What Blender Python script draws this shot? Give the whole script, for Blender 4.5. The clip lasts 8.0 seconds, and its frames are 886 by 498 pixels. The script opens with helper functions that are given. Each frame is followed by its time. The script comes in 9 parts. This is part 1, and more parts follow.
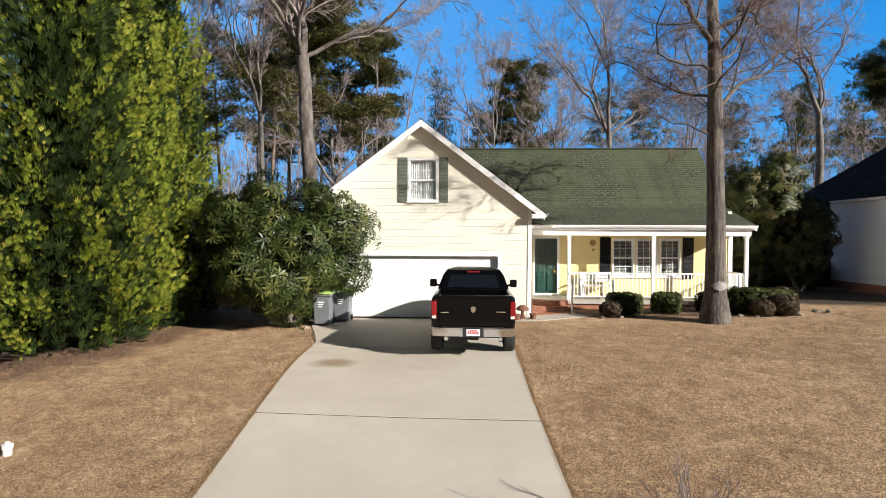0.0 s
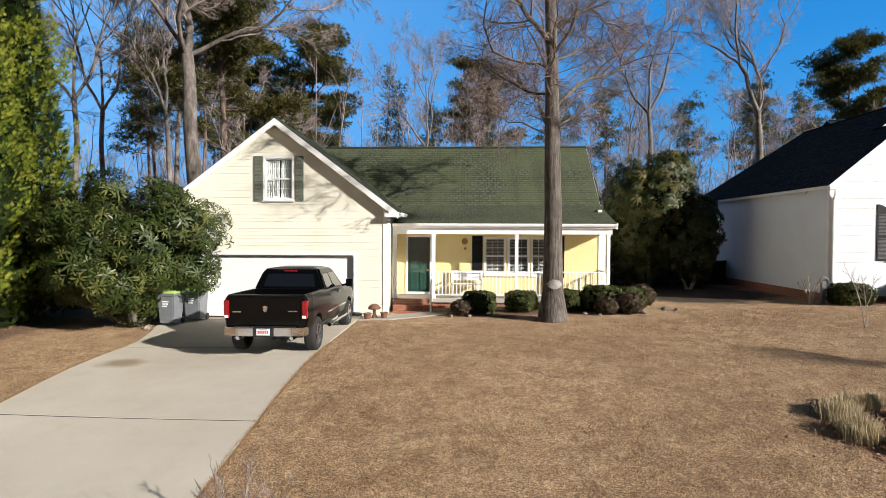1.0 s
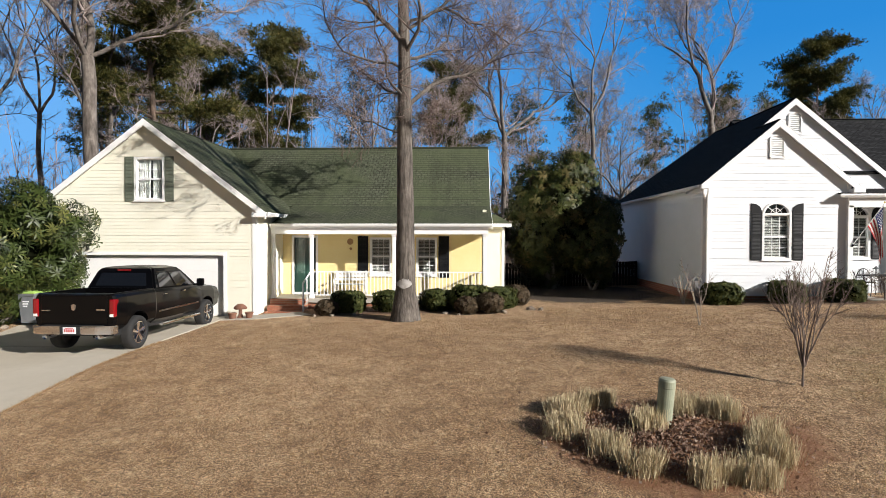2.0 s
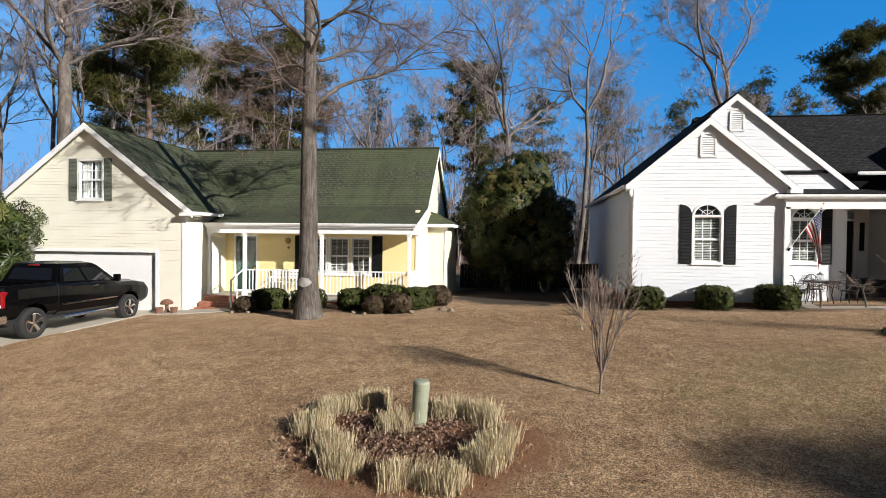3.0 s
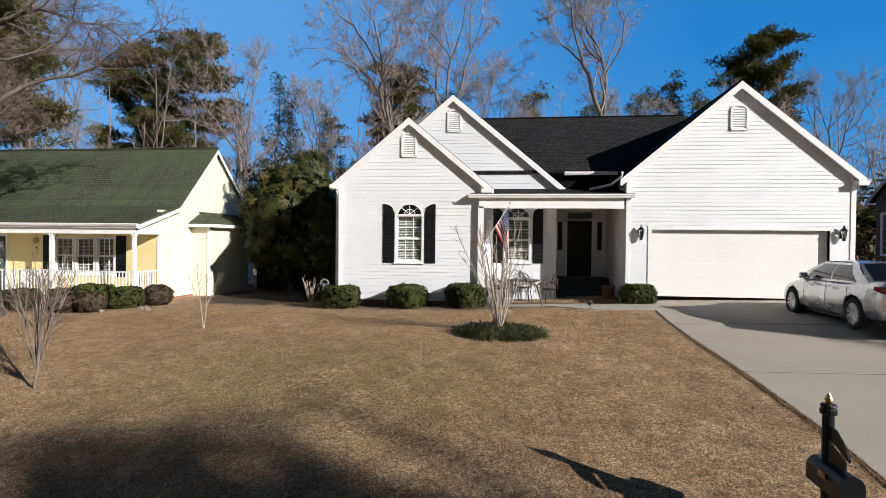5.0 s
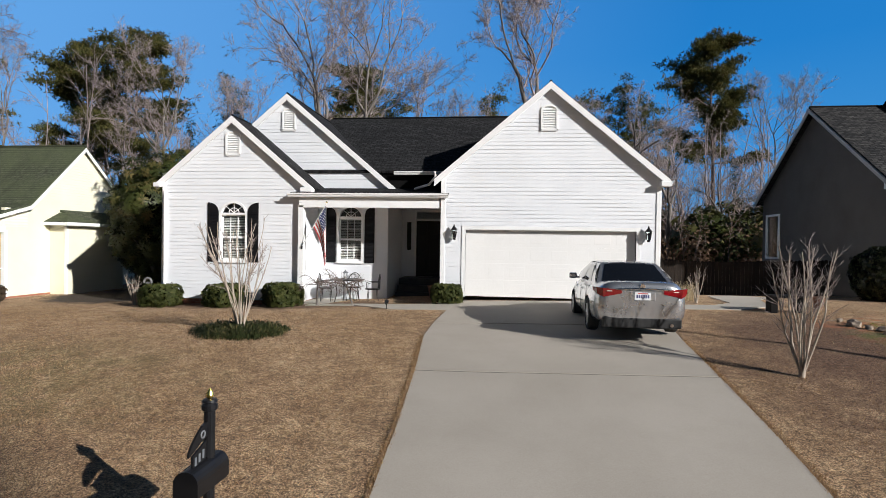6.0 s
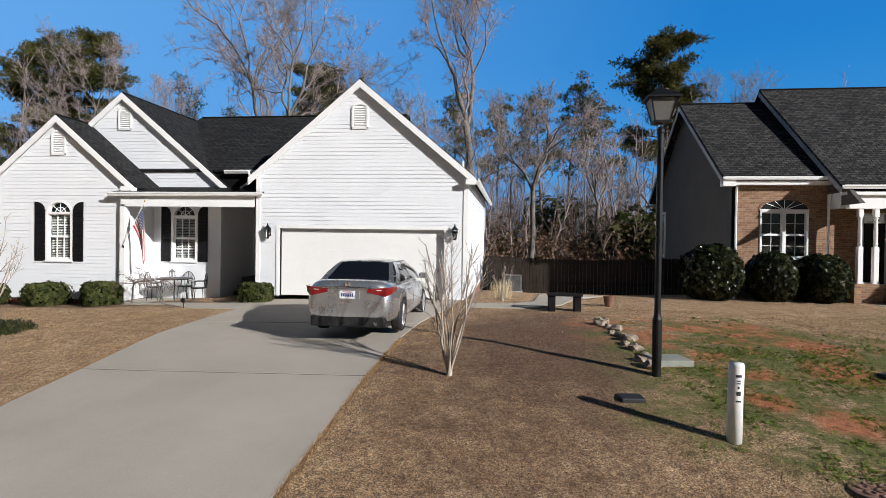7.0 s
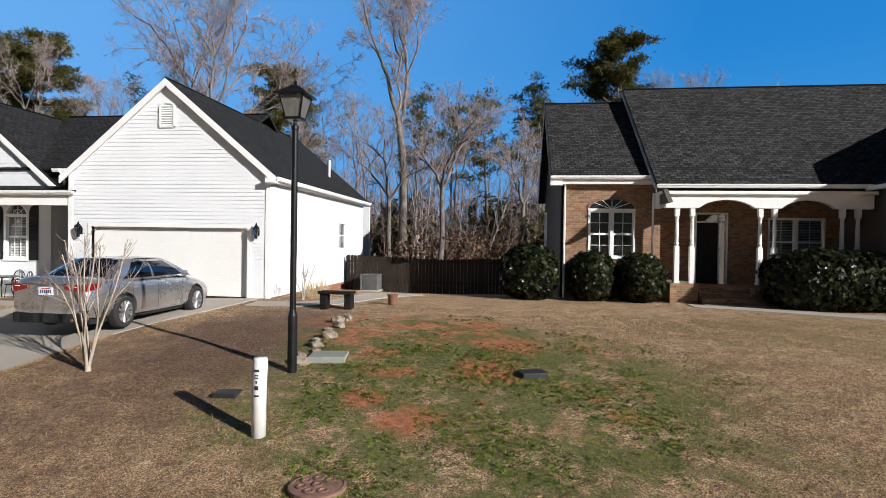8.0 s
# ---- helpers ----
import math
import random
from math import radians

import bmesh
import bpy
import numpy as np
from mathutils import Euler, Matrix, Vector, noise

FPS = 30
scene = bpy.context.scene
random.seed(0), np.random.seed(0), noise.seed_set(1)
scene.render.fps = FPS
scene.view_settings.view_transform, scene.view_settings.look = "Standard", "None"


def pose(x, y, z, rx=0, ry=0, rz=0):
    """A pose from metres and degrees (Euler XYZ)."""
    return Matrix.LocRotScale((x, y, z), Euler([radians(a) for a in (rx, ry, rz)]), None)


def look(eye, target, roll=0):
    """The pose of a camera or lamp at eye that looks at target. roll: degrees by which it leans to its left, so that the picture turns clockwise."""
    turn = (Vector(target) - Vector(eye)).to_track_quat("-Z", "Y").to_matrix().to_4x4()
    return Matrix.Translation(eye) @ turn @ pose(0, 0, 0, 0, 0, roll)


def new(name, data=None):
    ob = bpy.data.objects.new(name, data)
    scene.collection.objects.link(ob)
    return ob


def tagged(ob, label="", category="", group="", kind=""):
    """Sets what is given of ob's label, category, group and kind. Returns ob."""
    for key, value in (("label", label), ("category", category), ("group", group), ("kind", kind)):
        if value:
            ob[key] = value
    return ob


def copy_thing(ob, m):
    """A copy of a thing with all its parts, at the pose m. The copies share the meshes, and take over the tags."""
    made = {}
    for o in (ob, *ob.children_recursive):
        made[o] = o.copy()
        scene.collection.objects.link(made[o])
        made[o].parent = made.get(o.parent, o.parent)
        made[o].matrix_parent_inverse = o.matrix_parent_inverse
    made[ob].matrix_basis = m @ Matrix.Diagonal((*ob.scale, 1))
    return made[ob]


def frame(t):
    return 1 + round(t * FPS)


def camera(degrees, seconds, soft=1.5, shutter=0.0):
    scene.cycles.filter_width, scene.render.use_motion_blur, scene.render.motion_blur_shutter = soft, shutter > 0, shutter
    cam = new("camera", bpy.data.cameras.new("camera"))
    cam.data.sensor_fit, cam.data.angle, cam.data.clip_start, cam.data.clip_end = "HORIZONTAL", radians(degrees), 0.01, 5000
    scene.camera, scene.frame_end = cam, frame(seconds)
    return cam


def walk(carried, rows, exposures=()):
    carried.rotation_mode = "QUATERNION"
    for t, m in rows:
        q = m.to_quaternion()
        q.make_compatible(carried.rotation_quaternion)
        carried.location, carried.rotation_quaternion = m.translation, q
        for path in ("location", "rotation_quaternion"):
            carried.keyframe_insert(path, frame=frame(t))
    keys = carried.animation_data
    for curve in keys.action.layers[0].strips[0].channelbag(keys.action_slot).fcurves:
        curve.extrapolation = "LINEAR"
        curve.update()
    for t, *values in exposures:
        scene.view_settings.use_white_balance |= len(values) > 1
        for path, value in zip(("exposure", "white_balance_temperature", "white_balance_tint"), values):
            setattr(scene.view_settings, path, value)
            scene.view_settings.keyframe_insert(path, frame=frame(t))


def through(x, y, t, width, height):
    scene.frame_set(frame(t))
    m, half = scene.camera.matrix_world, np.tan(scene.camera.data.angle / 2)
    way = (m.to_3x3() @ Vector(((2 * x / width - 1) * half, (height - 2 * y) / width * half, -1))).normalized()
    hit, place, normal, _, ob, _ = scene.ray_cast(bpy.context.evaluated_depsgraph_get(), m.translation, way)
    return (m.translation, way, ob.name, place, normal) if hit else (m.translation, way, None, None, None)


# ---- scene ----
cam = camera(76.7, 8.0, 0.85)
PATH = [
    (0, (1.289, -0.483, 2.571), (1.183, 1.514, 2.525), 0.3),
    (0.5, (3.519, -0.345, 2.596), (3.422, 1.652, 2.546), 0.3),
    (1, (5.901, -0.228, 2.606), (5.816, 1.77, 2.554), 0.2),
    (1.5, (8.201, -0.046, 2.517), (8.132, 1.953, 2.474), 0.2),
    (1.7, (9.067, -0.049, 2.499), (9.006, 1.95, 2.458), 0.1),
    (2.8, (13.905, 0.309, 2.495), (13.625, 2.289, 2.457), 0.5),
    (3, (14.825, 0.38, 2.502), (14.541, 2.359, 2.464), 0.6),
    (3.5, (17.105, 0.67, 2.492), (16.817, 2.649, 2.457), 0.6),
    (4, (19.409, 0.949, 2.491), (19.12, 2.927, 2.458), 0.6),
    (5.5, (26.689, 1.879, 2.477), (26.456, 3.865, 2.453), 0.7),
    (6, (29.572, 2.256, 2.475), (29.337, 4.242, 2.454), 0.9),
    (6.5, (32.333, 2.582, 2.498), (32.098, 4.568, 2.477), 0.9),
    (7, (35.276, 2.984, 2.54), (35.029, 4.968, 2.516), 0.8),
    (7.5, (38.223, 3.375, 2.511), (37.968, 5.359, 2.494), 0.8),
    (8, (41.082, 3.697, 2.549), (40.827, 5.68, 2.529), 0.9),
]
walk(cam, [(t, look(eye, target, roll)) for t, eye, target, roll in PATH],
     exposures=[(0, 0.84, 6450, 10), (1.5, 0.66, 6420, 10), (3.5, 0.54, 6330, 10), (5.5, 0.37, 6250, 10), (6.5, 0.34, 6120, 10), (8, 0.48, 6250, 10)])

# ---- world, sun ----
SUN_EL = 21.5
SUN_DIR = Vector((0.855, -0.518, 0)) * math.cos(radians(SUN_EL)) + Vector((0, 0, math.sin(radians(SUN_EL))))
world = bpy.data.worlds.new("sky")
scene.world = world
world.use_nodes = True
wn = world.node_tree
sky = wn.nodes.new("ShaderNodeTexSky")
sky.sky_type = "NISHITA"
sky.sun_disc = False
sky.sun_elevation = radians(SUN_EL)
sky.sun_rotation = math.atan2(SUN_DIR.x, SUN_DIR.y)
sky.air_density, sky.dust_density, sky.ozone_density = 1.0, 0.0, 3.5
wn.nodes["Background"].inputs["Strength"].default_value = 0.025
tone = wn.nodes.new("ShaderNodeHueSaturation")
tone.inputs["Saturation"].default_value, tone.inputs["Value"].default_value = 0.95, 0.72
wn.links.new(sky.outputs[0], tone.inputs["Color"])
wn.links.new(tone.outputs[0], wn.nodes["Background"].inputs["Color"])
sun_data = bpy.data.lights.new("sun", "SUN")
sun_data.energy, sun_data.angle, sun_data.color = 5.0, radians(0.55), (1.0, 0.95, 0.885)
sun = new("sun", sun_data)
sun.matrix_world = look(SUN_DIR * 80, (0, 0, 0))


def sky_backdrop():
    """The clear winter sky far behind the woods: a plain gradient from the horizon upwards."""
    m = bpy.data.materials.new("clear_blue_sky")
    m.use_nodes = True
    nt = m.node_tree
    nt.nodes.remove(nt.nodes["Principled BSDF"])
    glow = nt.nodes.new("ShaderNodeEmission")
    ramp = nt.nodes.new("ShaderNodeValToRGB")
    height = nt.nodes.new("ShaderNodeMapRange")
    split = nt.nodes.new("ShaderNodeSeparateXYZ")
    place_node = nt.nodes.new("ShaderNodeNewGeometry")
    nt.links.new(place_node.outputs["Position"], split.inputs[0])
    nt.links.new(split.outputs["Z"], height.inputs["Value"])
    height.inputs["From Max"].default_value = 1100.0
    nt.links.new(height.outputs[0], ramp.inputs["Fac"])
    stops = ((0.0, (0.15, 0.31, 0.52)), (0.16, (0.05, 0.235, 0.51)), (0.45, (0.018, 0.17, 0.455)), (1.0, (0.012, 0.12, 0.37)))
    while len(ramp.color_ramp.elements) < len(stops):
        ramp.color_ramp.elements.new(0.5)
    for e, (pos, col) in zip(ramp.color_ramp.elements, stops):
        e.position, e.color = pos, (*col, 1)
    aside = nt.nodes.new("ShaderNodeMapRange")
    nt.links.new(split.outputs["X"], aside.inputs["Value"])
    aside.inputs["From Min"].default_value, aside.inputs["From Max"].default_value = 500.0, -1300.0
    aside.inputs["To Max"].default_value = 0.9
    blend = nt.nodes.new("ShaderNodeMix")
    blend.data_type = "RGBA"
    nt.links.new(aside.outputs[0], blend.inputs[0])
    nt.links.new(ramp.outputs["Color"], blend.inputs[6])
    blend.inputs[7].default_value = (0.13, 0.33, 0.64, 1)
    nt.links.new(blend.outputs[2], glow.inputs["Color"])
    nt.links.new(glow.outputs[0], nt.nodes["Material Output"].inputs["Surface"])
    verts, faces, cols, rows, r = [], [], 36, 10, 1600.0
    for j in range(rows + 1):
        el = radians(-2 + 36 * j / rows)
        for i in range(cols + 1):
            az = radians(-95 + 190 * i / cols)
            verts.append((20 + r * math.cos(el) * math.sin(az), 20 + r * math.cos(el) * math.cos(az), r * math.sin(el)))
    w = cols + 1
    for j in range(rows):
        for i in range(cols):
            faces.append((j * w + i, j * w + i + 1, (j + 1) * w + i + 1, (j + 1) * w + i))
    me = bpy.data.meshes.new("backdrop")
    me.from_pydata(verts, [], faces)
    me.materials.append(m)
    tagged(new("backdrop", me), "clear deep blue winter sky behind the woods", "sky", kind="structure")


sky_backdrop()

# ---- building helpers ----


def link_mesh(name, verts, faces, material, smooth=False):
    me = bpy.data.meshes.new(name)
    me.from_pydata(verts, [], faces)
    if smooth:
        me.polygons.foreach_set("use_smooth", [True] * len(me.polygons))
    if material:
        me.materials.append(material)
    me.update()
    return me


def thing(name, at, label, category, group="", kind=""):
    ob = new(name)
    ob.location = at
    ob.empty_display_size = 0.2
    return tagged(ob, label, category, group, kind)


def root_place(ob):
    p = Vector((0, 0, 0))
    while ob is not None:
        p += ob.location
        ob = ob.parent
    return p


def part(name, bm, material, parent, label="", smooth=False):
    """One mesh object under a thing or a part; the bmesh is in world coordinates."""
    me = bpy.data.meshes.new(name)
    bmesh.ops.translate(bm, verts=bm.verts, vec=-root_place(parent))
    bmesh.ops.recalc_face_normals(bm, faces=bm.faces)
    bm.to_mesh(me)
    bm.free()
    if smooth:
        me.polygons.foreach_set("use_smooth", [True] * len(me.polygons))
    me.materials.append(material)
    ob = new(name, me)
    ob.parent = parent
    if label:
        ob["label"] = label
    return ob


def whole(name, bm, material, at, label, category, group="", kind="", smooth=False):
    """A thing of one mesh; the bmesh is in world coordinates."""
    me = bpy.data.meshes.new(name)
    bmesh.ops.translate(bm, verts=bm.verts, vec=-Vector(at))
    bmesh.ops.recalc_face_normals(bm, faces=bm.faces)
    bm.to_mesh(me)
    bm.free()
    if smooth:
        me.polygons.foreach_set("use_smooth", [True] * len(me.polygons))
    me.materials.append(material)
    ob = new(name, me)
    ob.location = at
    return tagged(ob, label, category, group, kind)


def box(bm, x0, x1, y0, y1, z0, z1, bevel=0.0):
    vs = [bm.verts.new(p) for p in ((x0, y0, z0), (x1, y0, z0), (x1, y1, z0), (x0, y1, z0), (x0, y0, z1), (x1, y0, z1), (x1, y1, z1), (x0, y1, z1))]
    fs = [bm.faces.new([vs[i] for i in f]) for f in ((0, 3, 2, 1), (4, 5, 6, 7), (0, 1, 5, 4), (1, 2, 6, 5), (2, 3, 7, 6), (3, 0, 4, 7))]
    if bevel:
        edges = list({e for f in fs for e in f.edges})
        bmesh.ops.bevel(bm, geom=edges, offset=bevel, segments=2, affect="EDGES", profile=0.5)
    return vs


def prism(bm, pts, way):
    """Extrudes a flat polygon (3D points) along a vector."""
    way = Vector(way)
    a = [bm.verts.new(p) for p in pts]
    b = [bm.verts.new(Vector(p) + way) for p in pts]
    n = len(a)
    bm.faces.new(a)
    bm.faces.new(b[::-1])
    for i in range(n):
        bm.faces.new((a[i], a[(i + 1) % n], b[(i + 1) % n], b[i]))
    return a + b


def tube(bm, pts, radii, sides=8, caps=True):
    pts = [Vector(p) for p in pts]
    if not hasattr(radii, "__len__"):
        radii = [radii] * len(pts)
    rings = []
    ref = Vector((0.31, 0.95, 0.05))
    for i, p in enumerate(pts):
        d = (pts[min(i + 1, len(pts) - 1)] - pts[max(i - 1, 0)]).normalized()
        u = d.cross(ref)
        if u.length < 0.05:
            u = d.cross(Vector((1, 0, 0)))
        u.normalize()
        v = d.cross(u)
        rings.append([bm.verts.new(p + radii[i] * (math.cos(a) * u + math.sin(a) * v)) for a in (2 * math.pi * k / sides for k in range(sides))])
    for r0, r1 in zip(rings, rings[1:]):
        for k in range(sides):
            bm.faces.new((r0[k], r0[(k + 1) % sides], r1[(k + 1) % sides], r1[k]))
    if caps:
        bm.faces.new(rings[0][::-1])
        bm.faces.new(rings[-1])


def lathe(bm, profile, at, sides=16, axis="z"):
    """Turns (radius, height) pairs about an axis through at."""
    at = Vector(at)
    rings = []
    for r, h in profile:
        ring = []
        for k in range(sides):
            a = 2 * math.pi * k / sides
            c, s = r * math.cos(a), r * math.sin(a)
            ring.append(bm.verts.new(at + (Vector((c, s, h)) if axis == "z" else Vector((h, c, s)) if axis == "x" else Vector((c, h, s)))))
        rings.append(ring)
    for r0, r1 in zip(rings, rings[1:]):
        for k in range(sides):
            bm.faces.new((r0[k], r0[(k + 1) % sides], r1[(k + 1) % sides], r1[k]))
    bm.faces.new(rings[0][::-1])
    bm.faces.new(rings[-1])


def B():
    return bmesh.new()


# ---- materials ----


class Nodes:
    """A small builder for principled node materials."""

    def __init__(self, name):
        self.m = bpy.data.materials.new(name)
        self.m.use_nodes = True
        self.t = self.m.node_tree
        self.p = self.t.nodes["Principled BSDF"]

    def n(self, kind, **inputs):
        node = self.t.nodes.new(kind)
        for key, value in inputs.items():
            self.put(node, key.replace("_", " "), value)
        return node

    def put(self, node, key, value):
        sock = node.inputs[int(key) if key.isdigit() else key]
        if isinstance(value, bpy.types.NodeSocket):
            self.t.links.new(value, sock)
        else:
            sock.default_value = value

    def coords(self, world_space=False):
        if world_space:
            return self.n("ShaderNodeNewGeometry").outputs["Position"]
        return self.n("ShaderNodeTexCoord").outputs["Object"]

    def mapped(self, vec, scale=(1, 1, 1), loc=(0, 0, 0), rot=(0, 0, 0)):
        return self.n("ShaderNodeMapping", Vector=vec, Scale=scale, Location=loc, Rotation=rot).outputs[0]

    def noise(self, vec, scale, detail=4.0, rough=0.55):
        return self.n("ShaderNodeTexNoise", Vector=vec, Scale=scale, Detail=detail, Roughness=rough).outputs["Fac"]

    def ramp(self, fac, *stops):
        node = self.t.nodes.new("ShaderNodeValToRGB")
        while len(node.color_ramp.elements) < len(stops):
            node.color_ramp.elements.new(0.5)
        for e, (pos, col) in zip(node.color_ramp.elements, stops):
            e.position = pos
            e.color = (*col, 1) if not isinstance(col, (int, float)) else (col, col, col, 1)
        self.put(node, "Fac", fac)
        return node.outputs["Color"]

    def mix(self, fac, a, b, mode="MIX"):
        node = self.t.nodes.new("ShaderNodeMix")
        node.data_type, node.blend_type = "RGBA", mode
        for i, v in ((0, fac), (6, a), (7, b)):
            if isinstance(v, bpy.types.NodeSocket):
                self.t.links.new(v, node.inputs[i])
            elif i == 0:
                node.inputs[0].default_value = v
            else:
                node.inputs[i].default_value = (*v, 1) if len(v) == 3 else v
        return node.outputs[2]

    def math(self, op, a, b=0.0, clamp=False):
        node = self.t.nodes.new("ShaderNodeMath")
        node.operation, node.use_clamp = op, clamp
        for i, v in ((0, a), (1, b)):
            if isinstance(v, bpy.types.NodeSocket):
                self.t.links.new(v, node.inputs[i])
            else:
                node.inputs[i].default_value = v
        return node.outputs[0]

    def bump(self, height, strength=0.3, distance=0.01):
        node = self.n("ShaderNodeBump", Height=height, Strength=strength, Distance=distance)
        self.t.links.new(node.outputs[0], self.p.inputs["Normal"])

    def done(self, color=None, rough=0.6, metal=0.0, **more):
        if color is not None:
            self.put(self.p, "Base Color", color if isinstance(color, bpy.types.NodeSocket) else (*color, 1))
        self.put(self.p, "Roughness", rough)
        self.put(self.p, "Metallic", metal)
        for key, value in more.items():
            self.put(self.p, key.replace("_", " "), value)
        return self.m


def surface(name, c1, c2, scale=3.0, fine=60.0, rough=0.6, bump=0.15, dist=0.004, metal=0.0, stretch=(1, 1, 1), dirt=None, **more):
    """Two-scale colour variation with a fine relief."""
    m = Nodes(name)
    v = m.mapped(m.coords(), stretch)
    big = m.noise(v, scale, 5.0)
    small = m.noise(v, fine, 3.0)
    col = m.ramp(big, (0.3, c1), (0.7, c2))
    col = m.mix(0.22, col, m.ramp(small, (0.3, 0.25), (0.7, 0.8)), "SOFT_LIGHT")
    if dirt:
        col = m.mix(m.math("MULTIPLY", m.ramp(m.noise(v, scale * 0.45, 6.0, 0.65), (0.52, 0.0), (0.72, 1.0)), dirt[1]), col, dirt[0])
    m.bump(small, bump, dist)
    r = m.math("ADD", rough - 0.08, m.math("MULTIPLY", big, 0.16))
    return m.done(col, r, metal, **more)


def leaf_material(name, dark, light, rough=0.55, through=0.25, third=None):
    m = Nodes(name)
    rnd = m.n("ShaderNodeNewGeometry").outputs["Random Per Island"]
    stops = [(0.0, dark), (0.75, light)] + ([(1.0, third)] if third else [])
    col = m.ramp(rnd, *stops)
    col = m.mix(m.math("MULTIPLY", m.noise(m.coords(), 0.9, 3.0), 0.55), col, tuple(c * 0.55 for c in dark))
    m.done(col, rough, 0.0, Specular_IOR_Level=0.22)
    trans = m.n("ShaderNodeBsdfTranslucent", Color=m.mix(0.5, col, light))
    add = m.n("ShaderNodeMixShader", Fac=through)
    m.t.links.new(m.p.outputs[0], add.inputs[1])
    m.t.links.new(trans.outputs[0], add.inputs[2])
    m.t.links.new(add.outputs[0], m.t.nodes["Material Output"].inputs["Surface"])
    return m.m


def glass_material(name, tint, rough=0.03):
    """Window glass before a dark room: a glossy pane that lets a good part of the light through."""
    m = Nodes(name)
    m.done(tint, rough, 0.0, Transmission_Weight=1.0, IOR=1.45)
    return m.m


def shingle_material(name, c1, c2, mortar, moss=None, course=0.14):
    m = Nodes(name)
    uv = m.n("ShaderNodeTexCoord").outputs["UV"]
    br = m.n("ShaderNodeTexBrick", Vector=uv, Color1=(*c1, 1), Color2=(*c2, 1), Mortar=(*mortar, 1), Scale=1.0, Mortar_Size=0.016, Mortar_Smooth=0.4, Bias=-0.1, Brick_Width=0.24, Row_Height=course)
    pos = m.coords(True)
    big = m.noise(pos, 0.55, 6.0, 0.6)
    fine = m.noise(pos, 45.0, 3.0)
    col = m.mix(0.7, br.outputs["Color"], m.ramp(m.noise(m.mapped(uv, (9.0, 1 / course, 1)), 1.0, 3.0, 0.7), (0.35, 0.1), (0.65, 0.95)), "SOFT_LIGHT")
    col = m.mix(0.4, col, m.ramp(fine, (0.3, 0.2), (0.7, 0.85)), "SOFT_LIGHT")
    if moss:
        col = m.mix(m.ramp(big, (0.38, 0.25), (0.62, 0.9)), col, m.mix(m.noise(pos, 6.0), moss[0], moss[1]))
        streak = m.noise(m.mapped(uv, (2.2, 0.25, 1)), 1.0, 4.0)
        col = m.mix(m.math("MULTIPLY", m.ramp(streak, (0.5, 0.0), (0.75, 1.0)), 0.35), col, mortar)
    else:
        col = m.mix(0.3, col, m.ramp(big, (0.3, 0.3), (0.7, 0.7)), "SOFT_LIGHT")
    lines = m.n("ShaderNodeTexBrick", Vector=uv, Scale=1.0, Mortar_Size=0.014, Mortar_Smooth=0.5, Brick_Width=30.0, Row_Height=course).outputs["Fac"]
    col = m.mix(m.math("MULTIPLY", lines, 0.55), col, mortar)
    m.bump(m.math("ADD", br.outputs["Fac"], m.math("MULTIPLY", fine, -0.6)), 0.55, -0.012)
    return m.done(col, 0.92, 0.0, Specular_IOR_Level=0.12)


def brick_material(name, c1, c2, mortar, world_xz=True):
    m = Nodes(name)
    v = m.mapped(m.coords(True), (1, 1, 1), (0, 0, 0), (radians(90), 0, 0))
    br = m.n("ShaderNodeTexBrick", Vector=v, Color1=(*c1, 1), Color2=(*c2, 1), Mortar=(*mortar, 1), Scale=1.0, Mortar_Size=0.006, Mortar_Smooth=0.2, Bias=0.0, Brick_Width=0.21, Row_Height=0.075)
    pos = m.coords(True)
    col = m.mix(0.35, br.outputs["Color"], m.ramp(m.noise(pos, 9.0, 5.0), (0.3, 0.2), (0.7, 0.85)), "SOFT_LIGHT")
    m.bump(m.math("ADD", br.outputs["Fac"], m.math("MULTIPLY", m.noise(pos, 70.0), -0.3)), 0.6, -0.008)
    return m.done(col, 0.85)


def bark_material(name, c1, c2, scale=9.0, stretch=0.22, depth=0.03):
    m = Nodes(name)
    v = m.mapped(m.coords(), (1, 1, stretch))
    ridge = m.noise(v, scale, 6.0, 0.65)
    col = m.ramp(ridge, (0.32, tuple(c * 0.45 for c in c1)), (0.5, c1), (0.72, c2))
    col = m.mix(m.math("MULTIPLY", m.ramp(m.noise(m.coords(), 1.6, 4.0), (0.5, 0.0), (0.7, 1.0)), 0.35), col, tuple(min(1, c * 1.35) for c in c2))
    m.bump(ridge, 0.9, depth)
    return m.done(col, 0.9)


CREAM = surface("cream_vinyl_siding", (0.765, 0.737, 0.612), (0.82, 0.792, 0.67), 1.2, 40, 0.5, 0.05, dirt=((0.62, 0.56, 0.42), 0.25))
PALE_YELLOW = surface("pale_yellow_vinyl_siding", (0.77, 0.73, 0.55), (0.81, 0.77, 0.60), 1.2, 40, 0.5, 0.05, dirt=((0.62, 0.56, 0.42), 0.2))
YELLOW = surface("yellow_vinyl_siding", (0.80, 0.66, 0.31), (0.84, 0.70, 0.36), 1.2, 40, 0.5, 0.05)
WHITE_SIDING = surface("white_vinyl_siding", (0.725, 0.74, 0.765), (0.785, 0.80, 0.82), 1.0, 40, 0.48, 0.05, dirt=((0.66, 0.65, 0.60), 0.2))
WHITE = surface("white_trim_paint", (0.80, 0.80, 0.79), (0.86, 0.86, 0.85), 3.0, 60, 0.42, 0.05, dirt=((0.6, 0.58, 0.52), 0.15))
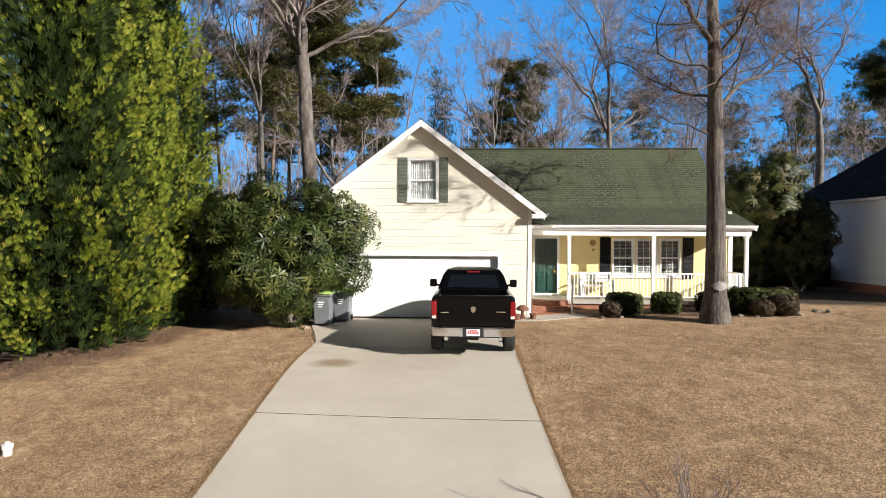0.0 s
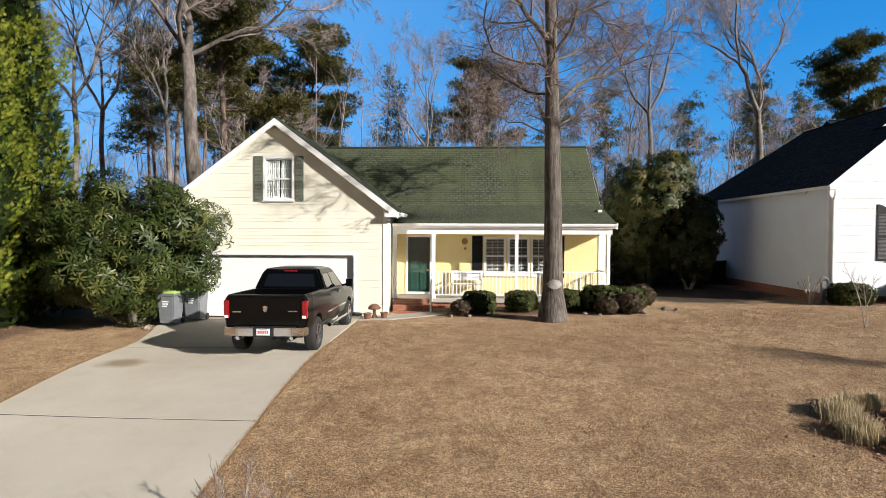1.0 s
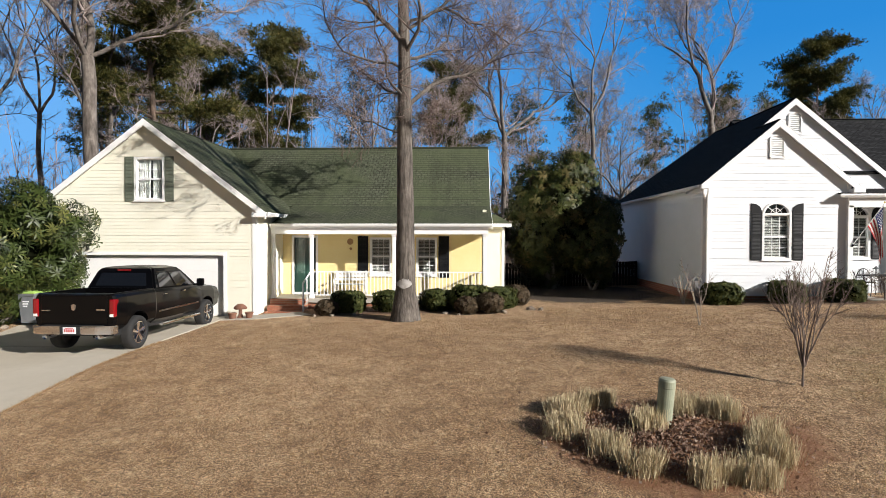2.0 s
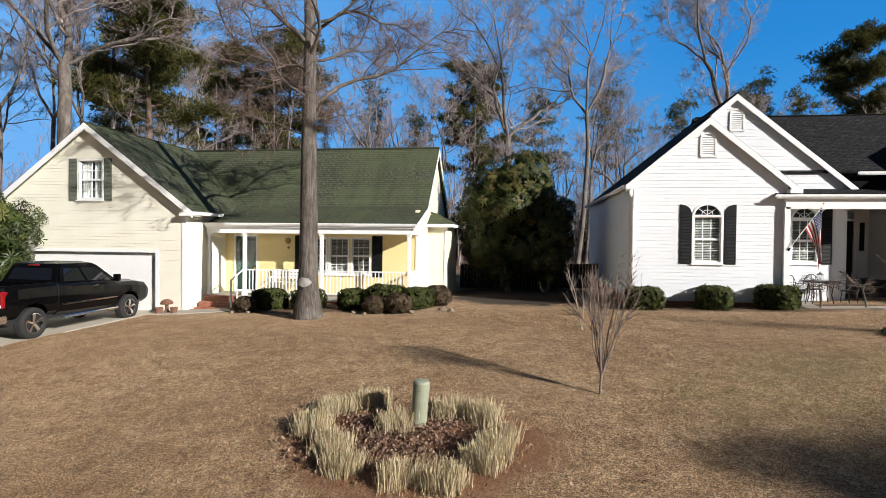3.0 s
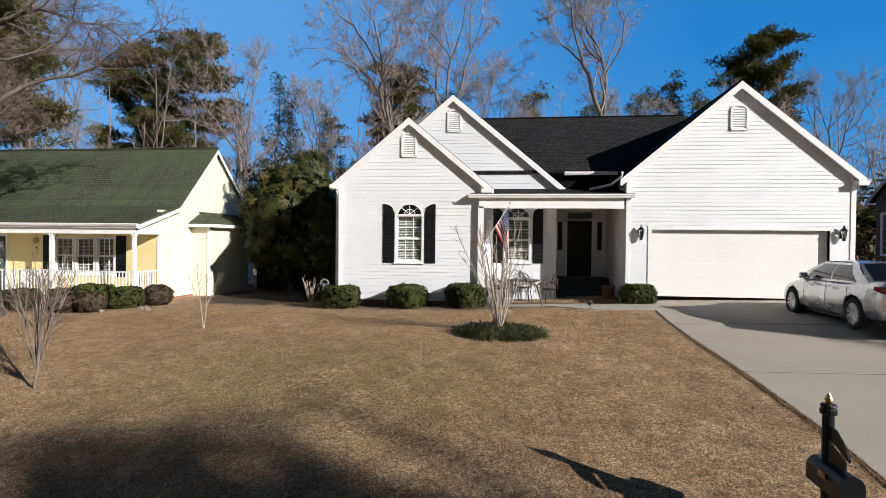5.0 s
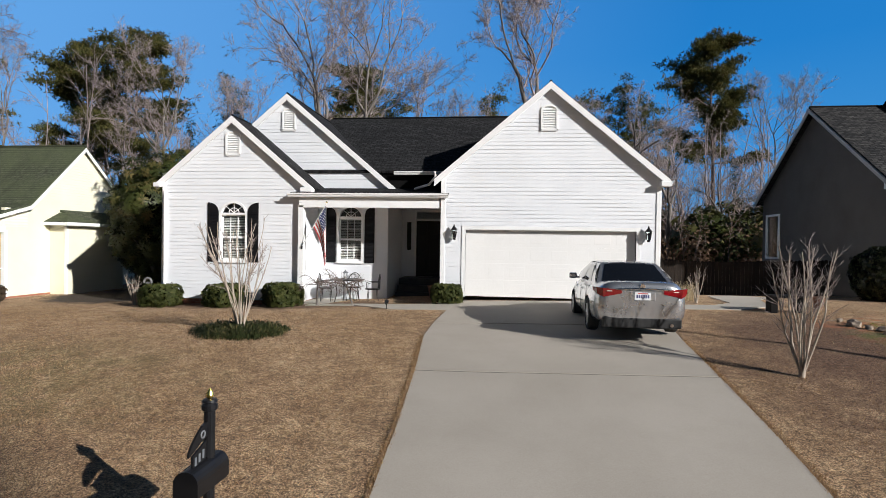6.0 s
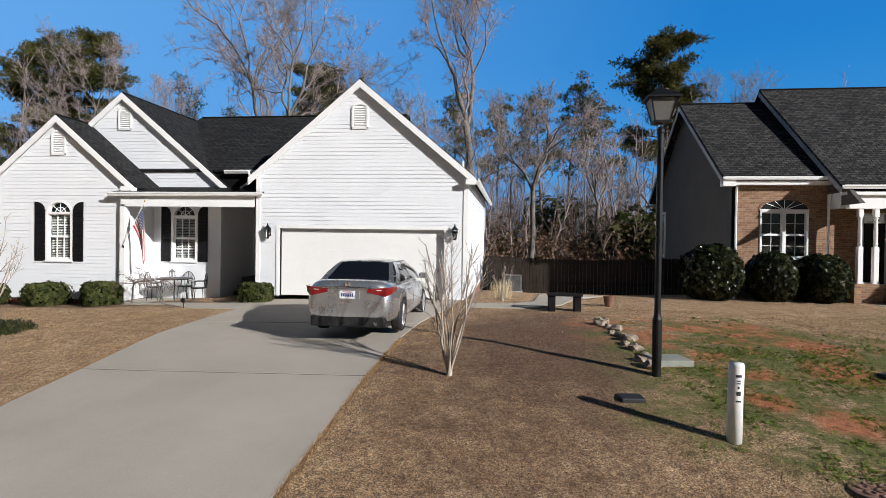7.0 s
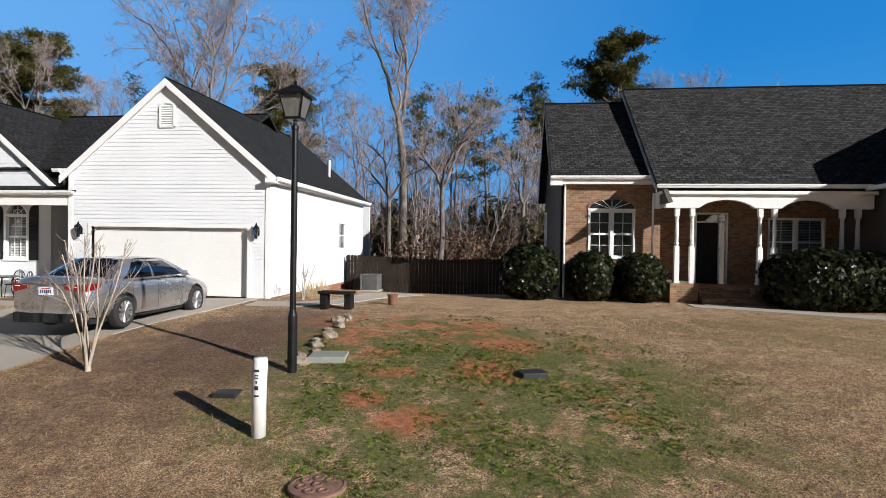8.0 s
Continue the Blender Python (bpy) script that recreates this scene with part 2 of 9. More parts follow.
DOOR_WHITE = surface("white_garage_enamel", (0.80, 0.79, 0.77), (0.85, 0.84, 0.82), 0.8, 30, 0.4, 0.03)
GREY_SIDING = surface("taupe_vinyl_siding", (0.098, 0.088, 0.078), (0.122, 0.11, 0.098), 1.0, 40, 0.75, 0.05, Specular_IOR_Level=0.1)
SHUTTER_GREEN = surface("grey_green_shutter_paint", (0.10, 0.115, 0.085), (0.14, 0.155, 0.12), 4, 50, 0.5, 0.06)
SHUTTER_BLACK = surface("black_shutter_paint", (0.005, 0.005, 0.006), (0.009, 0.009, 0.010), 4, 50, 0.5, 0.06, Specular_IOR_Level=0.25)
BLACK_METAL = surface("black_painted_metal", (0.005, 0.005, 0.006), (0.010, 0.010, 0.011), 6, 80, 0.42, 0.08, metal=0.0, Specular_IOR_Level=0.3)
GLASS = glass_material("window_glass", (0.9, 0.95, 0.95))
# near-black board colour that stands in for the darkness of unlit rooms
ROOM = surface("unlit_room_board", (0.035, 0.032, 0.03), (0.055, 0.05, 0.047), 1.5, 30, 0.8)
CURTAIN = surface("white_curtain_cloth", (0.62, 0.61, 0.58), (0.74, 0.73, 0.70), 5, 90, 0.85, 0.2)
BLIND = surface("off_white_blind_slat", (0.40, 0.39, 0.36), (0.50, 0.49, 0.45), 5, 90, 0.55, 0.1)
ROOF_GREEN = shingle_material("mossy_green_shingle", (0.060, 0.066, 0.048), (0.085, 0.088, 0.066), (0.022, 0.022, 0.018), ((0.066, 0.080, 0.042), (0.104, 0.12, 0.068)))
ROOF_BLACK = shingle_material("black_asphalt_shingle", (0.018, 0.018, 0.019), (0.034, 0.034, 0.035), (0.006, 0.006, 0.006))
ROOF_GREY = shingle_material("charcoal_asphalt_shingle", (0.024, 0.024, 0.025), (0.062, 0.060, 0.058), (0.008, 0.008, 0.008))
BRICK_RED = brick_material("red_brick", (0.26, 0.085, 0.045), (0.34, 0.13, 0.07), (0.30, 0.26, 0.21))
BRICK_TAN = brick_material("tan_brick", (0.19, 0.095, 0.052), (0.33, 0.195, 0.11), (0.27, 0.235, 0.18))
CONCRETE = surface("concrete", (0.37, 0.335, 0.28), (0.45, 0.41, 0.35), 0.8, 90, 0.85, 0.2, 0.003, dirt=((0.36, 0.33, 0.28), 0.5))
DARK_WOOD = surface("weathered_dark_fence", (0.016, 0.012, 0.010), (0.034, 0.026, 0.02), 2.0, 50, 0.9, 0.4, 0.006, stretch=(1, 1, 0.2), Specular_IOR_Level=0.15)
GREEN_DOOR = surface("dark_green_door_paint", (0.012, 0.045, 0.034), (0.018, 0.06, 0.046), 4, 50, 0.35, 0.04)
DARK_DOOR = surface("near_black_door_paint", (0.008, 0.007, 0.007), (0.014, 0.012, 0.011), 4, 50, 0.45, 0.04, Specular_IOR_Level=0.2)
GOLD = surface("polished_brass", (0.75, 0.55, 0.12), (0.85, 0.65, 0.2), 8, 60, 0.25, 0.05, metal=1.0)
BARK_OAK = bark_material("grey_ridged_bark", (0.085, 0.07, 0.058), (0.19, 0.165, 0.14), 13.0, 0.13, 0.05)
BARK_GREY = bark_material("pale_grey_bark", (0.13, 0.112, 0.098), (0.24, 0.21, 0.185), 5.0, 0.25, 0.02)
BARK_PINE = bark_material("brown_pine_bark", (0.14, 0.095, 0.07), (0.24, 0.175, 0.135), 5.0, 0.3, 0.025)
BARK_MYRTLE = bark_material("pale_smooth_bark", (0.36, 0.30, 0.24), (0.50, 0.43, 0.35), 5.0, 0.4, 0.006)
TWIG = bark_material("grey_brown_twig", (0.25, 0.20, 0.18), (0.36, 0.30, 0.275), 3.0, 0.4, 0.003)
TWIG_DARK = bark_material("red_brown_twig", (0.15, 0.105, 0.085), (0.24, 0.175, 0.145), 3.0, 0.4, 0.003)

# ---- ground ----
GX = np.array([-14, 0, 8, 16, 22, 28, 34, 38, 44, 54])
GY = np.array([3, 6.5, 9, 11.5, 14, 18.5, 22.5, 27.5, 40])
GZ = np.array([
    [-.9, -.75, -.55, -.42, -.38, -.32, -.25, -0.13, -.1],
    [-.9, -.72, -.52, -.32, -.3, -.23, -.15, -0.13, -.1],
    [-.9, -.65, -.4, -.08, .02, .12, .1, 0.1, .1],
    [-.9, -.55, -.2, .12, .22, .28, .2, 0.2, .2],
    [-.85, -.45, -.05, .38, .48, .42, .4, 0.4, .4],
    [-.8, -.4, -.0, .25, .5, .72, .7, 0.65, .6],
    [-.8, -.38, .03, .38, .62, .86, .8, 0.5, 0.4],
    [-.8, -.35, -.02, .35, .72, .9, .85, 0.32, 0.3],
    [-.8, -.4, -.05, .25, .55, .78, .8, 0.6, 0.5],
    [-.8, -.4, -.05, .25, .55, .78, .8, 0.7, .8]])


def flat_ground(x, y):
    return float(np.interp(x, GX, [np.interp(y, GY, row) for row in GZ]))


def ground(x, y):
    """Height of the lot: the levels above, eased over a metre."""
    return sum(flat_ground(x + a, y + b) for a, b in ((0, 0), (1, 0), (-1, 0), (0, 0.8), (0, -0.8))) / 5


def ground_material():
    m = Nodes("dormant_lawn")
    pos = m.coords(True)
    fine = m.noise(pos, 42.0, 3.0, 0.85)
    mid = m.noise(pos, 11.0, 5.0, 0.7)
    big = m.noise(pos, 0.35, 5.0, 0.6)
    side = m.ramp(m.math("MULTIPLY", m.n("ShaderNodeSeparateXYZ", Vector=pos).outputs["X"], 0.02), (0.1, 0.0), (0.36, 1.0))
    straw = m.ramp(mid, (0.34, (0.29, 0.178, 0.092)), (0.5, (0.405, 0.262, 0.145)), (0.66, (0.53, 0.37, 0.215)))
    straw = m.mix(m.math("MULTIPLY", m.ramp(big, (0.42, 0.0), (0.66, 1.0)), 0.5), straw, (0.25, 0.145, 0.07))
    straw = m.mix(m.math("MULTIPLY", side, 0.38), straw, m.ramp(mid, (0.34, (0.12, 0.066, 0.032)), (0.66, (0.44, 0.30, 0.17))))
    straw = m.mix(0.55, straw, m.ramp(m.noise(pos, 2.2, 6.0, 0.7), (0.35, 0.15), (0.65, 0.85)), "SOFT_LIGHT")
    col = m.mix(0.68, straw, m.ramp(fine, (0.42, 0.0), (0.5, 0.48), (0.58, 1.0)), "OVERLAY")
    col = m.mix(0.6, col, m.ramp(m.noise(pos, 95.0, 2.0, 0.8), (0.36, 0.05), (0.64, 0.95)), "OVERLAY")

    def zone(x, y, rx, ry, soft, grain, wobble=0.5):
        v = m.mapped(pos, (1 / rx, 1 / ry, 0), (-x / rx, -y / ry, 0))
        d = m.n("ShaderNodeVectorMath")
        d.operation = "LENGTH"
        m.t.links.new(v, d.inputs[0])
        d = m.math("ADD", d.outputs["Value"], m.math("MULTIPLY", m.math("SUBTRACT", m.noise(pos, grain, 5.0, 0.7), 0.5), wobble * 2))
        return m.ramp(d, (max(0.0, 1 - soft), 1.0), (1.0, 0.0))

    leaf = m.mix(m.ramp(m.noise(pos, 20.0, 3.0, 0.8), (0.36, 0.0), (0.64, 1.0)), (0.04, 0.055, 0.007), (0.16, 0.18, 0.024))
    clay = m.mix(m.ramp(m.noise(pos, 8.0, 5.0, 0.75), (0.36, 0.0), (0.64, 1.0)), (0.27, 0.07, 0.026), (0.60, 0.22, 0.09))
    mulch = m.mix(m.ramp(m.noise(pos, 22.0, 3.0, 0.8), (0.38, 0.0), (0.62, 1.0)), (0.05, 0.024, 0.013), (0.19, 0.10, 0.055))
    soil = m.mix(m.noise(pos, 8.0), (0.20, 0.085, 0.04), (0.30, 0.14, 0.07))

    def lay(base, mask, amount, top):
        return m.mix(m.math("MULTIPLY", mask, amount), base, top)

    patch = m.ramp(m.noise(pos, 1.5, 6.0, 0.75), (0.40, 0.0), (0.52, 1.0))
    col = lay(col, zone(35.9, 14.2, 2.0, 4.0, 0.45, 1.2), 0.72, mulch)
    # the white house's shadow between the houses, painted near-black into the ground
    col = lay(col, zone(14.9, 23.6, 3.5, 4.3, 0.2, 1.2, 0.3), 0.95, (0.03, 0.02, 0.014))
    col = lay(col, m.math("MULTIPLY", zone(35.3, 12.6, 2.7, 5.0, 0.4, 1.4, 0.7), m.ramp(m.noise(pos, 1.7, 6.0, 0.75), (0.36, 0.25), (0.58, 1.0))), 0.7, mulch)
    col = lay(col, m.math("MULTIPLY", zone(40.8, 12.0, 4.6, 4.4, 0.4, 0.9), patch), 0.85, leaf)
    col = lay(col, m.math("MULTIPLY", zone(38.9, 15.3, 2.6, 2.1, 0.4, 1.0, 0.6), m.ramp(m.noise(m.mapped(pos, (0.7, 1.6, 1)), 1.0, 5.0, 0.7), (0.45, 0.0), (0.53, 1.0))), 0.9, clay)
    col = lay(col, m.math("MULTIPLY", zone(40.5, 13.0, 3.4, 2.8, 0.4, 0.8), m.ramp(m.noise(pos, 1.1, 4.0, 0.7), (0.53, 0.0), (0.62, 1.0))), 0.85, clay)
    col = lay(col, m.math("MULTIPLY", zone(39.6, 14.6, 3.0, 2.6, 0.4, 0.9), m.ramp(m.noise(pos, 1.9, 5.0, 0.7), (0.46, 0.0), (0.55, 1.0))), 0.8, leaf)
    for x, y, r in ((40.7, 12.8, 0.75), (39.7, 10.85, 0.5), (38.9, 11.5, 0.4), (41.0, 14.3, 0.8)):
        col = lay(col, zone(x, y, r, r * 0.9, 0.5, 1.6, 0.7), 0.85, clay)
    col = lay(col, m.math("MULTIPLY", zone(20.5, 10.5, 5.0, 3.0, 0.6, 0.9), patch), 0.3, leaf)
    col = lay(col, m.math("MULTIPLY", zone(47.5, 17.0, 6.5, 3.0, 0.6, 0.9), patch), 0.3, leaf)
    col = lay(col, zone(13.4, 8.1, 2.1, 1.6, 0.25, 1.4, 0.4), 0.9, soil)
    col = lay(col, zone(7.9, 18.4, 4.2, 1.2, 0.35, 1.0), 0.9, mulch)
    col = lay(col, zone(22.4, 18.9, 4.8, 1.0, 0.35, 1.0), 0.8, mulch)
    col = lay(col, zone(-9.5, 15.5, 3.2, 6.5, 0.25, 0.8), 0.9, mulch)
    far = m.math("GREATER_THAN", m.n("ShaderNodeSeparateXYZ", Vector=pos).outputs["Y"], 34.0)
    col = lay(col, far, 0.85, m.mix(mid, (0.10, 0.065, 0.04), (0.22, 0.15, 0.09)))
    m.bump(m.math("ADD", fine, m.math("MULTIPLY", mid, 0.8)), 0.9, 0.05)
    return m.done(col, 0.95, 0.0)


def spaced(*runs):
    out = []
    for a, b, step in runs:
        out += list(np.arange(a, b, step))
    return out + [runs[-1][1]]


def build_ground():
    xs = spaced((-3000, -300, 900), (-300, -60, 60), (-60, -16, 4), (-16, 58, 0.5), (58, 110, 4), (110, 350, 60), (350, 3000, 880))
    ys = spaced((-3000, -300, 900), (-300, -20, 40), (-20, 4, 2), (4, 24, 0.5), (24, 60, 3), (60, 300, 60), (300, 3000, 900))
    verts = []
    for y in ys:
        for x in xs:
            near = 4 <= y <= 24 and -16 <= x <= 58
            verts.append((x, y, ground(x, y) + (0.016 * noise.noise(Vector((x * 0.9, y * 0.9, 0))) if near else 0)))
    n = len(xs)
    faces = [(j * n + i, j * n + i + 1, (j + 1) * n + i + 1, (j + 1) * n + i) for j in range(len(ys) - 1) for i in range(n - 1)]
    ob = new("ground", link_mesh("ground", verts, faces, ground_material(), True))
    tagged(ob, "dormant tan lawn with bare clay and green weed patches", "lawn", kind="structure")


build_ground()


def paving(name, left, right, label, material, joints=(), gap=0.05, proud=0.02, kind="structure", across=10):
    """A concrete sheet that follows the lot between two edge lines (lists of x, y at the same steps); a new slab begins at each joint."""
    left = np.array(left, float)
    right = np.array(right, float)
    m = len(left)
    s = np.linspace(0, m - 1, (m - 1) * 8 + 1)

    def smooth(line):
        t = np.arange(m)
        return np.stack([np.interp(s, t, line[:, 0]), np.interp(s, t, line[:, 1])], 1)

    le, ri = smooth(left), smooth(right)
    root = None
    cuts = [0] + [int(np.argmin(abs((le[:, 1] + ri[:, 1]) / 2 - j))) for j in joints] + [len(s) - 1]
    root = tagged(new(name), label, name.split("_")[0], kind=kind)
    for line, side in ((le[le[:, 1] < 16.8], -1), (ri[ri[:, 1] < 16.8], 1)) if name == "driveway" else ():
        # a worn strip of soil along the edge
        strip = []
        for k, p in enumerate(line):
            w = 0.03 + 0.05 * noise.noise(Vector((p[0] * 3.1, p[1] * 2.3, side)))
            strip += [(p[0] + side * 0.004, p[1], ground(*p) + 0.002), (p[0] + side * (0.02 + w), p[1], ground(*p) + 0.012)]
        ob = new("soil_edge", link_mesh("soil_edge", strip, [(2 * i, 2 * i + 1, 2 * i + 3, 2 * i + 2) for i in range(len(line) - 1)], SOIL_EDGE))
        ob.parent = root
    for a, b in zip(cuts, cuts[1:]):
        verts, faces = [], []
        for k in range(a, b + 1):
            for i in range(across + 1):
                f = i / across
                p = le[k] * (1 - f) + ri[k] * f
                if k == a and a:
                    p = p + (0, gap / 2)
                if k == b and b < len(s) - 1:
                    p = p - (0, gap / 2)
                z = ground(*p) + proud
                verts += [(p[0], p[1], z), (p[0], p[1], z - 0.14)]
        w = across + 1
        rows = b - a + 1
        idx = lambda r, c, low: 2 * (r * w + c) + low
        for r in range(rows - 1):
            for c in range(across):
                faces.append((idx(r, c, 0), idx(r, c + 1, 0), idx(r + 1, c + 1, 0), idx(r + 1, c, 0)))
            faces.append((idx(r, 0, 1), idx(r, 0, 0), idx(r + 1, 0, 0), idx(r + 1, 0, 1)))
            faces.append((idx(r, across, 0), idx(r, across, 1), idx(r + 1, across, 1), idx(r + 1, across, 0)))
        for c in range(across):
            faces.append((idx(0, c, 1), idx(0, c + 1, 1), idx(0, c + 1, 0), idx(0, c, 0)))
            faces.append((idx(rows - 1, c, 0), idx(rows - 1, c + 1, 0), idx(rows - 1, c + 1, 1), idx(rows - 1, c, 1)))
        ob = new("slab", link_mesh("slab", verts, faces, material))
        ob.parent = root
        if b < len(s) - 1:
            strip, w2 = [], gap * 0.62
            for i in range(across + 1):
                p = le[b] * (1 - i / across) + ri[b] * i / across
                strip += [(p[0], p[1] + e, ground(*p) + proud - 0.008 + dz) for e, dz in ((-w2, 0.0), (w2, 0.0), (-w2, -0.1), (w2, -0.1))]
            quads = [(4 * i + a, 4 * i + 4 + a, 4 * i + 4 + c, 4 * i + c) for i in range(across) for a, c in ((0, 1), (2, 0), (1, 3))]
            ob = new("joint_filler", link_mesh("joint_filler", strip, quads, JOINT))
            ob.parent = root
    return root


SOIL_EDGE = surface("dark_edge_soil", (0.17, 0.105, 0.06), (0.28, 0.185, 0.11), 6, 60, 0.95, 0.4, 0.01)
JOINT = surface("dark_joint_filler", (0.02, 0.018, 0.016), (0.045, 0.04, 0.035), 3, 60, 0.9)


def driveway_material(name, low, high):
    m = Nodes(name)
    pos = m.coords(True)
    big = m.noise(pos, 0.45, 6.0, 0.6)
    fine = m.noise(pos, 60.0, 3.0, 0.7)
    col = m.ramp(big, (0.3, low), (0.7, high))
    col = m.mix(m.math("MULTIPLY", m.ramp(m.noise(pos, 1.6, 5.0, 0.7), (0.5, 0.0), (0.75, 1.0)), 0.22), col, (0.34, 0.30, 0.24))
    col = m.mix(0.3, col, m.ramp(fine, (0.3, 0.3), (0.7, 0.72)), "SOFT_LIGHT")
    v = m.mapped(pos, (1 / 0.85, 1 / 0.65, 0), (1.85 / 0.85, -12.0 / 0.65, 0))
    d = m.n("ShaderNodeVectorMath")
    d.operation = "LENGTH"
    m.t.links.new(v, d.inputs[0])
    stain = m.ramp(m.math("ADD", d.outputs["Value"], m.math("MULTIPLY", m.noise(pos, 2.5, 4.0), 0.5)), (0.55, 1.0), (1.15, 0.0))
    col = m.mix(m.math("MULTIPLY", stain, 0.9), col, (0.30, 0.215, 0.13))
    m.bump(fine, 0.25, 0.004)
    return m.done(col, 0.88)


DRIVE = driveway_material("pale_driveway_concrete", (0.50, 0.44, 0.35), (0.60, 0.54, 0.445))
DRIVE_GREY = driveway_material("grey_driveway_concrete", (0.36, 0.32, 0.266), (0.43, 0.385, 0.327))
paving("driveway", [(-2.05, 3.0), (-2.2, 6.4), (-2.47, 9.0), (-2.62, 10.5), (-2.8, 12.5), (-2.9, 14.3), (-3.3, 15.6), (-3.75, 16.8), (-3.75, 18.28)],
       [(2.6, 3.0), (2.55, 6.4), (2.44, 8.8), (2.38, 10.3), (2.34, 12.5), (2.36, 14.3), (2.4, 15.6), (2.42, 16.8), (2.42, 18.28)],
       "pale concrete driveway with a rust-brown stain and joints", DRIVE, (8.9, 13.6))
paving("driveway", [(28.3, 3.0), (28.22, 6.4), (28.14, 9.4), (28.0, 11.7), (27.8, 13.9), (27.82, 15.6), (27.9, 17.0), (27.95, 18.2), (27.95, 19.27)],
       [(32.75, 3.0), (32.85, 6.4), (32.93, 9.4), (32.97, 11.7), (33.05, 13.9), (33.2, 15.6), (33.5, 17.0), (33.7, 18.2), (33.7, 19.27)],
       "grey concrete driveway with a dark expansion joint", DRIVE_GREY, (11.65, 15.4))
paving("footpath", [(2.44, 18.25), (3.2, 18.2), (4.6, 18.6)], [(2.44, 17.35), (3.6, 17.4), (5.2, 17.9)], "short concrete path to the brick porch steps", CONCRETE, (), across=4)
paving("footpath", [(23.4, 19.15), (25.0, 18.95), (26.5, 18.5), (28.0, 18.5)], [(23.4, 18.75), (25.0, 18.5), (26.3, 17.55), (28.0, 17.3)], "white concrete walk between porch and driveway", CONCRETE, (), across=4)
paving("footpath", [(34.0, 18.5), (35.2, 18.5), (35.9, 19.2), (36.2, 22.0), (37.0, 22.2)], [(34.0, 17.75), (35.6, 17.7), (36.6, 18.4), (37.3, 20.6), (38.2, 21.5)], "curved concrete side walk beside the garage", CONCRETE, (), across=4)
paving("footpath", [(46.3, 21.6), (48.0, 21.0), (50.0, 20.2), (54.0, 19.0)], [(46.3, 20.75), (48.0, 20.1), (50.0, 19.2), (54.0, 18.0)], "curved concrete walk to the porch steps", CONCRETE, (), across=4)

# ---- houses ----


def wall(name, parent, material, u_axis, n_axis, base, outline, z0, z1, holes=(), lap=0.115, thick=0.14, kinks=(), label="", laps=True):
    """A wall with openings in a vertical plane; outline(z) gives its two ends along u_axis. Lap siding stands proud along n_axis."""
    U, N, O = Vector(u_axis), Vector(n_axis), Vector(base)
    bm = B()

    def at(u, z, d):
        return O + U * u + N * d + Vector((0, 0, z))

    def runs(za, zb):
        mid = (za + zb) / 2
        a, b = outline(mid)
        out = []
        blocks = sorted((h[0], h[1]) for h in holes if h[2] < mid < h[3])
        left = None
        for h0, h1 in blocks:
            out.append((left, h0))
            left = h1
        out.append((left, None))
        return [(l, r) for l, r in out if (l if l is not None else a) < (r if r is not None else b) - 0.005]

    def quad(l, r, za, zb):
        (a0, b0), (a1, b1) = outline(za + 1e-4), outline(zb - 1e-4)
        return (l if l is not None else a0), (r if r is not None else b0), (l if l is not None else a1), (r if r is not None else b1)

    marks = sorted({z0, z1, *kinks, *[h[2] for h in holes if z0 < h[2] < z1], *[h[3] for h in holes if z0 < h[3] < z1]})
    for za, zb in zip(marks, marks[1:]):
        for l, r in runs(za, zb):
            a0, b0, a1, b1 = quad(l, r, za, zb)
            front = [at(a0, za, 0), at(b0, za, 0), at(b1, zb, 0), at(a1, zb, 0)]
            prism(bm, front, N * -thick)
    if laps:
        zc = z0
        edges = [z0]
        while zc < z1 - 1e-3:
            zc = min(z1, zc + lap)
            edges.append(zc)
        allz = sorted(set(edges) | set(marks))
        for za, zb in zip(allz, allz[1:]):
            if zb - za < 2e-3:
                continue
            course = max(e for e in edges if e <= za + 1e-6)
            dep = lambda z: 0.0145 - 0.0115 * (z - course) / lap
            for l, r in runs(za, zb):
                a0, b0, a1, b1 = quad(l, r, za, zb)
                v = [bm.verts.new(at(a0, za, dep(za))), bm.verts.new(at(b0, za, dep(za))), bm.verts.new(at(b1, zb, dep(zb))), bm.verts.new(at(a1, zb, dep(zb)))]
                bm.faces.new(v)
                lip = 0.0 if za == z0 else 0.003
                w = [bm.verts.new(at(a0, za, lip)), bm.verts.new(at(b0, za, lip))]
                bm.faces.new((w[0], w[1], v[1], v[0]))
    bmesh.ops.remove_doubles(bm, verts=bm.verts, dist=0.0012)
    return part(name, bm, material, parent, label)


def roof(name, parent, pts, u_axis, material, thick=0.07, label=""):
    """A sloping roof slab over a planar outline, with courses running along u_axis."""
    bm = B()
    pts = [Vector(p) for p in pts]
    nrm = (pts[1] - pts[0]).cross(pts[2] - pts[0]).normalized()
    if nrm.z < 0:
        nrm = -nrm
    u = Vector(u_axis).normalized()
    v = nrm.cross(u)
    prism(bm, pts, -nrm * thick)
    layer = bm.loops.layers.uv.new("UVMap")
    for f in bm.faces:
        for lo in f.loops:
            d = lo.vert.co - pts[0]
            lo[layer].uv = (d.dot(u), d.dot(v))
    return part(name, bm, material, parent, label)


def board(bm, a, b, drop, way):
    """A board hanging below the line a-b, as deep as drop and as thick as the vector way."""
    a, b = Vector(a), Vector(b)
    d = Vector((0, 0, drop))
    prism(bm, [a, b, b - d, a - d], way)


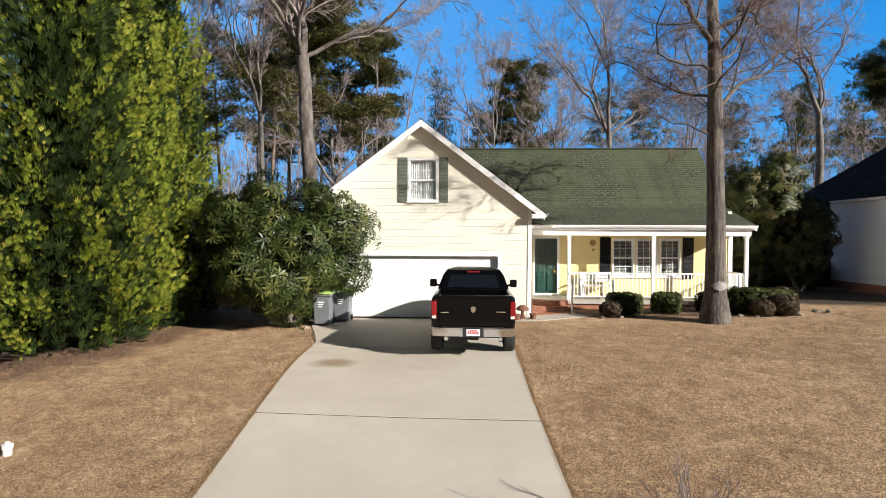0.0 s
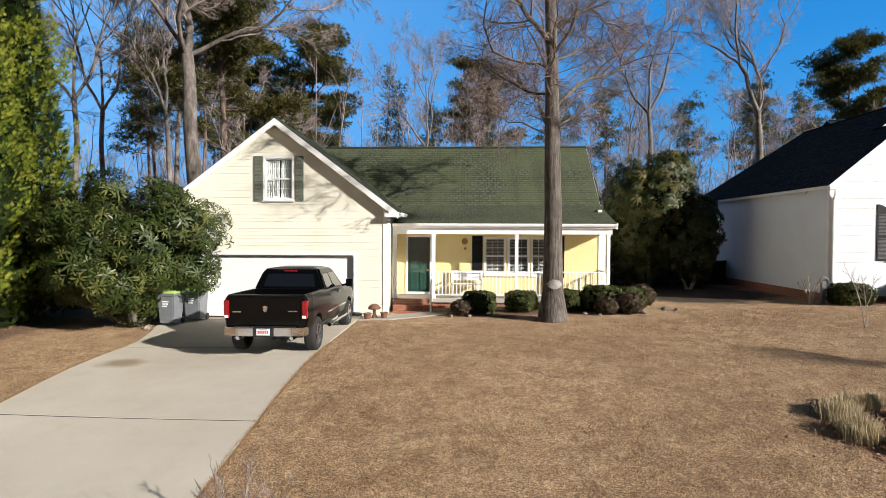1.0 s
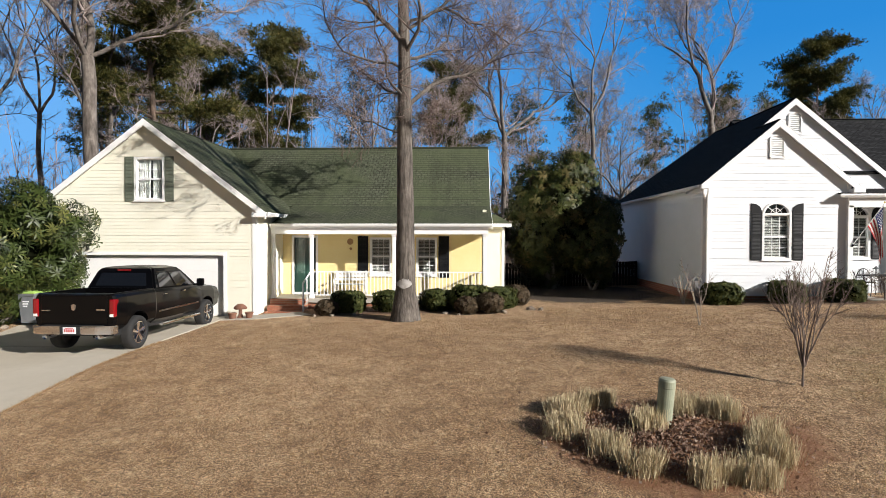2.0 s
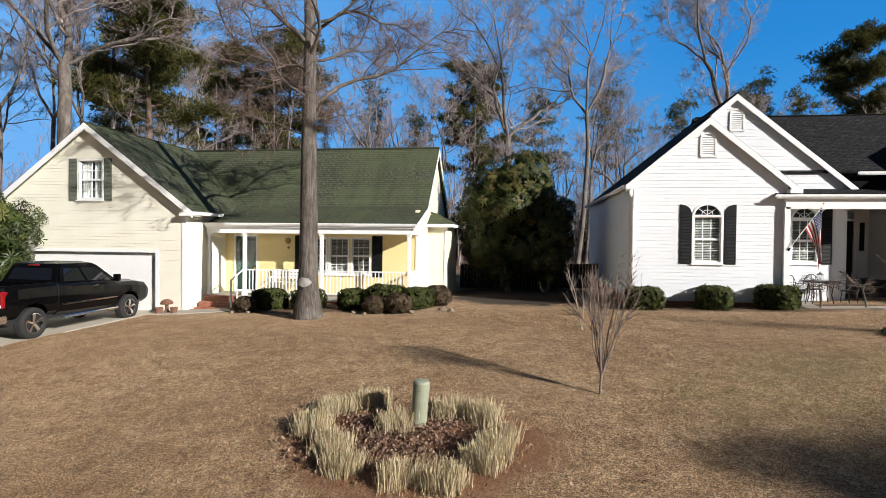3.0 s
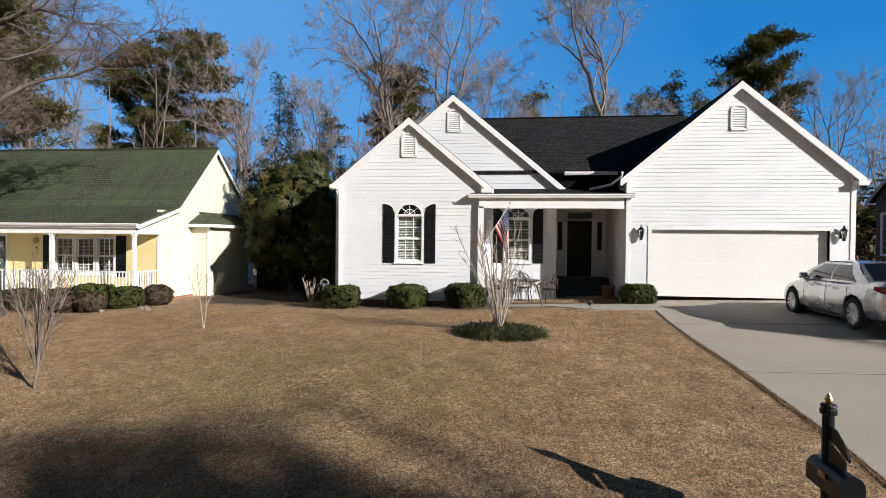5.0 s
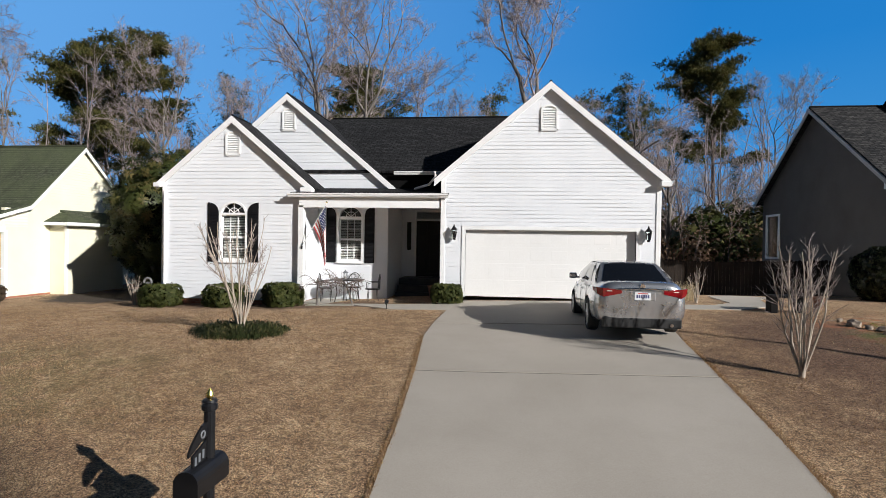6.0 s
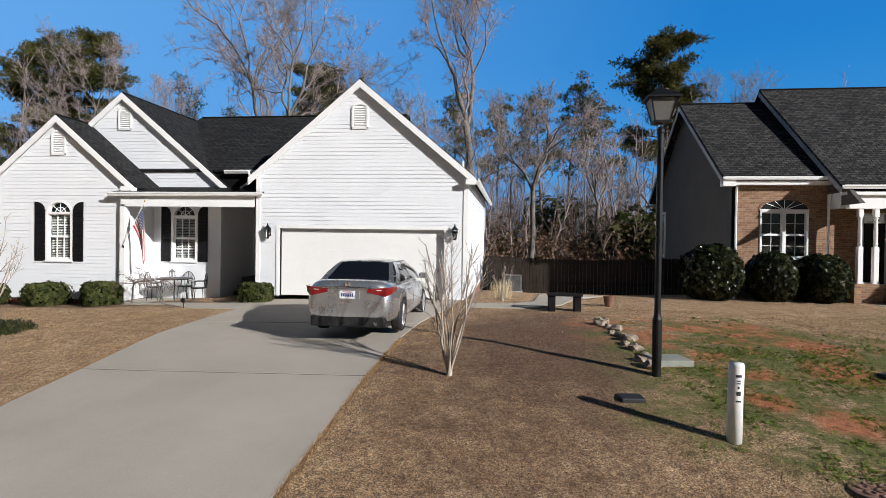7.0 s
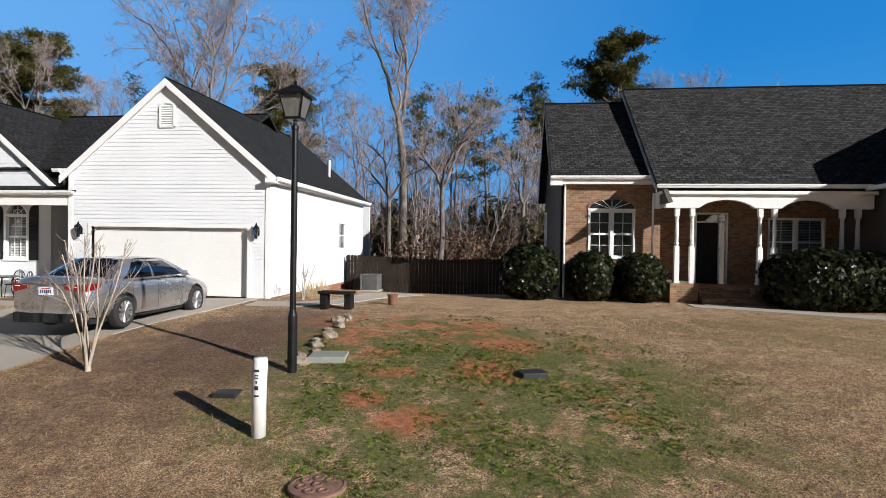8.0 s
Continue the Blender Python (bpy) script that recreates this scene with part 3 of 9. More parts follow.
def gutter(name, parent, a, b, out, size=0.11):
    """An ogee-like rain gutter along a level line; out is the outward direction."""
    a, b, o = Vector(a), Vector(b), Vector(out)
    prof = [(0, 0), (0, -size), (0.6 * size, -size), (0.75 * size, -0.6 * size), (size, -0.4 * size), (size, 0), (0.88 * size, 0), (0.8 * size, -0.75 * size), (0.12 * size, -0.85 * size), (0.1 * size, 0)]
    bm = B()
    prism(bm, [a + o * d + Vector((0, 0, h)) for d, h in prof], b - a)
    return part(name, bm, WHITE, parent)


def downspout(parent, x, y, ztop, zbot, out=(0, -1, 0), kick=0.12):
    o = Vector(out)
    bm = B()
    p = Vector((x, y, 0))
    tube(bm, [p + o * kick + Vector((0, 0, ztop)), p + o * kick + Vector((0, 0, ztop - 0.1)), p + o * 0.05 + Vector((0, 0, ztop - 0.35)), p + o * 0.05 + Vector((0, 0, zbot + 0.12)), p + o * 0.22 + Vector((0, 0, zbot + 0.03))], 0.038, 6)
    part("downspout", bm, WHITE, parent)


def window(parent, x0, x1, z0, z1, y, cols=2, rows=2, cover="blind", arch=0.0, trim=0.07, sashes=2, material=None):
    """A double-hung window in a wall that faces -y, whose outer face lies at y."""
    material = material or WHITE
    cx = (x0 + x1) / 2
    bm = B()
    t = trim
    box(bm, x0 - t, x0, y - 0.03, y + 0.1, z0 - t, z1 + (0 if arch else t))
    box(bm, x1, x1 + t, y - 0.03, y + 0.1, z0 - t, z1 + (0 if arch else t))
    box(bm, x0, x1, y - 0.03, y + 0.1, z0 - t, z0)
    box(bm, x0, x1, y - 0.028, y + 0.1, z1, z1 + t)
    if arch:
        w = (x1 - x0) / 2
        ring = [(math.cos(a), math.sin(a)) for a in np.linspace(0, math.pi, 19)]
        outer = [(cx + (w + t) * c, y - 0.03, z1 + (arch + t) * s) for c, s in ring]
        inner = [(cx + w * c, y - 0.03, z1 + arch * s) for c, s in ring]
        for i in range(18):
            prism(bm, [outer[i], outer[i + 1], inner[i + 1], inner[i]], (0, 0.13, 0))
    frame_ob = part("window", bm, material, parent)
    if arch:
        # siding between the arch and the square head of the opening
        head = z1 + arch + 0.02
        for half in (range(9), range(9, 18)):
            bm = B()
            for i in half:
                p, q = ((cx + (w + 0.03) * c, z1 + (arch + 0.03) * s) for c, s in ring[i:i + 2])
                if min(p[1], q[1]) < head - 0.004:
                    prism(bm, [(p[0], y - 0.006, min(p[1], head)), (q[0], y - 0.006, min(q[1], head)), (q[0], y - 0.006, head + 0.004), (p[0], y - 0.006, head + 0.004)], (0, 0.08, 0))
            part("spandrel", bm, WHITE_SIDING, frame_ob)
    bm = B()
    box(bm, x0 - t - 0.03, x1 + t + 0.03, y - 0.07, y, z0 - t - 0.035, z0 - t)
    part("sill", bm, material, frame_ob)
    zs = np.linspace(z0, z1, sashes + 1)
    for k in range(sashes):
        a, b = zs[k], zs[k + 1]
        d = y + (0.035 if k == 0 else 0.06)
        bm = B()
        s = 0.035
        box(bm, x0, x0 + s, d, d + 0.03, a, b)
        box(bm, x1 - s, x1, d, d + 0.03, a, b)
        box(bm, x0 + s, x1 - s, d, d + 0.03, a, a + s)
        box(bm, x0 + s, x1 - s, d, d + 0.03, b - s, b)
        for c in range(1, cols):
            u = x0 + s + (x1 - x0 - 2 * s) * c / cols
            box(bm, u - 0.009, u + 0.009, d + 0.002, d + 0.026, a + s, b - s)
        for r in range(1, rows):
            w = a + s + (b - a - 2 * s) * r / rows
            box(bm, x0 + s, x1 - s, d + 0.003, d + 0.025, w - 0.009, w + 0.009)
        part("sash", bm, material, frame_ob)
        bm = B()
        box(bm, x0 + s, x1 - s, d + 0.012, d + 0.017, a + s, b - s)
        pane = part("pane", bm, GLASS, frame_ob)
        pane.visible_shadow = False
    if arch:
        w = (x1 - x0) / 2
        bm = B()
        ring = [(math.cos(a), math.sin(a)) for a in np.linspace(0, math.pi, 19)]
        prism(bm, [(cx + w * c, y + 0.05, z1 + t + (arch - t) * s) for c, s in ring], (0, 0.005, 0))
        part("pane", bm, GLASS, frame_ob).visible_shadow = False
        bm = B()
        for a in (45, 90, 135):
            c, s = math.cos(radians(a)), math.sin(radians(a))
            p, q = Vector((cx, y + 0.04, z1 + t)), Vector((cx + w * c, y + 0.04, z1 + t + (arch - t) * s))
            tube(bm, [p, q], 0.012, 5)
        half = [(cx + 0.42 * w * math.cos(a), y + 0.04, z1 + t + 0.42 * arch * math.sin(a)) for a in np.linspace(0, math.pi, 9)]
        tube(bm, half, 0.012, 5)
        part("muntin", bm, material, frame_ob)
    if cover == "blind":
        n = int((z1 - z0) / 0.055)
        bm = B()
        for i in range(n):
            zz = z0 + 0.03 + (z1 - z0 - 0.05) * i / n
            prism(bm, [(x0 + 0.02, y + 0.115, zz), (x0 + 0.02, y + 0.15, zz + 0.03), (x0 + 0.02, y + 0.151, zz + 0.034), (x0 + 0.02, y + 0.115, zz + 0.004)], (x1 - x0 - 0.04, 0, 0))
        part("blind", bm, BLIND, frame_ob)
    elif cover == "curtain":
        for sx, ex in ((x0, cx - 0.03), (cx + 0.03, x1)):
            bm = B()
            n = 26
            front = [bm.verts.new((sx + (ex - sx) * i / n, y + 0.15 + 0.022 * math.sin(i * 1.35), z0)) for i in range(n + 1)]
            top = [bm.verts.new((sx + (ex - sx) * i / n, y + 0.15 + 0.022 * math.sin(i * 1.35 + 0.3), z1 + arch)) for i in range(n + 1)]
            for i in range(n):
                bm.faces.new((front[i], front[i + 1], top[i + 1], top[i]))
            part("curtain", bm, CURTAIN, frame_ob)
    # dark board behind the panes, painted as the unlit room
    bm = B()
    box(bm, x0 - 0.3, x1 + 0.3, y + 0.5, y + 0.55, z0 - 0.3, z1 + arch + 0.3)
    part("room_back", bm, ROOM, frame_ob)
    return frame_ob


def shutter(parent, x0, x1, z0, z1, y, material, arch=0.0, inner=1, panels=2):
    """A panelled shutter; with arch its top falls away from the window side (inner: 1 right, -1 left)."""
    bm = B()

    def top(x):
        if not arch:
            return z1
        f = (x - x0) / (x1 - x0)
        f = f if inner < 0 else 1 - f
        return z1 + arch * math.sqrt(max(0.0, 1 - (1 - f) ** 2))

    xs = np.linspace(x0, x1, 9)
    pts = [(x0, y - 0.035, z0), (x1, y - 0.035, z0)] + [(x, y - 0.035, top(x)) for x in xs[::-1]]
    prism(bm, pts, (0, 0.033, 0))
    e = 0.05
    zz = np.linspace(z0, z1, panels + 1)
    ob = part("shutter", bm, material, parent)
    for a, b in zip(zz, zz[1:]):
        bm = B()
        n = int((b - a - 2 * e) / 0.045)
        for i in range(n):
            h = a + e + (b - a - 2 * e) * i / n
            prism(bm, [(x0 + e, y - 0.036, h), (x0 + e, y - 0.046, h + 0.006), (x0 + e, y - 0.036, h + 0.036)], (x1 - x0 - 2 * e, 0, 0))
        part("louvre", bm, material, ob)
    return ob


def gable_vent(parent, cx, z0, w, h, y):
    bm = B()
    ring = [(cx + (w / 2) * math.cos(a), z0 + h - w * 0.32 + w * 0.32 * math.sin(a)) for a in np.linspace(0, math.pi, 13)]
    inn = [(cx + (w / 2 - 0.05) * math.cos(a), z0 + h - w * 0.32 + (w * 0.32 - 0.05) * math.sin(a)) for a in np.linspace(0, math.pi, 13)]
    outer = [(cx + w / 2, z0)] + ring + [(cx - w / 2, z0)]
    inner = [(cx + w / 2 - 0.05, z0 + 0.05)] + inn + [(cx - w / 2 + 0.05, z0 + 0.05)]
    for i in range(len(outer) - 1):
        prism(bm, [(outer[i][0], y - 0.05, outer[i][1]), (outer[i + 1][0], y - 0.05, outer[i + 1][1]), (inner[i + 1][0], y - 0.05, inner[i + 1][1]), (inner[i][0], y - 0.05, inner[i][1])], (0, 0.05, 0))
    box(bm, cx - w / 2, cx + w / 2, y - 0.05, y, z0, z0 + 0.05)
    ob = part("gable_vent", bm, WHITE, parent)
    bm = B()
    n = 9
    for i in range(n):
        zz = z0 + 0.06 + (h - 0.14) * i / n
        half = w / 2 - 0.055 if zz < z0 + h - w * 0.32 - 0.06 else (w / 2 - 0.06) * math.sqrt(max(0.05, 1 - ((zz + 0.06 - (z0 + h - w * 0.32)) / (w * 0.34)) ** 2))
        prism(bm, [(cx - half, y - 0.045, zz), (cx - half, y - 0.004, zz + 0.055), (cx - half, y - 0.002, zz + 0.05), (cx - half, y - 0.043, zz - 0.006)], (2 * half, 0, 0))
    part("louvre", bm, WHITE, ob)
    return ob


def garage_door(parent, x0, x1, z0, z1, y, panels=True):
    """A sectional overhead door set back in its opening."""
    bm = B()
    t = 0.11
    box(bm, x0 - t, x0, y - 0.03, y + 0.16, z0, z1 + t)
    box(bm, x1, x1 + t, y - 0.03, y + 0.16, z0, z1 + t)
    box(bm, x0, x1, y - 0.03, y + 0.16, z1, z1 + t)
    door = part("garage_door", bm, WHITE, parent)
    hs = np.linspace(z0 + 0.015, z1, 5)
    for a, b in zip(hs, hs[1:]):
        bm = B()
        box(bm, x0, x1, y + 0.12, y + 0.155, a + 0.0006, b - 0.0006, 0.0015)
        sec = part("door_section", bm, DOOR_WHITE, door)
        if panels:
            n = 8
            for i in range(n):
                bm = B()
                u0 = x0 + (x1 - x0) * i / n + 0.07
                u1 = x0 + (x1 - x0) * (i + 1) / n - 0.07
                vs = box(bm, u0, u1, y + 0.1186, y + 0.121, a + 0.1, b - 0.1)
                for v in vs:
                    if v.co.y < y + 0.12:
                        v.co.x += 0.02 if v.co.x < (u0 + u1) / 2 else -0.02
                        v.co.z += 0.02 if v.co.z < (a + b) / 2 else -0.02
                part("raised_panel", bm, DOOR_WHITE, door)
    return door


def gable_roof_y(parent, cx, apex, slope, half_l, half_r, y0, y1, material, fascia=0.2, y_back_l=None, y_back_r=None):
    """Two roof slabs whose ridge runs along y, with white rake boards on the front."""
    zl, zr = apex - slope * half_l, apex - slope * half_r
    yl = y_back_l or y1
    yr = y_back_r or y1
    roof("roof", parent, [(cx, y0, apex), (cx, y1, apex), (cx - half_l, yl, zl), (cx - half_l, y0, zl)], (0, 1, 0), material)
    roof("roof", parent, [(cx, y0, apex), (cx, y1, apex), (cx + half_r, yr, zr), (cx + half_r, y0, zr)], (0, 1, 0), material)
    for half, z in ((-half_l, zl), (half_r, zr)):
        bm = B()
        a, b = Vector((cx, y0 - 0.025, apex - 0.02)), Vector((cx + half, y0 - 0.025, z - 0.02))
        board(bm, a, b, fascia + 0.05, (0, 0.05, 0))
        part("rake_board", bm, WHITE, parent)
    bm = B()
    tube(bm, [(cx, y0 + 0.02, apex - 0.01), (cx, y1, apex - 0.01)], 0.045, 6)
    part("ridge_cap", bm, material, parent)


def eave_return(parent, x0, x1, y0, y1, z, h=0.17):
    bm = B()
    box(bm, x0, x1, y0, y1, z, z + h, 0.01)
    part("eave_return", bm, WHITE, parent)


# -- the cream house with the green roof --
FA = 18.3
house = thing("house", (3.5, 21, 0), "cream vinyl-sided house with mossy green shingle roof", "house")
SA, AX, AZ = 0.755, -0.45, 6.44


def out_a(z):
    half = 3.67 if z < AZ - 0.07 - SA * 3.67 else max(0.02, (AZ - 0.07 - z) / SA)
    return AX - half, AX + half


kA = AZ - 0.07 - SA * 3.67
wall("wall_front", house, CREAM, (1, 0, 0), (0, -1, 0), (0, FA, 0), out_a, -0.2, AZ - 0.1, [(-2.93, 2.13, -0.2, 1.9), (-0.86, 0.08, 3.76, 5.15)], kinks=(kA,))
wall("wall_side", house, CREAM, (0, 1, 0), (1, 0, 0), (AX + 3.67, 0, 0), lambda z: (FA + 0.15, 21.0), -0.1, kA - 0.02)
wall("wall_side", house, CREAM, (0, 1, 0), (-1, 0, 0), (AX - 3.67, 0, 0), lambda z: (FA + 0.15, 28.4), -0.2, kA - 0.02)
wall("wall_back", house, CREAM, (1, 0, 0), (0, 1, 0), (0, 28.5, 0), lambda z: (AX - 3.67, 10.9), -0.2, 3.5, laps=False)
bm = B()
box(bm, AX + 3.57, AX + 3.70, FA - 0.03, FA + 0.12, -0.2, kA - 0.03)
part("corner_post", bm, WHITE, house)
bm = B()
box(bm, AX - 3.70, AX - 3.58, FA - 0.03, FA + 0.12, -0.2, kA - 0.03)
part("corner_post", bm, WHITE, house)
gable_roof_y(house, AX, AZ, SA, 4.05, 4.1, 18.06, 25.0, ROOF_GREEN, 0.17)
roof("roof", house, [(AX, 24.9, AZ), (AX, 28.8, AZ - 2.6), (AX - 4.05, 28.8, AZ - SA * 4.05), (AX - 4.05, 24.9, AZ - SA * 4.05)], (0, 1, 0), ROOF_GREEN)
zr = AZ - SA * 4.1
bm = B()
box(bm, AX + 3.66, AX + 4.12, 17.97, 18.6, zr - 0.17, zr - 0.03, 0.008)
part("eave_return", bm, WHITE, house)
gutter("gutter", house, (AX + 4.1, 18.0, zr - 0.02), (AX + 4.1, 19.9, zr - 0.02), (1, 0, 0), 0.11)
garage_door(house, -2.93, 2.13, -0.2, 1.9, FA, panels=False)
window(house, -0.84, 0.06, 3.79, 5.12, FA, 2, 2, "curtain")
for x0, x1 in ((-1.23, -0.93), (0.15, 0.45)):
    shutter(house, x0, x1, 3.70, 5.2, FA, SHUTTER_GREEN)
# main roof with the flatter porch roof below it
RX0, RX1 = AX, 11.12
roof("roof", house, [(RX0, 24.77, 6.45), (RX1, 24.77, 6.45), (RX1, 21.97, 3.74), (RX0, 21.97, 3.74)], (1, 0, 0), ROOF_GREEN)
roof("roof", house, [(3.3, 21.99, 3.76), (RX1, 21.99, 3.76), (RX1, 19.52, 3.0), (3.3, 19.52, 3.0)], (1, 0, 0), ROOF_GREEN)
roof("roof", house, [(RX0, 24.77, 6.45), (RX1, 24.77, 6.45), (RX1, 28.9, 2.9), (RX0, 28.9, 2.9)], (1, 0, 0), ROOF_GREEN)
bm = B()
tube(bm, [(RX0, 24.77, 6.455), (RX1, 24.77, 6.455)], 0.06, 6)
part("ridge_cap", bm, ROOF_GREEN, house)
for a, b, d in (((24.77, 6.38), (21.97, 3.67), 0.16), ((21.97, 3.67), (19.5, 2.93), 0.13), ((24.77, 6.38), (28.9, 2.83), 0.16)):
    bm = B()
    board(bm, (RX1 - 0.02, *a), (RX1 - 0.02, *b), d, (0.045, 0, 0))
    part("rake_board", bm, WHITE, house)
bm = B()
box(bm, 3.27, RX1, 19.47, 19.53, 2.83, 2.98)
box(bm, 3.27, 10.98, 19.56, 19.74, 2.62, 2.84)
part("porch_fascia", bm, WHITE, house)
gutter("gutter", house, (3.27, 19.47, 2.99), (RX1, 19.47, 2.99), (0, -1, 0), 0.1)
bm = B()
box(bm, 3.25, 10.95, 19.75, 21.0, 2.72, 2.76)
part("porch_ceiling", bm, WHITE, house)
bm = B()
box(bm, 10.8, 10.98, 19.75, 21.0, 2.62, 2.84)
part("porch_beam", bm, WHITE, house)
bm = B()
prism(bm, [(10.92, 19.6, 2.84), (10.92, 21.98, 2.84), (10.92, 21.98, 3.66), (10.92, 19.6, 2.93)], (0.04, 0, 0))
part("porch_gable", bm, CREAM, house)
# porch back wall and the end wall
DX0, DX1 = 3.66, 4.5
W3 = ((6.58, 7.36), (7.46, 8.24), (8.34, 9.08))
wall("wall_porch", house, YELLOW, (1, 0, 0), (0, -1, 0), (0, 21.0, 0), lambda z: (AX + 3.68, 10.8), 0.3, 3.3, [(DX0, DX1, 0.3, 2.5)] + [(a, b, 1.08, 2.5) for a, b in W3])


def out_end(z):
    if z < 3.55:
        return 21.0, 28.5
    return 24.77 - (6.4 - z) / 0.968, 24.77 + (6.4 - z) / 0.86


wall("wall_end", house, PALE_YELLOW, (0, 1, 0), (1, 0, 0), (10.95, 0, 0), out_end, 0.0, 6.32, kinks=(3.55,))
bm = B()
box(bm, 10.83, 10.98, 20.97, 21.1, 0.0, 2.7)
part("corner_post", bm, WHITE, house)
for a, b in W3:
    window(house, a + 0.03, b - 0.03, 1.12, 2.46, 21.0, 3, 2, "blind", trim=0.05)
for x0, x1 in ((6.1, 6.5), (9.16, 9.56)):
    shutter(house, x0, x1, 1.0, 2.56, 21.0, SHUTTER_BLACK)
bm = B()
box(bm, DX0 - 0.08, DX0, 20.96, 21.1, 0.34, 2.58)
box(bm, DX1, DX1 + 0.08, 20.96, 21.1, 0.34, 2.58)
box(bm, DX0, DX1, 20.96, 21.1, 2.5, 2.58)
box(bm, DX0, DX1, 20.96, 21.1, 0.34, 0.42)
front_door = part("front_door", bm, WHITE, house)
bm = B()
box(bm, DX0, DX1, 21.07, 21.12, 0.42, 2.5)
leaf = part("door_leaf", bm, GREEN_DOOR, front_door, "dark green panelled door leaf")
for a, b in ((0.5, 1.2), (1.3, 1.95), (2.05, 2.42)):
    for u, w in ((DX0 + 0.1, DX0 + 0.38), (DX0 + 0.46, DX0 + 0.74)):
        bm = B()
        box(bm, u, w, 21.045, 21.07, a, b, 0.01)
        part("door_panel", bm, GREEN_DOOR, front_door)
bm = B()
box(bm, DX0, DX1, 21.0, 21.006, 1.15, 2.5)
part("storm_pane", bm, GLASS, front_door).visible_shadow = False
bm = B()
lathe(bm, [(0.02, 0), (0.045, 0.02), (0.05, 0.05), (0.03, 0.07)], (DX1 - 0.08, 20.98, 1.25), 10, "y")
part("door_knob", bm, GOLD, front_door)
# porch floor, posts, rails and steps
bm = B()
box(bm, 3.24, 11.0, 19.5, 20.99, 0.2, 0.34, 0.01)
part("porch_floor", bm, CONCRETE, house)
bm = B()
box(bm, 3.24, 10.98, 19.58, 19.7, -0.15, 0.2)
part("porch_skirt", bm, BRICK_RED, house)
bm = B()
box(bm, 10.98, 11.0, 19.6, 28.4, -0.2, 0.22)
part("foundation", bm, BRICK_RED, house)


def porch_post(parent, x, y, z0, z1, w=0.12):
    bm = B()
    h = w / 2
    box(bm, x - h, x + h, y - h, y + h, z0, z1, 0.008)
    box(bm, x - h - 0.02, x + h + 0.02, y - h - 0.02, y + h + 0.02, z0, z0 + 0.12, 0.006)
    box(bm, x - h - 0.02, x + h + 0.02, y - h - 0.02, y + h + 0.02, z1 - 0.08, z1, 0.006)
    part("porch_post", bm, WHITE, parent)


for x in (3.34, 4.72, 7.66, 10.86):
    porch_post(house, x, 19.66, 0.34, 2.63)


def railing(parent, a, b, top=0.92, low=0.1, step=0.125):
    """A rail with square balusters between two floor points."""
    a, b = Vector(a), Vector(b)
    d = b - a
    n = Vector((-d.y, d.x, 0)).normalized() * 0.03
    bm = B()
    for h, t in ((top, 0.045), (low, 0.04)):
        lo = Vector((0, 0, h))
        prism(bm, [a + lo - n, a + lo + n, a + lo + n + Vector((0, 0, t)), a + lo - n + Vector((0, 0, t))], d)
    rail = part("railing", bm, WHITE, parent)
    k = max(2, int(d.length / step))
    me = None
    for i in range(1, k):
        p = a + d * (i / k)
        bm = B()
        box(bm, p.x - 0.016, p.x + 0.016, p.y - 0.016, p.y + 0.016, p.z + low + 0.03, p.z + top + 0.005)
        part("baluster", bm, WHITE, rail)


railing(house, (4.78, 19.66, 0.34), (7.6, 19.66, 0.34))
railing(house, (7.72, 19.66, 0.34), (10.8, 19.66, 0.34))
railing(house, (10.86, 19.72, 0.34), (10.86, 20.96, 0.34))
bm = B()
for k in range(3):
    box(bm, 3.36, 4.62, 18.62 + 0.3 * k, 19.5, -0.2 + 0.18 * k, -0.02 + 0.18 * k, 0.008)
steps = part("brick_steps", bm, BRICK_RED, house)
bm = B()
tube(bm, [(4.68, 18.75, 0.95), (4.7, 19.62, 1.3)], 0.03, 6)
tube(bm, [(4.68, 18.75, -0.1), (4.68, 18.75, 0.98)], 0.035, 6)
tube(bm, [(4.69, 19.15, 0.25), (4.69, 19.15, 1.12)], 0.02, 6)
part("stair_rail", bm, WHITE, house)
# side bay with its own little hipped roof
bm = B()
box(bm, 10.95, 11.72, 23.05, 26.4, 0.05, 3.05)
part("side_bay", bm, PALE_YELLOW, house)
bm = B()
box(bm, 10.95, 11.78, 23.0, 26.4, -0.2, 0.06)
part("foundation", bm, BRICK_RED, house)
roof("roof", house, [(10.95, 22.75, 3.1), (12.0, 22.75, 3.1), (11.35, 23.55, 3.5), (10.95, 23.55, 3.5)], (1, 0, 0), ROOF_GREEN)
roof("roof", house, [(12.0, 22.75, 3.1), (12.0, 26.7, 3.1), (10.95, 26.7, 3.62), (10.95, 23.55, 3.62), (11.35, 23.55, 3.45)], (0, 1, 0), ROOF_GREEN)
bm = B()
box(bm, 10.97, 12.02, 22.72, 22.76, 2.95, 3.08)
box(bm, 11.98, 12.02, 22.76, 26.7, 2.95, 3.08)
part("fascia", bm, WHITE, house)
bm = B()
box(bm, 11.64, 11.75, 23.02, 23.1, 0.05, 2.95)
part("corner_post", bm, WHITE, house)
bm = B()
lathe(bm, [(0.02, 0.0), (0.11, 0.01), (0.12, 0.03), (0.05, 0.05)], (5.82, 20.93, 2.35), 14, "y")
lathe(bm, [(0.02, 0.0), (0.05, 0.01), (0.05, 0.03), (0.02, 0.04)], (5.84, 20.94, 2.08), 10, "y")
part("wall_ornament", bm, surface("terracotta_ornament", (0.30, 0.16, 0.06), (0.40, 0.24, 0.1)), house)

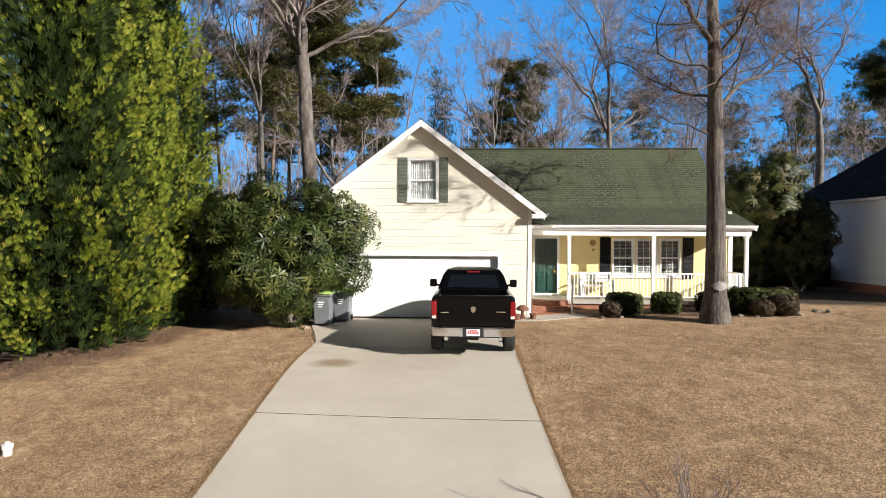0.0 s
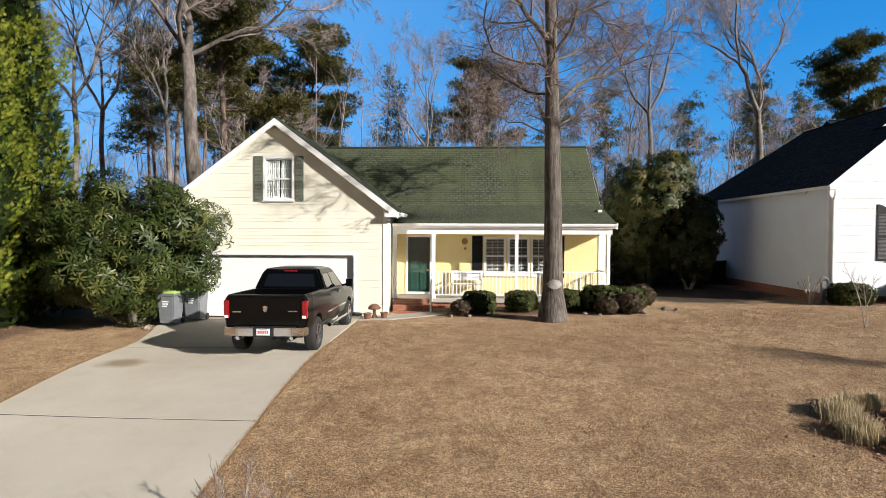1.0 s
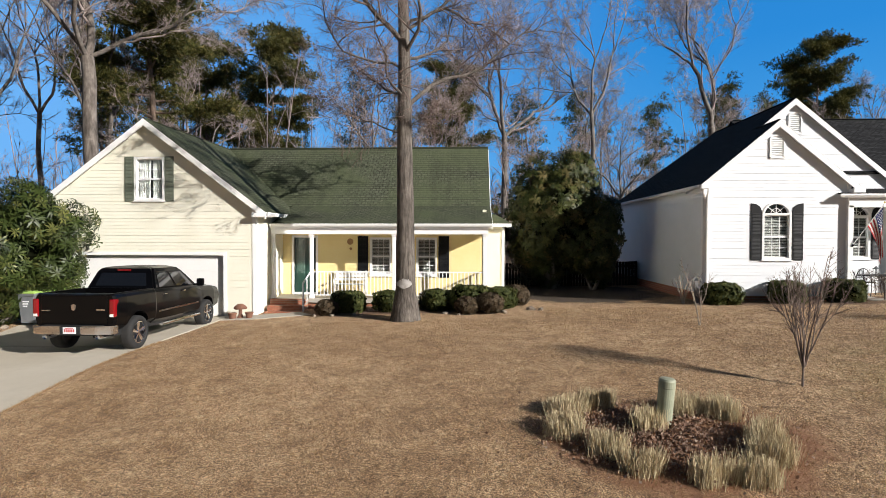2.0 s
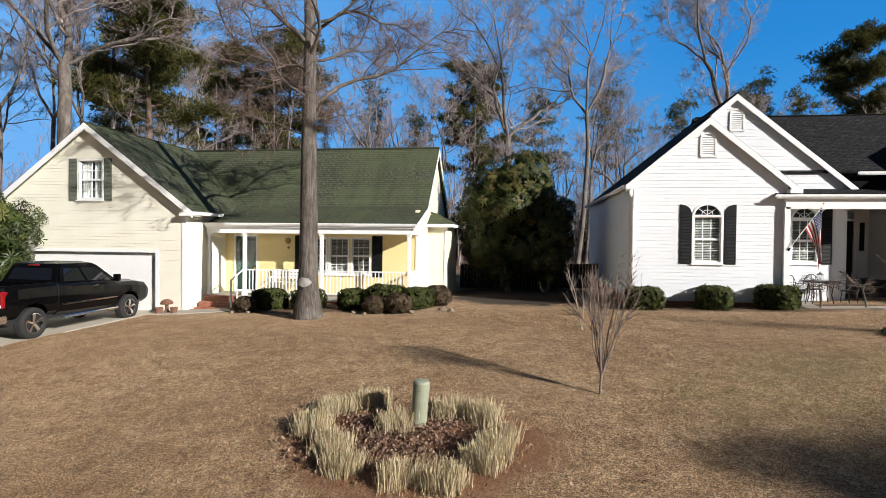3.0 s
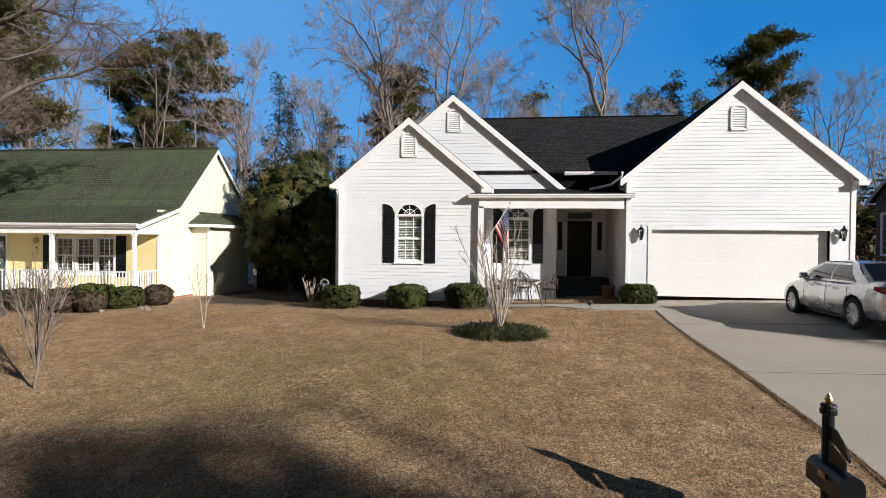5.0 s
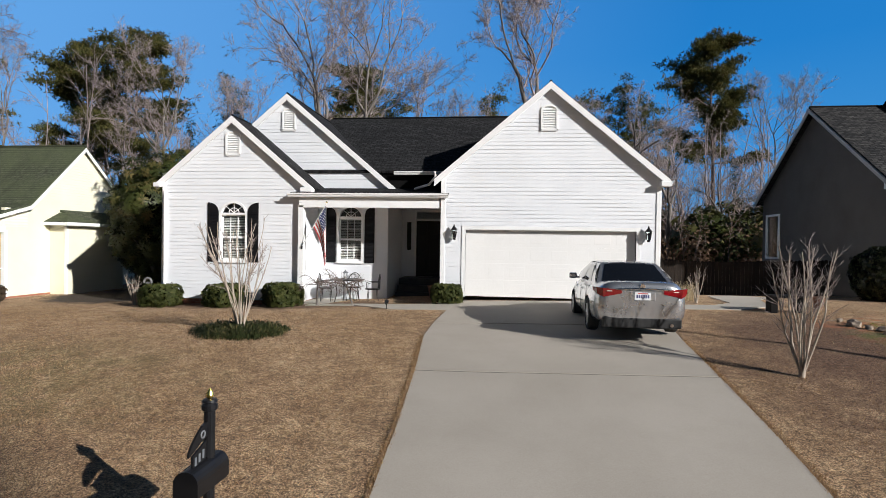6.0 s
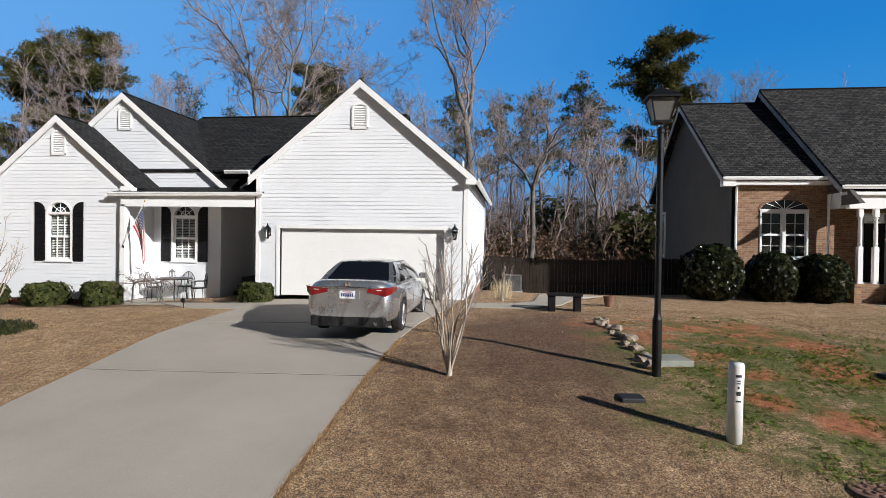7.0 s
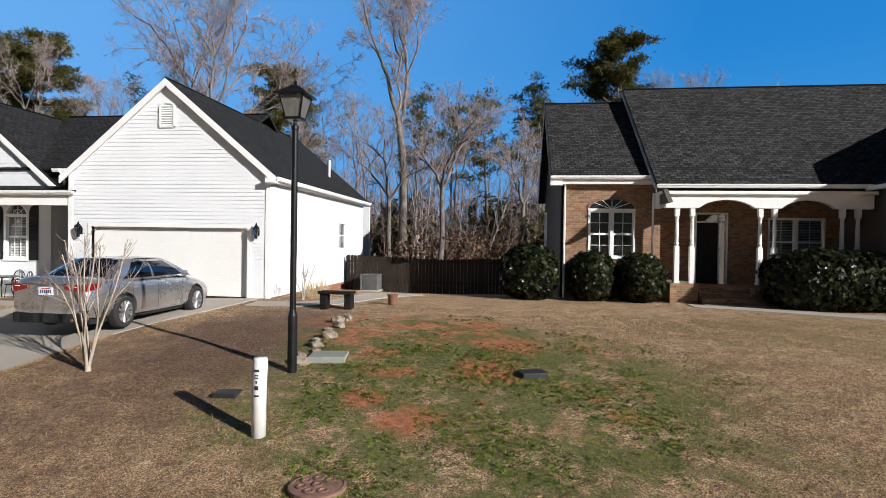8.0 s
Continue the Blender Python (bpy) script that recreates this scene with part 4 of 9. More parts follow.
# -- the white house with black shutters --
FB, FB2, FG = 19.46, 20.8, 19.3
white_house = thing("house", (26, 24, 0.5), "white vinyl-sided house with black shingle roof and shutters", "house")
SB = 0.84


def out_b1(z):
    half = 2.38 if z < 6.40 - SB * 2.38 else max(0.02, (6.40 - z) / SB)
    return 20.67 - half, 20.67 + half


def out_b2(z):
    if z < 7.45 - SB * 3.5:
        return 22.9, 25.5
    half = max(0.02, (7.45 - z) / SB)
    return 21.94 - half, 21.94 + half


def out_g(z):
    half = 3.2 if z < 7.25 - SB * 3.2 else max(0.02, (7.25 - z) / SB)
    return 30.72 - half, 30.72 + half


wall("wall_front", white_house, WHITE_SIDING, (1, 0, 0), (0, -1, 0), (0, FB, 0), out_b1, 0.55, 6.36, [(20.26, 21.12, 1.8, 3.66)], kinks=(6.40 - SB * 2.38,))
wall("wall_gable", white_house, WHITE_SIDING, (1, 0, 0), (0, -1, 0), (0, FB2, 0), out_b2, 0.45, 7.4, [(23.78, 24.62, 1.8, 3.64)], kinks=(7.45 - SB * 3.5,))
wall("wall_garage", white_house, WHITE_SIDING, (1, 0, 0), (0, -1, 0), (0, FG, 0), out_g, 0.85, 7.2, [(28.24, 33.28, 0.85, 2.9)], kinks=(7.25 - SB * 3.2,))
wall("wall_entry", white_house, WHITE_SIDING, (1, 0, 0), (0, -1, 0), (0, 23.2, 0), lambda z: (25.4, 27.5), 0.45, 4.8, [(26.05, 27.0, 1.2, 3.65)])
wall("wall_side", white_house, WHITE_SIDING, (0, 1, 0), (-1, 0, 0), (18.29, 0, 0), lambda z: (FB + 0.15, 30.9), 0.6, 4.35)
wall("wall_side", white_house, WHITE_SIDING, (0, 1, 0), (1, 0, 0), (33.92, 0, 0), lambda z: (FG + 0.15, 29.5), 0.85, 4.55, [(25.75, 26.65, 2.3, 3.3)])
wall("wall_side", white_house, WHITE_SIDING, (0, 1, 0), (-1, 0, 0), (27.52, 0, 0), lambda z: (FG + 0.15, 23.3), 0.6, 4.6)
wall("wall_side", white_house, WHITE_SIDING, (0, 1, 0), (1, 0, 0), (23.05, 0, 0), lambda z: (FB + 0.15, FB2), 0.55, 4.38)
wall("wall_side", white_house, WHITE_SIDING, (0, 1, 0), (1, 0, 0), (25.5, 0, 0), lambda z: (FB2 + 0.15, 23.3), 0.45, 4.2)
wall("wall_back", white_house, WHITE_SIDING, (1, 0, 0), (0, 1, 0), (0, 30.9, 0), lambda z: (18.29, 33.9), 0.6, 4.3, laps=False)
bm = B()
box(bm, 18.26, 23.04, 19.5, 20.8, 0.1, 0.56)
box(bm, 18.26, 18.4, 20.8, 30.9, 0.1, 0.61)
part("foundation", bm, BRICK_RED, white_house)
bm = B()
box(bm, 33.85, 33.95, 19.35, 29.5, 0.1, 0.86)
part("foundation", bm, BRICK_RED, white_house)
for x, y, z0, z1 in ((18.30, FB, 0.55, 4.35), (23.03, FB, 0.55, 4.35), (27.54, FG, 0.8, 4.55), (33.90, FG, 0.85, 4.5)):
    bm = B()
    box(bm, x - 0.07, x + 0.07, y - 0.03, y + 0.1, z0, z1, 0.006)
    part("corner_post", bm, WHITE, white_house)
gable_roof_y(white_house, 20.67, 6.47, SB, 2.56, 2.75, 19.31, 20.9, ROOF_BLACK, 0.17)
gable_roof_y(white_house, 21.94, 7.52, SB, 3.82, 3.82, 20.67, 27.4, ROOF_BLACK, 0.17, 31.1, 31.1)
roof("roof", white_house, [(21.94, 27.4, 7.52), (18.12, 31.1, 4.31), (25.76, 31.1, 4.31)], (1, 0, 0), ROOF_BLACK)
gable_roof_y(white_house, 30.72, 7.34, SB, 3.45, 3.45, 19.15, 29.7, ROOF_BLACK, 0.17)
roof("roof", white_house, [(21.9, 25.6, 7.72), (31.0, 25.6, 7.72), (31.0, 20.7, 4.86), (21.9, 20.7, 4.86)], (1, 0, 0), ROOF_BLACK)
roof("roof", white_house, [(21.9, 25.6, 7.72), (31.0, 25.6, 7.72), (31.0, 31.0, 4.3), (21.9, 31.0, 4.3)], (1, 0, 0), ROOF_BLACK)
bm = B()
tube(bm, [(22.0, 25.6, 7.725), (30.9, 25.6, 7.725)], 0.05, 6)
part("ridge_cap", bm, ROOF_BLACK, white_house)
# wall under the eave; its shade is put in as black shingle colour
bm = B()
box(bm, 25.3, 27.5, 20.82, 20.9, 4.2, 4.8)
part("wall_upper", bm, ROOF_BLACK, white_house)
gutter("gutter", white_house, (25.72, 20.66, 4.84), (27.45, 20.66, 4.84), (0, -1, 0), 0.11)
roof("roof", white_house, [(22.68, 19.24, 4.0), (27.72, 19.24, 4.0), (27.72, 20.85, 4.3), (22.68, 20.85, 4.3)], (1, 0, 0), ROOF_BLACK, 0.05)
gutter("gutter", white_house, (22.62, 19.24, 3.98), (27.7, 19.24, 3.98), (0, -1, 0), 0.12)
bm = B()
box(bm, 22.95, 27.42, 19.3, 19.46, 3.54, 3.94)
part("porch_beam", bm, WHITE, white_house)
bm = B()
box(bm, 22.9, 27.45, 19.46, 23.2, 3.75, 3.8)
part("porch_ceiling", bm, WHITE, white_house)
bm = B()
box(bm, 22.93, 23.1, 19.3, 19.42, 0.5, 3.6)
part("porch_post", bm, WHITE, white_house)
bm = B()
box(bm, 22.98, 27.5, 19.3, 23.3, 0.2, 0.52, 0.01)
part("porch_floor", bm, CONCRETE, white_house)
window(white_house, 20.28, 21.1, 1.84, 3.28, FB, 3, 2, "blind", 0.38)
for x0, x1, inn in ((19.83, 20.19, 1), (21.19, 21.55, -1)):
    shutter(white_house, x0, x1, 1.76, 3.4, FB, SHUTTER_BLACK, 0.28, inn)
window(white_house, 23.81, 24.59, 1.84, 3.26, FB2, 3, 2, "blind", 0.38)
for x0, x1, inn in ((23.36, 23.70, 1), (24.70, 25.04, -1)):
    shutter(white_house, x0, x1, 1.76, 3.4, FB2, SHUTTER_BLACK, 0.26, inn)
garage_door(white_house, 28.24, 33.28, 0.85, 2.9, FG)
gable_vent(white_house, 20.66, 5.19, 0.5, 0.8, FB)
gable_vent(white_house, 21.98, 6.25, 0.48, 0.78, FB2)
gable_vent(white_house, 30.70, 5.88, 0.5, 0.78, FG)
# steps coloured near-black: the deep shade of the entry is in the paint
bm = B()
box(bm, 25.66, 27.45, 22.0, 23.2, 0.52, 1.2, 0.01)
box(bm, 25.66, 27.45, 21.7, 22.0, 0.52, 0.97, 0.01)
box(bm, 25.66, 27.45, 21.4, 21.7, 0.52, 0.75, 0.01)
part("entry_steps", bm, surface("shade_dark_step", (0.025, 0.023, 0.022), (0.05, 0.046, 0.042), 4, 50, 0.85, 0.2), white_house)
bm = B()
box(bm, 26.0, 26.07, 23.150, 23.270, 1.2, 3.7)
box(bm, 26.98, 27.05, 23.150, 23.270, 1.2, 3.7)
box(bm, 26.07, 26.98, 23.150, 23.270, 3.3, 3.37)
box(bm, 26.07, 26.98, 23.150, 23.270, 3.63, 3.7)
front_door = part("front_door", bm, WHITE, white_house)
bm = B()
box(bm, 26.07, 26.98, 23.230, 23.280, 1.2, 3.3)
part("door_leaf", bm, DARK_DOOR, front_door, "dark panelled entry door")
for a, b in ((1.32, 1.95), (2.05, 2.7), (2.8, 3.2)):
    for u in (26.16, 26.58):
        bm = B()
        box(bm, u, u + 0.32, 23.210, 23.240, a, b, 0.01)
        part("door_panel", bm, DARK_DOOR, front_door)
bm = B()
box(bm, 26.07, 26.98, 23.240, 23.245, 3.37, 3.63)
part("pane", bm, GLASS, front_door)
for u in (25.72, 27.18):
    bm = B()
    box(bm, u, u + 0.16, 23.15, 23.19, 2.2, 3.25, 0.012)
    part("wall_panel", bm, SHUTTER_BLACK, white_house, "narrow dark panel beside the entry door")
# small side window with two sashes on the garage's flank
bm = B()
for a, b in ((25.72, 25.78), (26.62, 26.68)):
    box(bm, 33.88, 33.97, a, b, 2.24, 3.36)
box(bm, 33.88, 33.97, 25.78, 26.62, 3.3, 3.36)
box(bm, 33.88, 33.97, 25.78, 26.62, 2.24, 2.3)
box(bm, 33.9, 33.95, 25.78, 26.62, 2.78, 2.83)
side_window = part("window", bm, WHITE, white_house)
bm = B()
box(bm, 33.9, 33.905, 25.78, 26.62, 2.3, 3.3)
part("pane", bm, GLASS, side_window)
# dark board painted as the unlit room
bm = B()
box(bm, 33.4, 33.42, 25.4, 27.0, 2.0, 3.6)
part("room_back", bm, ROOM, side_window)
gutter("gutter", white_house, (34.17, 19.1, 4.40), (34.17, 29.7, 4.40), (1, 0, 0), 0.11)
gutter("gutter", white_house, (18.12, 19.3, 4.30), (18.12, 31.1, 4.30), (-1, 0, 0), 0.1)
eave_return(white_house, 33.9, 34.2, 19.04, 19.3, 4.22, 0.14)
eave_return(white_house, 18.08, 18.3, 19.18, 19.46, 4.16, 0.14)
eave_return(white_house, 23.02, 23.4, 19.18, 19.46, 4.02, 0.14)
bm = B()
tube(bm, [(33.1, 27.0, 5.0), (33.1, 27.0, 6.05)], 0.05, 8)
part("vent_pipe", bm, WHITE, white_house)
bm = B()
tube(bm, [(27.3, 19.05, 4.62), (27.3, 19.2, 4.5), (27.05, 19.6, 4.3), (26.5, 20.2, 4.22)], 0.04, 6)
part("downspout", bm, WHITE, white_house)
downspout(white_house, 18.36, 19.44, 4.2, 0.5)


def wall_lantern(parent, x, y, z):
    bm = B()
    box(bm, x - 0.05, x + 0.05, y - 0.03, y, z - 0.12, z + 0.08, 0.006)
    tube(bm, [(x, y - 0.02, z - 0.02), (x, y - 0.1, z + 0.02), (x, y - 0.13, z - 0.06)], 0.012, 6)
    lathe(bm, [(0.03, -0.2), (0.055, -0.18), (0.04, -0.16), (0.045, -0.14)], (x, y - 0.13, z), 8)
    lathe(bm, [(0.11, 0.1), (0.08, 0.14), (0.03, 0.2), (0.012, 0.27)], (x, y - 0.13, z), 8)
    for k in range(6):
        a = k * math.pi / 3
        tube(bm, [(x + 0.05 * math.cos(a), y - 0.13 + 0.05 * math.sin(a), z - 0.15), (x + 0.09 * math.cos(a), y - 0.13 + 0.09 * math.sin(a), z + 0.1)], 0.008, 4)
    ob = part("wall_lantern", bm, BLACK_METAL, parent)
    bm = B()
    lathe(bm, [(0.045, -0.14), (0.08, 0.1)], (x, y - 0.13, z), 6)
    part("lantern_glass", bm, GLASS, ob)


wall_lantern(white_house, 27.9, FG, 2.78)
wall_lantern(white_house, 33.6, FG, 2.80)

# -- the brick house with the charcoal roof --
FC = 23.0
brick_house = thing("house", (47, 26, 0.7), "tan brick house with charcoal shingle roof and white porch", "house")
wall("wall_brick", brick_house, BRICK_TAN, (1, 0, 0), (0, -1, 0), (0, FC, 0), lambda z: (42.62, 45.7), 0.5, 4.75, [(43.52, 45.0, 2.15, 3.75)], laps=False)


def out_c(z):
    if z < 4.85:
        return 23.0, 33.0
    return 28.0 - (8.5 - z) / 0.72, 28.0 + (8.5 - z) / 0.72


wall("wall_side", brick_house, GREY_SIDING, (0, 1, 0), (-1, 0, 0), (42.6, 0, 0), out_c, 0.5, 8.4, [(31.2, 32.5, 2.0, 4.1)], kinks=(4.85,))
roof("roof", brick_house, [(42.25, 28.0, 8.55), (46.5, 28.0, 8.55), (46.5, 22.75, 4.85), (42.25, 22.75, 4.85)], (1, 0, 0), ROOF_GREY)
roof("roof", brick_house, [(42.25, 28.0, 8.55), (46.5, 28.0, 8.55), (46.5, 33.3, 4.75), (42.25, 33.3, 4.75)], (1, 0, 0), ROOF_GREY)
roof("roof", brick_house, [(45.45, 28.0, 9.1), (60.0, 28.0, 9.1), (60.0, 21.9, 4.5), (45.45, 21.9, 4.5)], (1, 0, 0), ROOF_GREY)
roof("roof", brick_house, [(45.45, 28.0, 9.1), (60.0, 28.0, 9.1), (60.0, 34.1, 4.5), (45.45, 34.1, 4.5)], (1, 0, 0), ROOF_GREY)
bm = B()
tube(bm, [(42.25, 28.0, 8.555), (45.6, 28.0, 8.555)], 0.05, 6)
tube(bm, [(45.45, 28.0, 9.105), (60.0, 28.0, 9.105)], 0.05, 6)
part("ridge_cap", bm, ROOF_GREY, brick_house)
TAUPE_TRIM = surface("taupe_trim", (0.36, 0.35, 0.33), (0.42, 0.41, 0.39))
for a, b, d in (((42.25, 28.0, 8.48), (42.25, 22.75, 4.78), 0.18), ((42.25, 28.0, 8.48), (42.25, 33.3, 4.68), 0.18), ((45.45, 28.0, 9.03), (45.45, 21.9, 4.43), 0.2)):
    bm = B()
    board(bm, a, b, d, (-0.04, 0, 0))
    part("rake_board", bm, TAUPE_TRIM, brick_house)
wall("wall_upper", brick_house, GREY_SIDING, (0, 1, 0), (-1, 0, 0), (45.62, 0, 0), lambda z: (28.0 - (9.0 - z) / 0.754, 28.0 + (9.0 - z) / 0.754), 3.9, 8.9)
gutter("gutter", brick_house, (42.22, 22.72, 4.86), (45.62, 22.72, 4.86), (0, -1, 0), 0.12)
gutter("gutter", brick_house, (45.45, 21.87, 4.5), (51.9, 21.87, 4.5), (0, -1, 0), 0.12)
bm = B()
box(bm, 42.25, 45.6, 22.74, 23.0, 4.6, 4.72)
box(bm, 42.22, 42.62, 22.7, 23.0, 4.55, 4.76)
part("soffit", bm, WHITE, brick_house)
downspout(brick_house, 42.72, 22.98, 4.7, 0.6)
downspout(brick_house, 45.55, 22.85, 4.3, 0.6)
# arched double window
for a, b in ((43.56, 44.22), (44.32, 44.98)):
    window(brick_house, a, b, 2.2, 3.7, FC, 2, 2, "none", trim=0.05)
bm = B()
arc = [(44.27 + 0.74 * math.cos(t), 3.78 + 0.33 * math.sin(t)) for t in np.linspace(0, math.pi, 15)]
arc2 = [(44.27 + 0.82 * math.cos(t), 3.78 + 0.42 * math.sin(t)) for t in np.linspace(0, math.pi, 15)]
for i in range(14):
    prism(bm, [(arc[i][0], FC - 0.02, arc[i][1]), (arc[i + 1][0], FC - 0.02, arc[i + 1][1]), (arc2[i + 1][0], FC - 0.02, arc2[i + 1][1]), (arc2[i][0], FC - 0.02, arc2[i][1])], (0, 0.02, 0))
part("brick_arch", bm, BRICK_TAN, brick_house)
bm = B()
prism(bm, [(u, FC - 0.012, w) for u, w in arc], (0, 0.01, 0))
fan = part("fanlight", bm, surface("dark_fanlight_glass", (0.02, 0.022, 0.025), (0.03, 0.033, 0.036), 4, 50, 0.12, 0.0), brick_house)
bm = B()
for t in (40, 65, 90, 115, 140):
    tube(bm, [(44.27, FC - 0.02, 3.78), (44.27 + 0.74 * math.cos(radians(t)), FC - 0.02, 3.78 + 0.33 * math.sin(radians(t)))], 0.012, 4)
box(bm, 43.5, 45.04, FC - 0.03, FC, 3.74, 3.8)
part("muntin", bm, WHITE, fan)
# porch
bm = B()
arch_pts = []
spans = ((46.75, 48.4), (49.15, 50.7))
low, high = 3.78, 4.12
x = 45.75
pts = [(45.75, low)]
for a, b in spans:
    pts.append((a - 0.1, low))
    for t in np.linspace(0, 1, 11):
        pts.append((a + (b - a) * t, low + (high - low - 0.08) * math.sin(math.pi * t) ** 0.7))
    pts.append((b + 0.1, low))
pts.append((51.75, low))
pts += [(51.75, 4.2), (45.75, 4.2)]
prism(bm, [(a, 22.02, za) for a, za in pts], (0, 0.2, 0))
part("porch_beam", bm, WHITE, brick_house)
bm = B()
box(bm, 45.6, 51.8, 21.9, 24.2, 4.2, 4.3)
box(bm, 45.6, 45.78, 22.22, 23.3, 3.8, 4.2)
part("porch_ceiling", bm, WHITE, brick_house)


def porch_column(parent, x, y, z0, z1):
    bm = B()
    box(bm, x - 0.09, x + 0.09, y - 0.09, y + 0.09, z0, z0 + 0.06, 0.004)
    box(bm, x - 0.075, x + 0.075, y - 0.075, y + 0.075, z0 + 0.06, z0 + 1.15, 0.008)
    lathe(bm, [(0.075, 1.15), (0.05, 1.2), (0.07, 1.24), (0.055, 1.3), (0.06, 1.6), (0.048, z1 - z0 - 0.36), (0.07, z1 - z0 - 0.32), (0.05, z1 - z0 - 0.28)], (x, y, z0), 12)
    box(bm, x - 0.07, x + 0.07, y - 0.07, y + 0.07, z1 - 0.28, z1, 0.006)
    part("porch_column", bm, WHITE, parent)


for x in (46.12, 46.58, 48.58, 49.0, 50.92, 51.36):
    porch_column(brick_house, x, 22.12, 1.42, 3.8)
bm = B()
box(bm, 45.9, 46.75, 21.95, 24.0, 0.5, 1.42, 0.01)
box(bm, 48.4, 51.8, 21.95, 24.0, 0.5, 1.3, 0.01)
box(bm, 46.75, 48.4, 22.3, 24.0, 0.5, 1.3, 0.01)
for k in range(3):
    box(bm, 46.8, 48.35, 21.35 + 0.32 * k, 22.32, 0.5, 0.82 + 0.17 * k, 0.008)
part("porch_base", bm, BRICK_TAN, brick_house)
wall("wall_porch", brick_house, BRICK_TAN, (1, 0, 0), (0, -1, 0), (0, 24.0, 0), lambda z: (45.7, 52.0), 1.2, 4.25, [(47.2, 48.3, 1.2, 3.75), (49.6, 51.4, 1.95, 3.6)], laps=False)
wall("wall_side", brick_house, BRICK_TAN, (0, 1, 0), (-1, 0, 0), (45.7, 0, 0), lambda z: (23.0, 24.1), 0.5, 4.2, laps=False)
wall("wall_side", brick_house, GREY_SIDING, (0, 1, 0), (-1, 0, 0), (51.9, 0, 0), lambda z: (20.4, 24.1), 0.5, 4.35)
bm = B()
box(bm, 47.2, 47.28, 23.95, 24.1, 1.3, 3.75)
box(bm, 48.0, 48.05, 23.95, 24.1, 1.3, 3.75)
box(bm, 48.24, 48.3, 23.95, 24.1, 1.3, 3.75)
box(bm, 47.28, 48.24, 23.95, 24.1, 3.4, 3.46)
box(bm, 47.28, 48.24, 23.95, 24.1, 3.69, 3.75)
front_door = part("front_door", bm, WHITE, brick_house)
bm = B()
box(bm, 47.28, 48.0, 24.03, 24.08, 1.3, 3.4)
part("door_leaf", bm, DARK_DOOR, front_door, "near-black entry door with small lights")
for a, b in ((1.4, 2.0), (2.1, 2.7), (2.8, 3.3)):
    for u in (47.34, 47.68):
        bm = B()
        box(bm, u, u + 0.26, 24.01, 24.04, a, b, 0.008)
        part("door_panel", bm, DARK_DOOR, front_door)
for a, b in ((49.65, 50.45), (50.55, 51.35)):
    window(brick_house, a, b, 2.0, 3.55, 24.0, 2, 2, "blind", trim=0.05)
# projecting wing whose roof shades the porch
roof("roof", brick_house, [(55.3, 19.9, 7.5), (55.3, 25.5, 7.5), (51.55, 22.0, 4.45), (51.55, 19.9, 4.45)], (0, 1, 0), ROOF_GREY)
roof("roof", brick_house, [(55.3, 19.9, 7.5), (55.3, 25.5, 7.5), (59.05, 22.0, 4.45), (59.05, 19.9, 4.45)], (0, 1, 0), ROOF_GREY)
wall("wall_wing", brick_house, BRICK_TAN, (1, 0, 0), (0, -1, 0), (0, 20.3, 0), lambda z: (51.85, 58.75) if z < 4.6 else (55.3 - (7.4 - z) / 0.813, 55.3 + (7.4 - z) / 0.813), 0.5, 7.35, laps=False, kinks=(4.6,))
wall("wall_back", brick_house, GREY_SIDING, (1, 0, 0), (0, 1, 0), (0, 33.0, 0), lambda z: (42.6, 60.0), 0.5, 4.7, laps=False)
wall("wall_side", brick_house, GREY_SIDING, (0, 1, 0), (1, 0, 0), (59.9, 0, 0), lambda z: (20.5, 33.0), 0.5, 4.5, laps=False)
gutter("gutter", brick_house, (51.52, 19.9, 4.44), (51.52, 21.9, 4.44), (-1, 0, 0), 0.12)
bm = B()
for a, b in ((31.15, 31.25), (32.45, 32.55)):
    box(bm, 42.53, 42.62, a, b, 1.95, 4.15)
box(bm, 42.53, 42.62, 31.25, 32.45, 4.05, 4.15)
box(bm, 42.53, 42.62, 31.25, 32.45, 1.95, 2.05)
side_window = part("window", bm, WHITE, brick_house)
bm = B()
box(bm, 42.6, 42.606, 31.25, 32.45, 2.05, 4.05)
part("pane", bm, GLASS, side_window)
# board behind the pane, its near-black colour standing for room shade
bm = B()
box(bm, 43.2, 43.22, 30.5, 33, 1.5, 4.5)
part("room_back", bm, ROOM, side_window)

# ---- trees and shrubs ----


def fast_mesh(name, V, F, material, smooth=False):
    """A mesh from arrays of places and of equal faces."""
    V, F = np.asarray(V, np.float32), np.asarray(F, np.int32)
    me = bpy.data.meshes.new(name)
    me.vertices.add(len(V))
    me.vertices.foreach_set("co", V.ravel())
    k = F.shape[1]
    me.loops.add(F.size)
    me.loops.foreach_set("vertex_index", F.ravel())
    me.polygons.add(len(F))
    me.polygons.foreach_set("loop_start", np.arange(0, F.size, k, dtype=np.int32))
    if smooth:
        me.polygons.foreach_set("use_smooth", np.ones(len(F), bool))
    me.materials.append(material)
    me.update()
    me.validate()
    return me


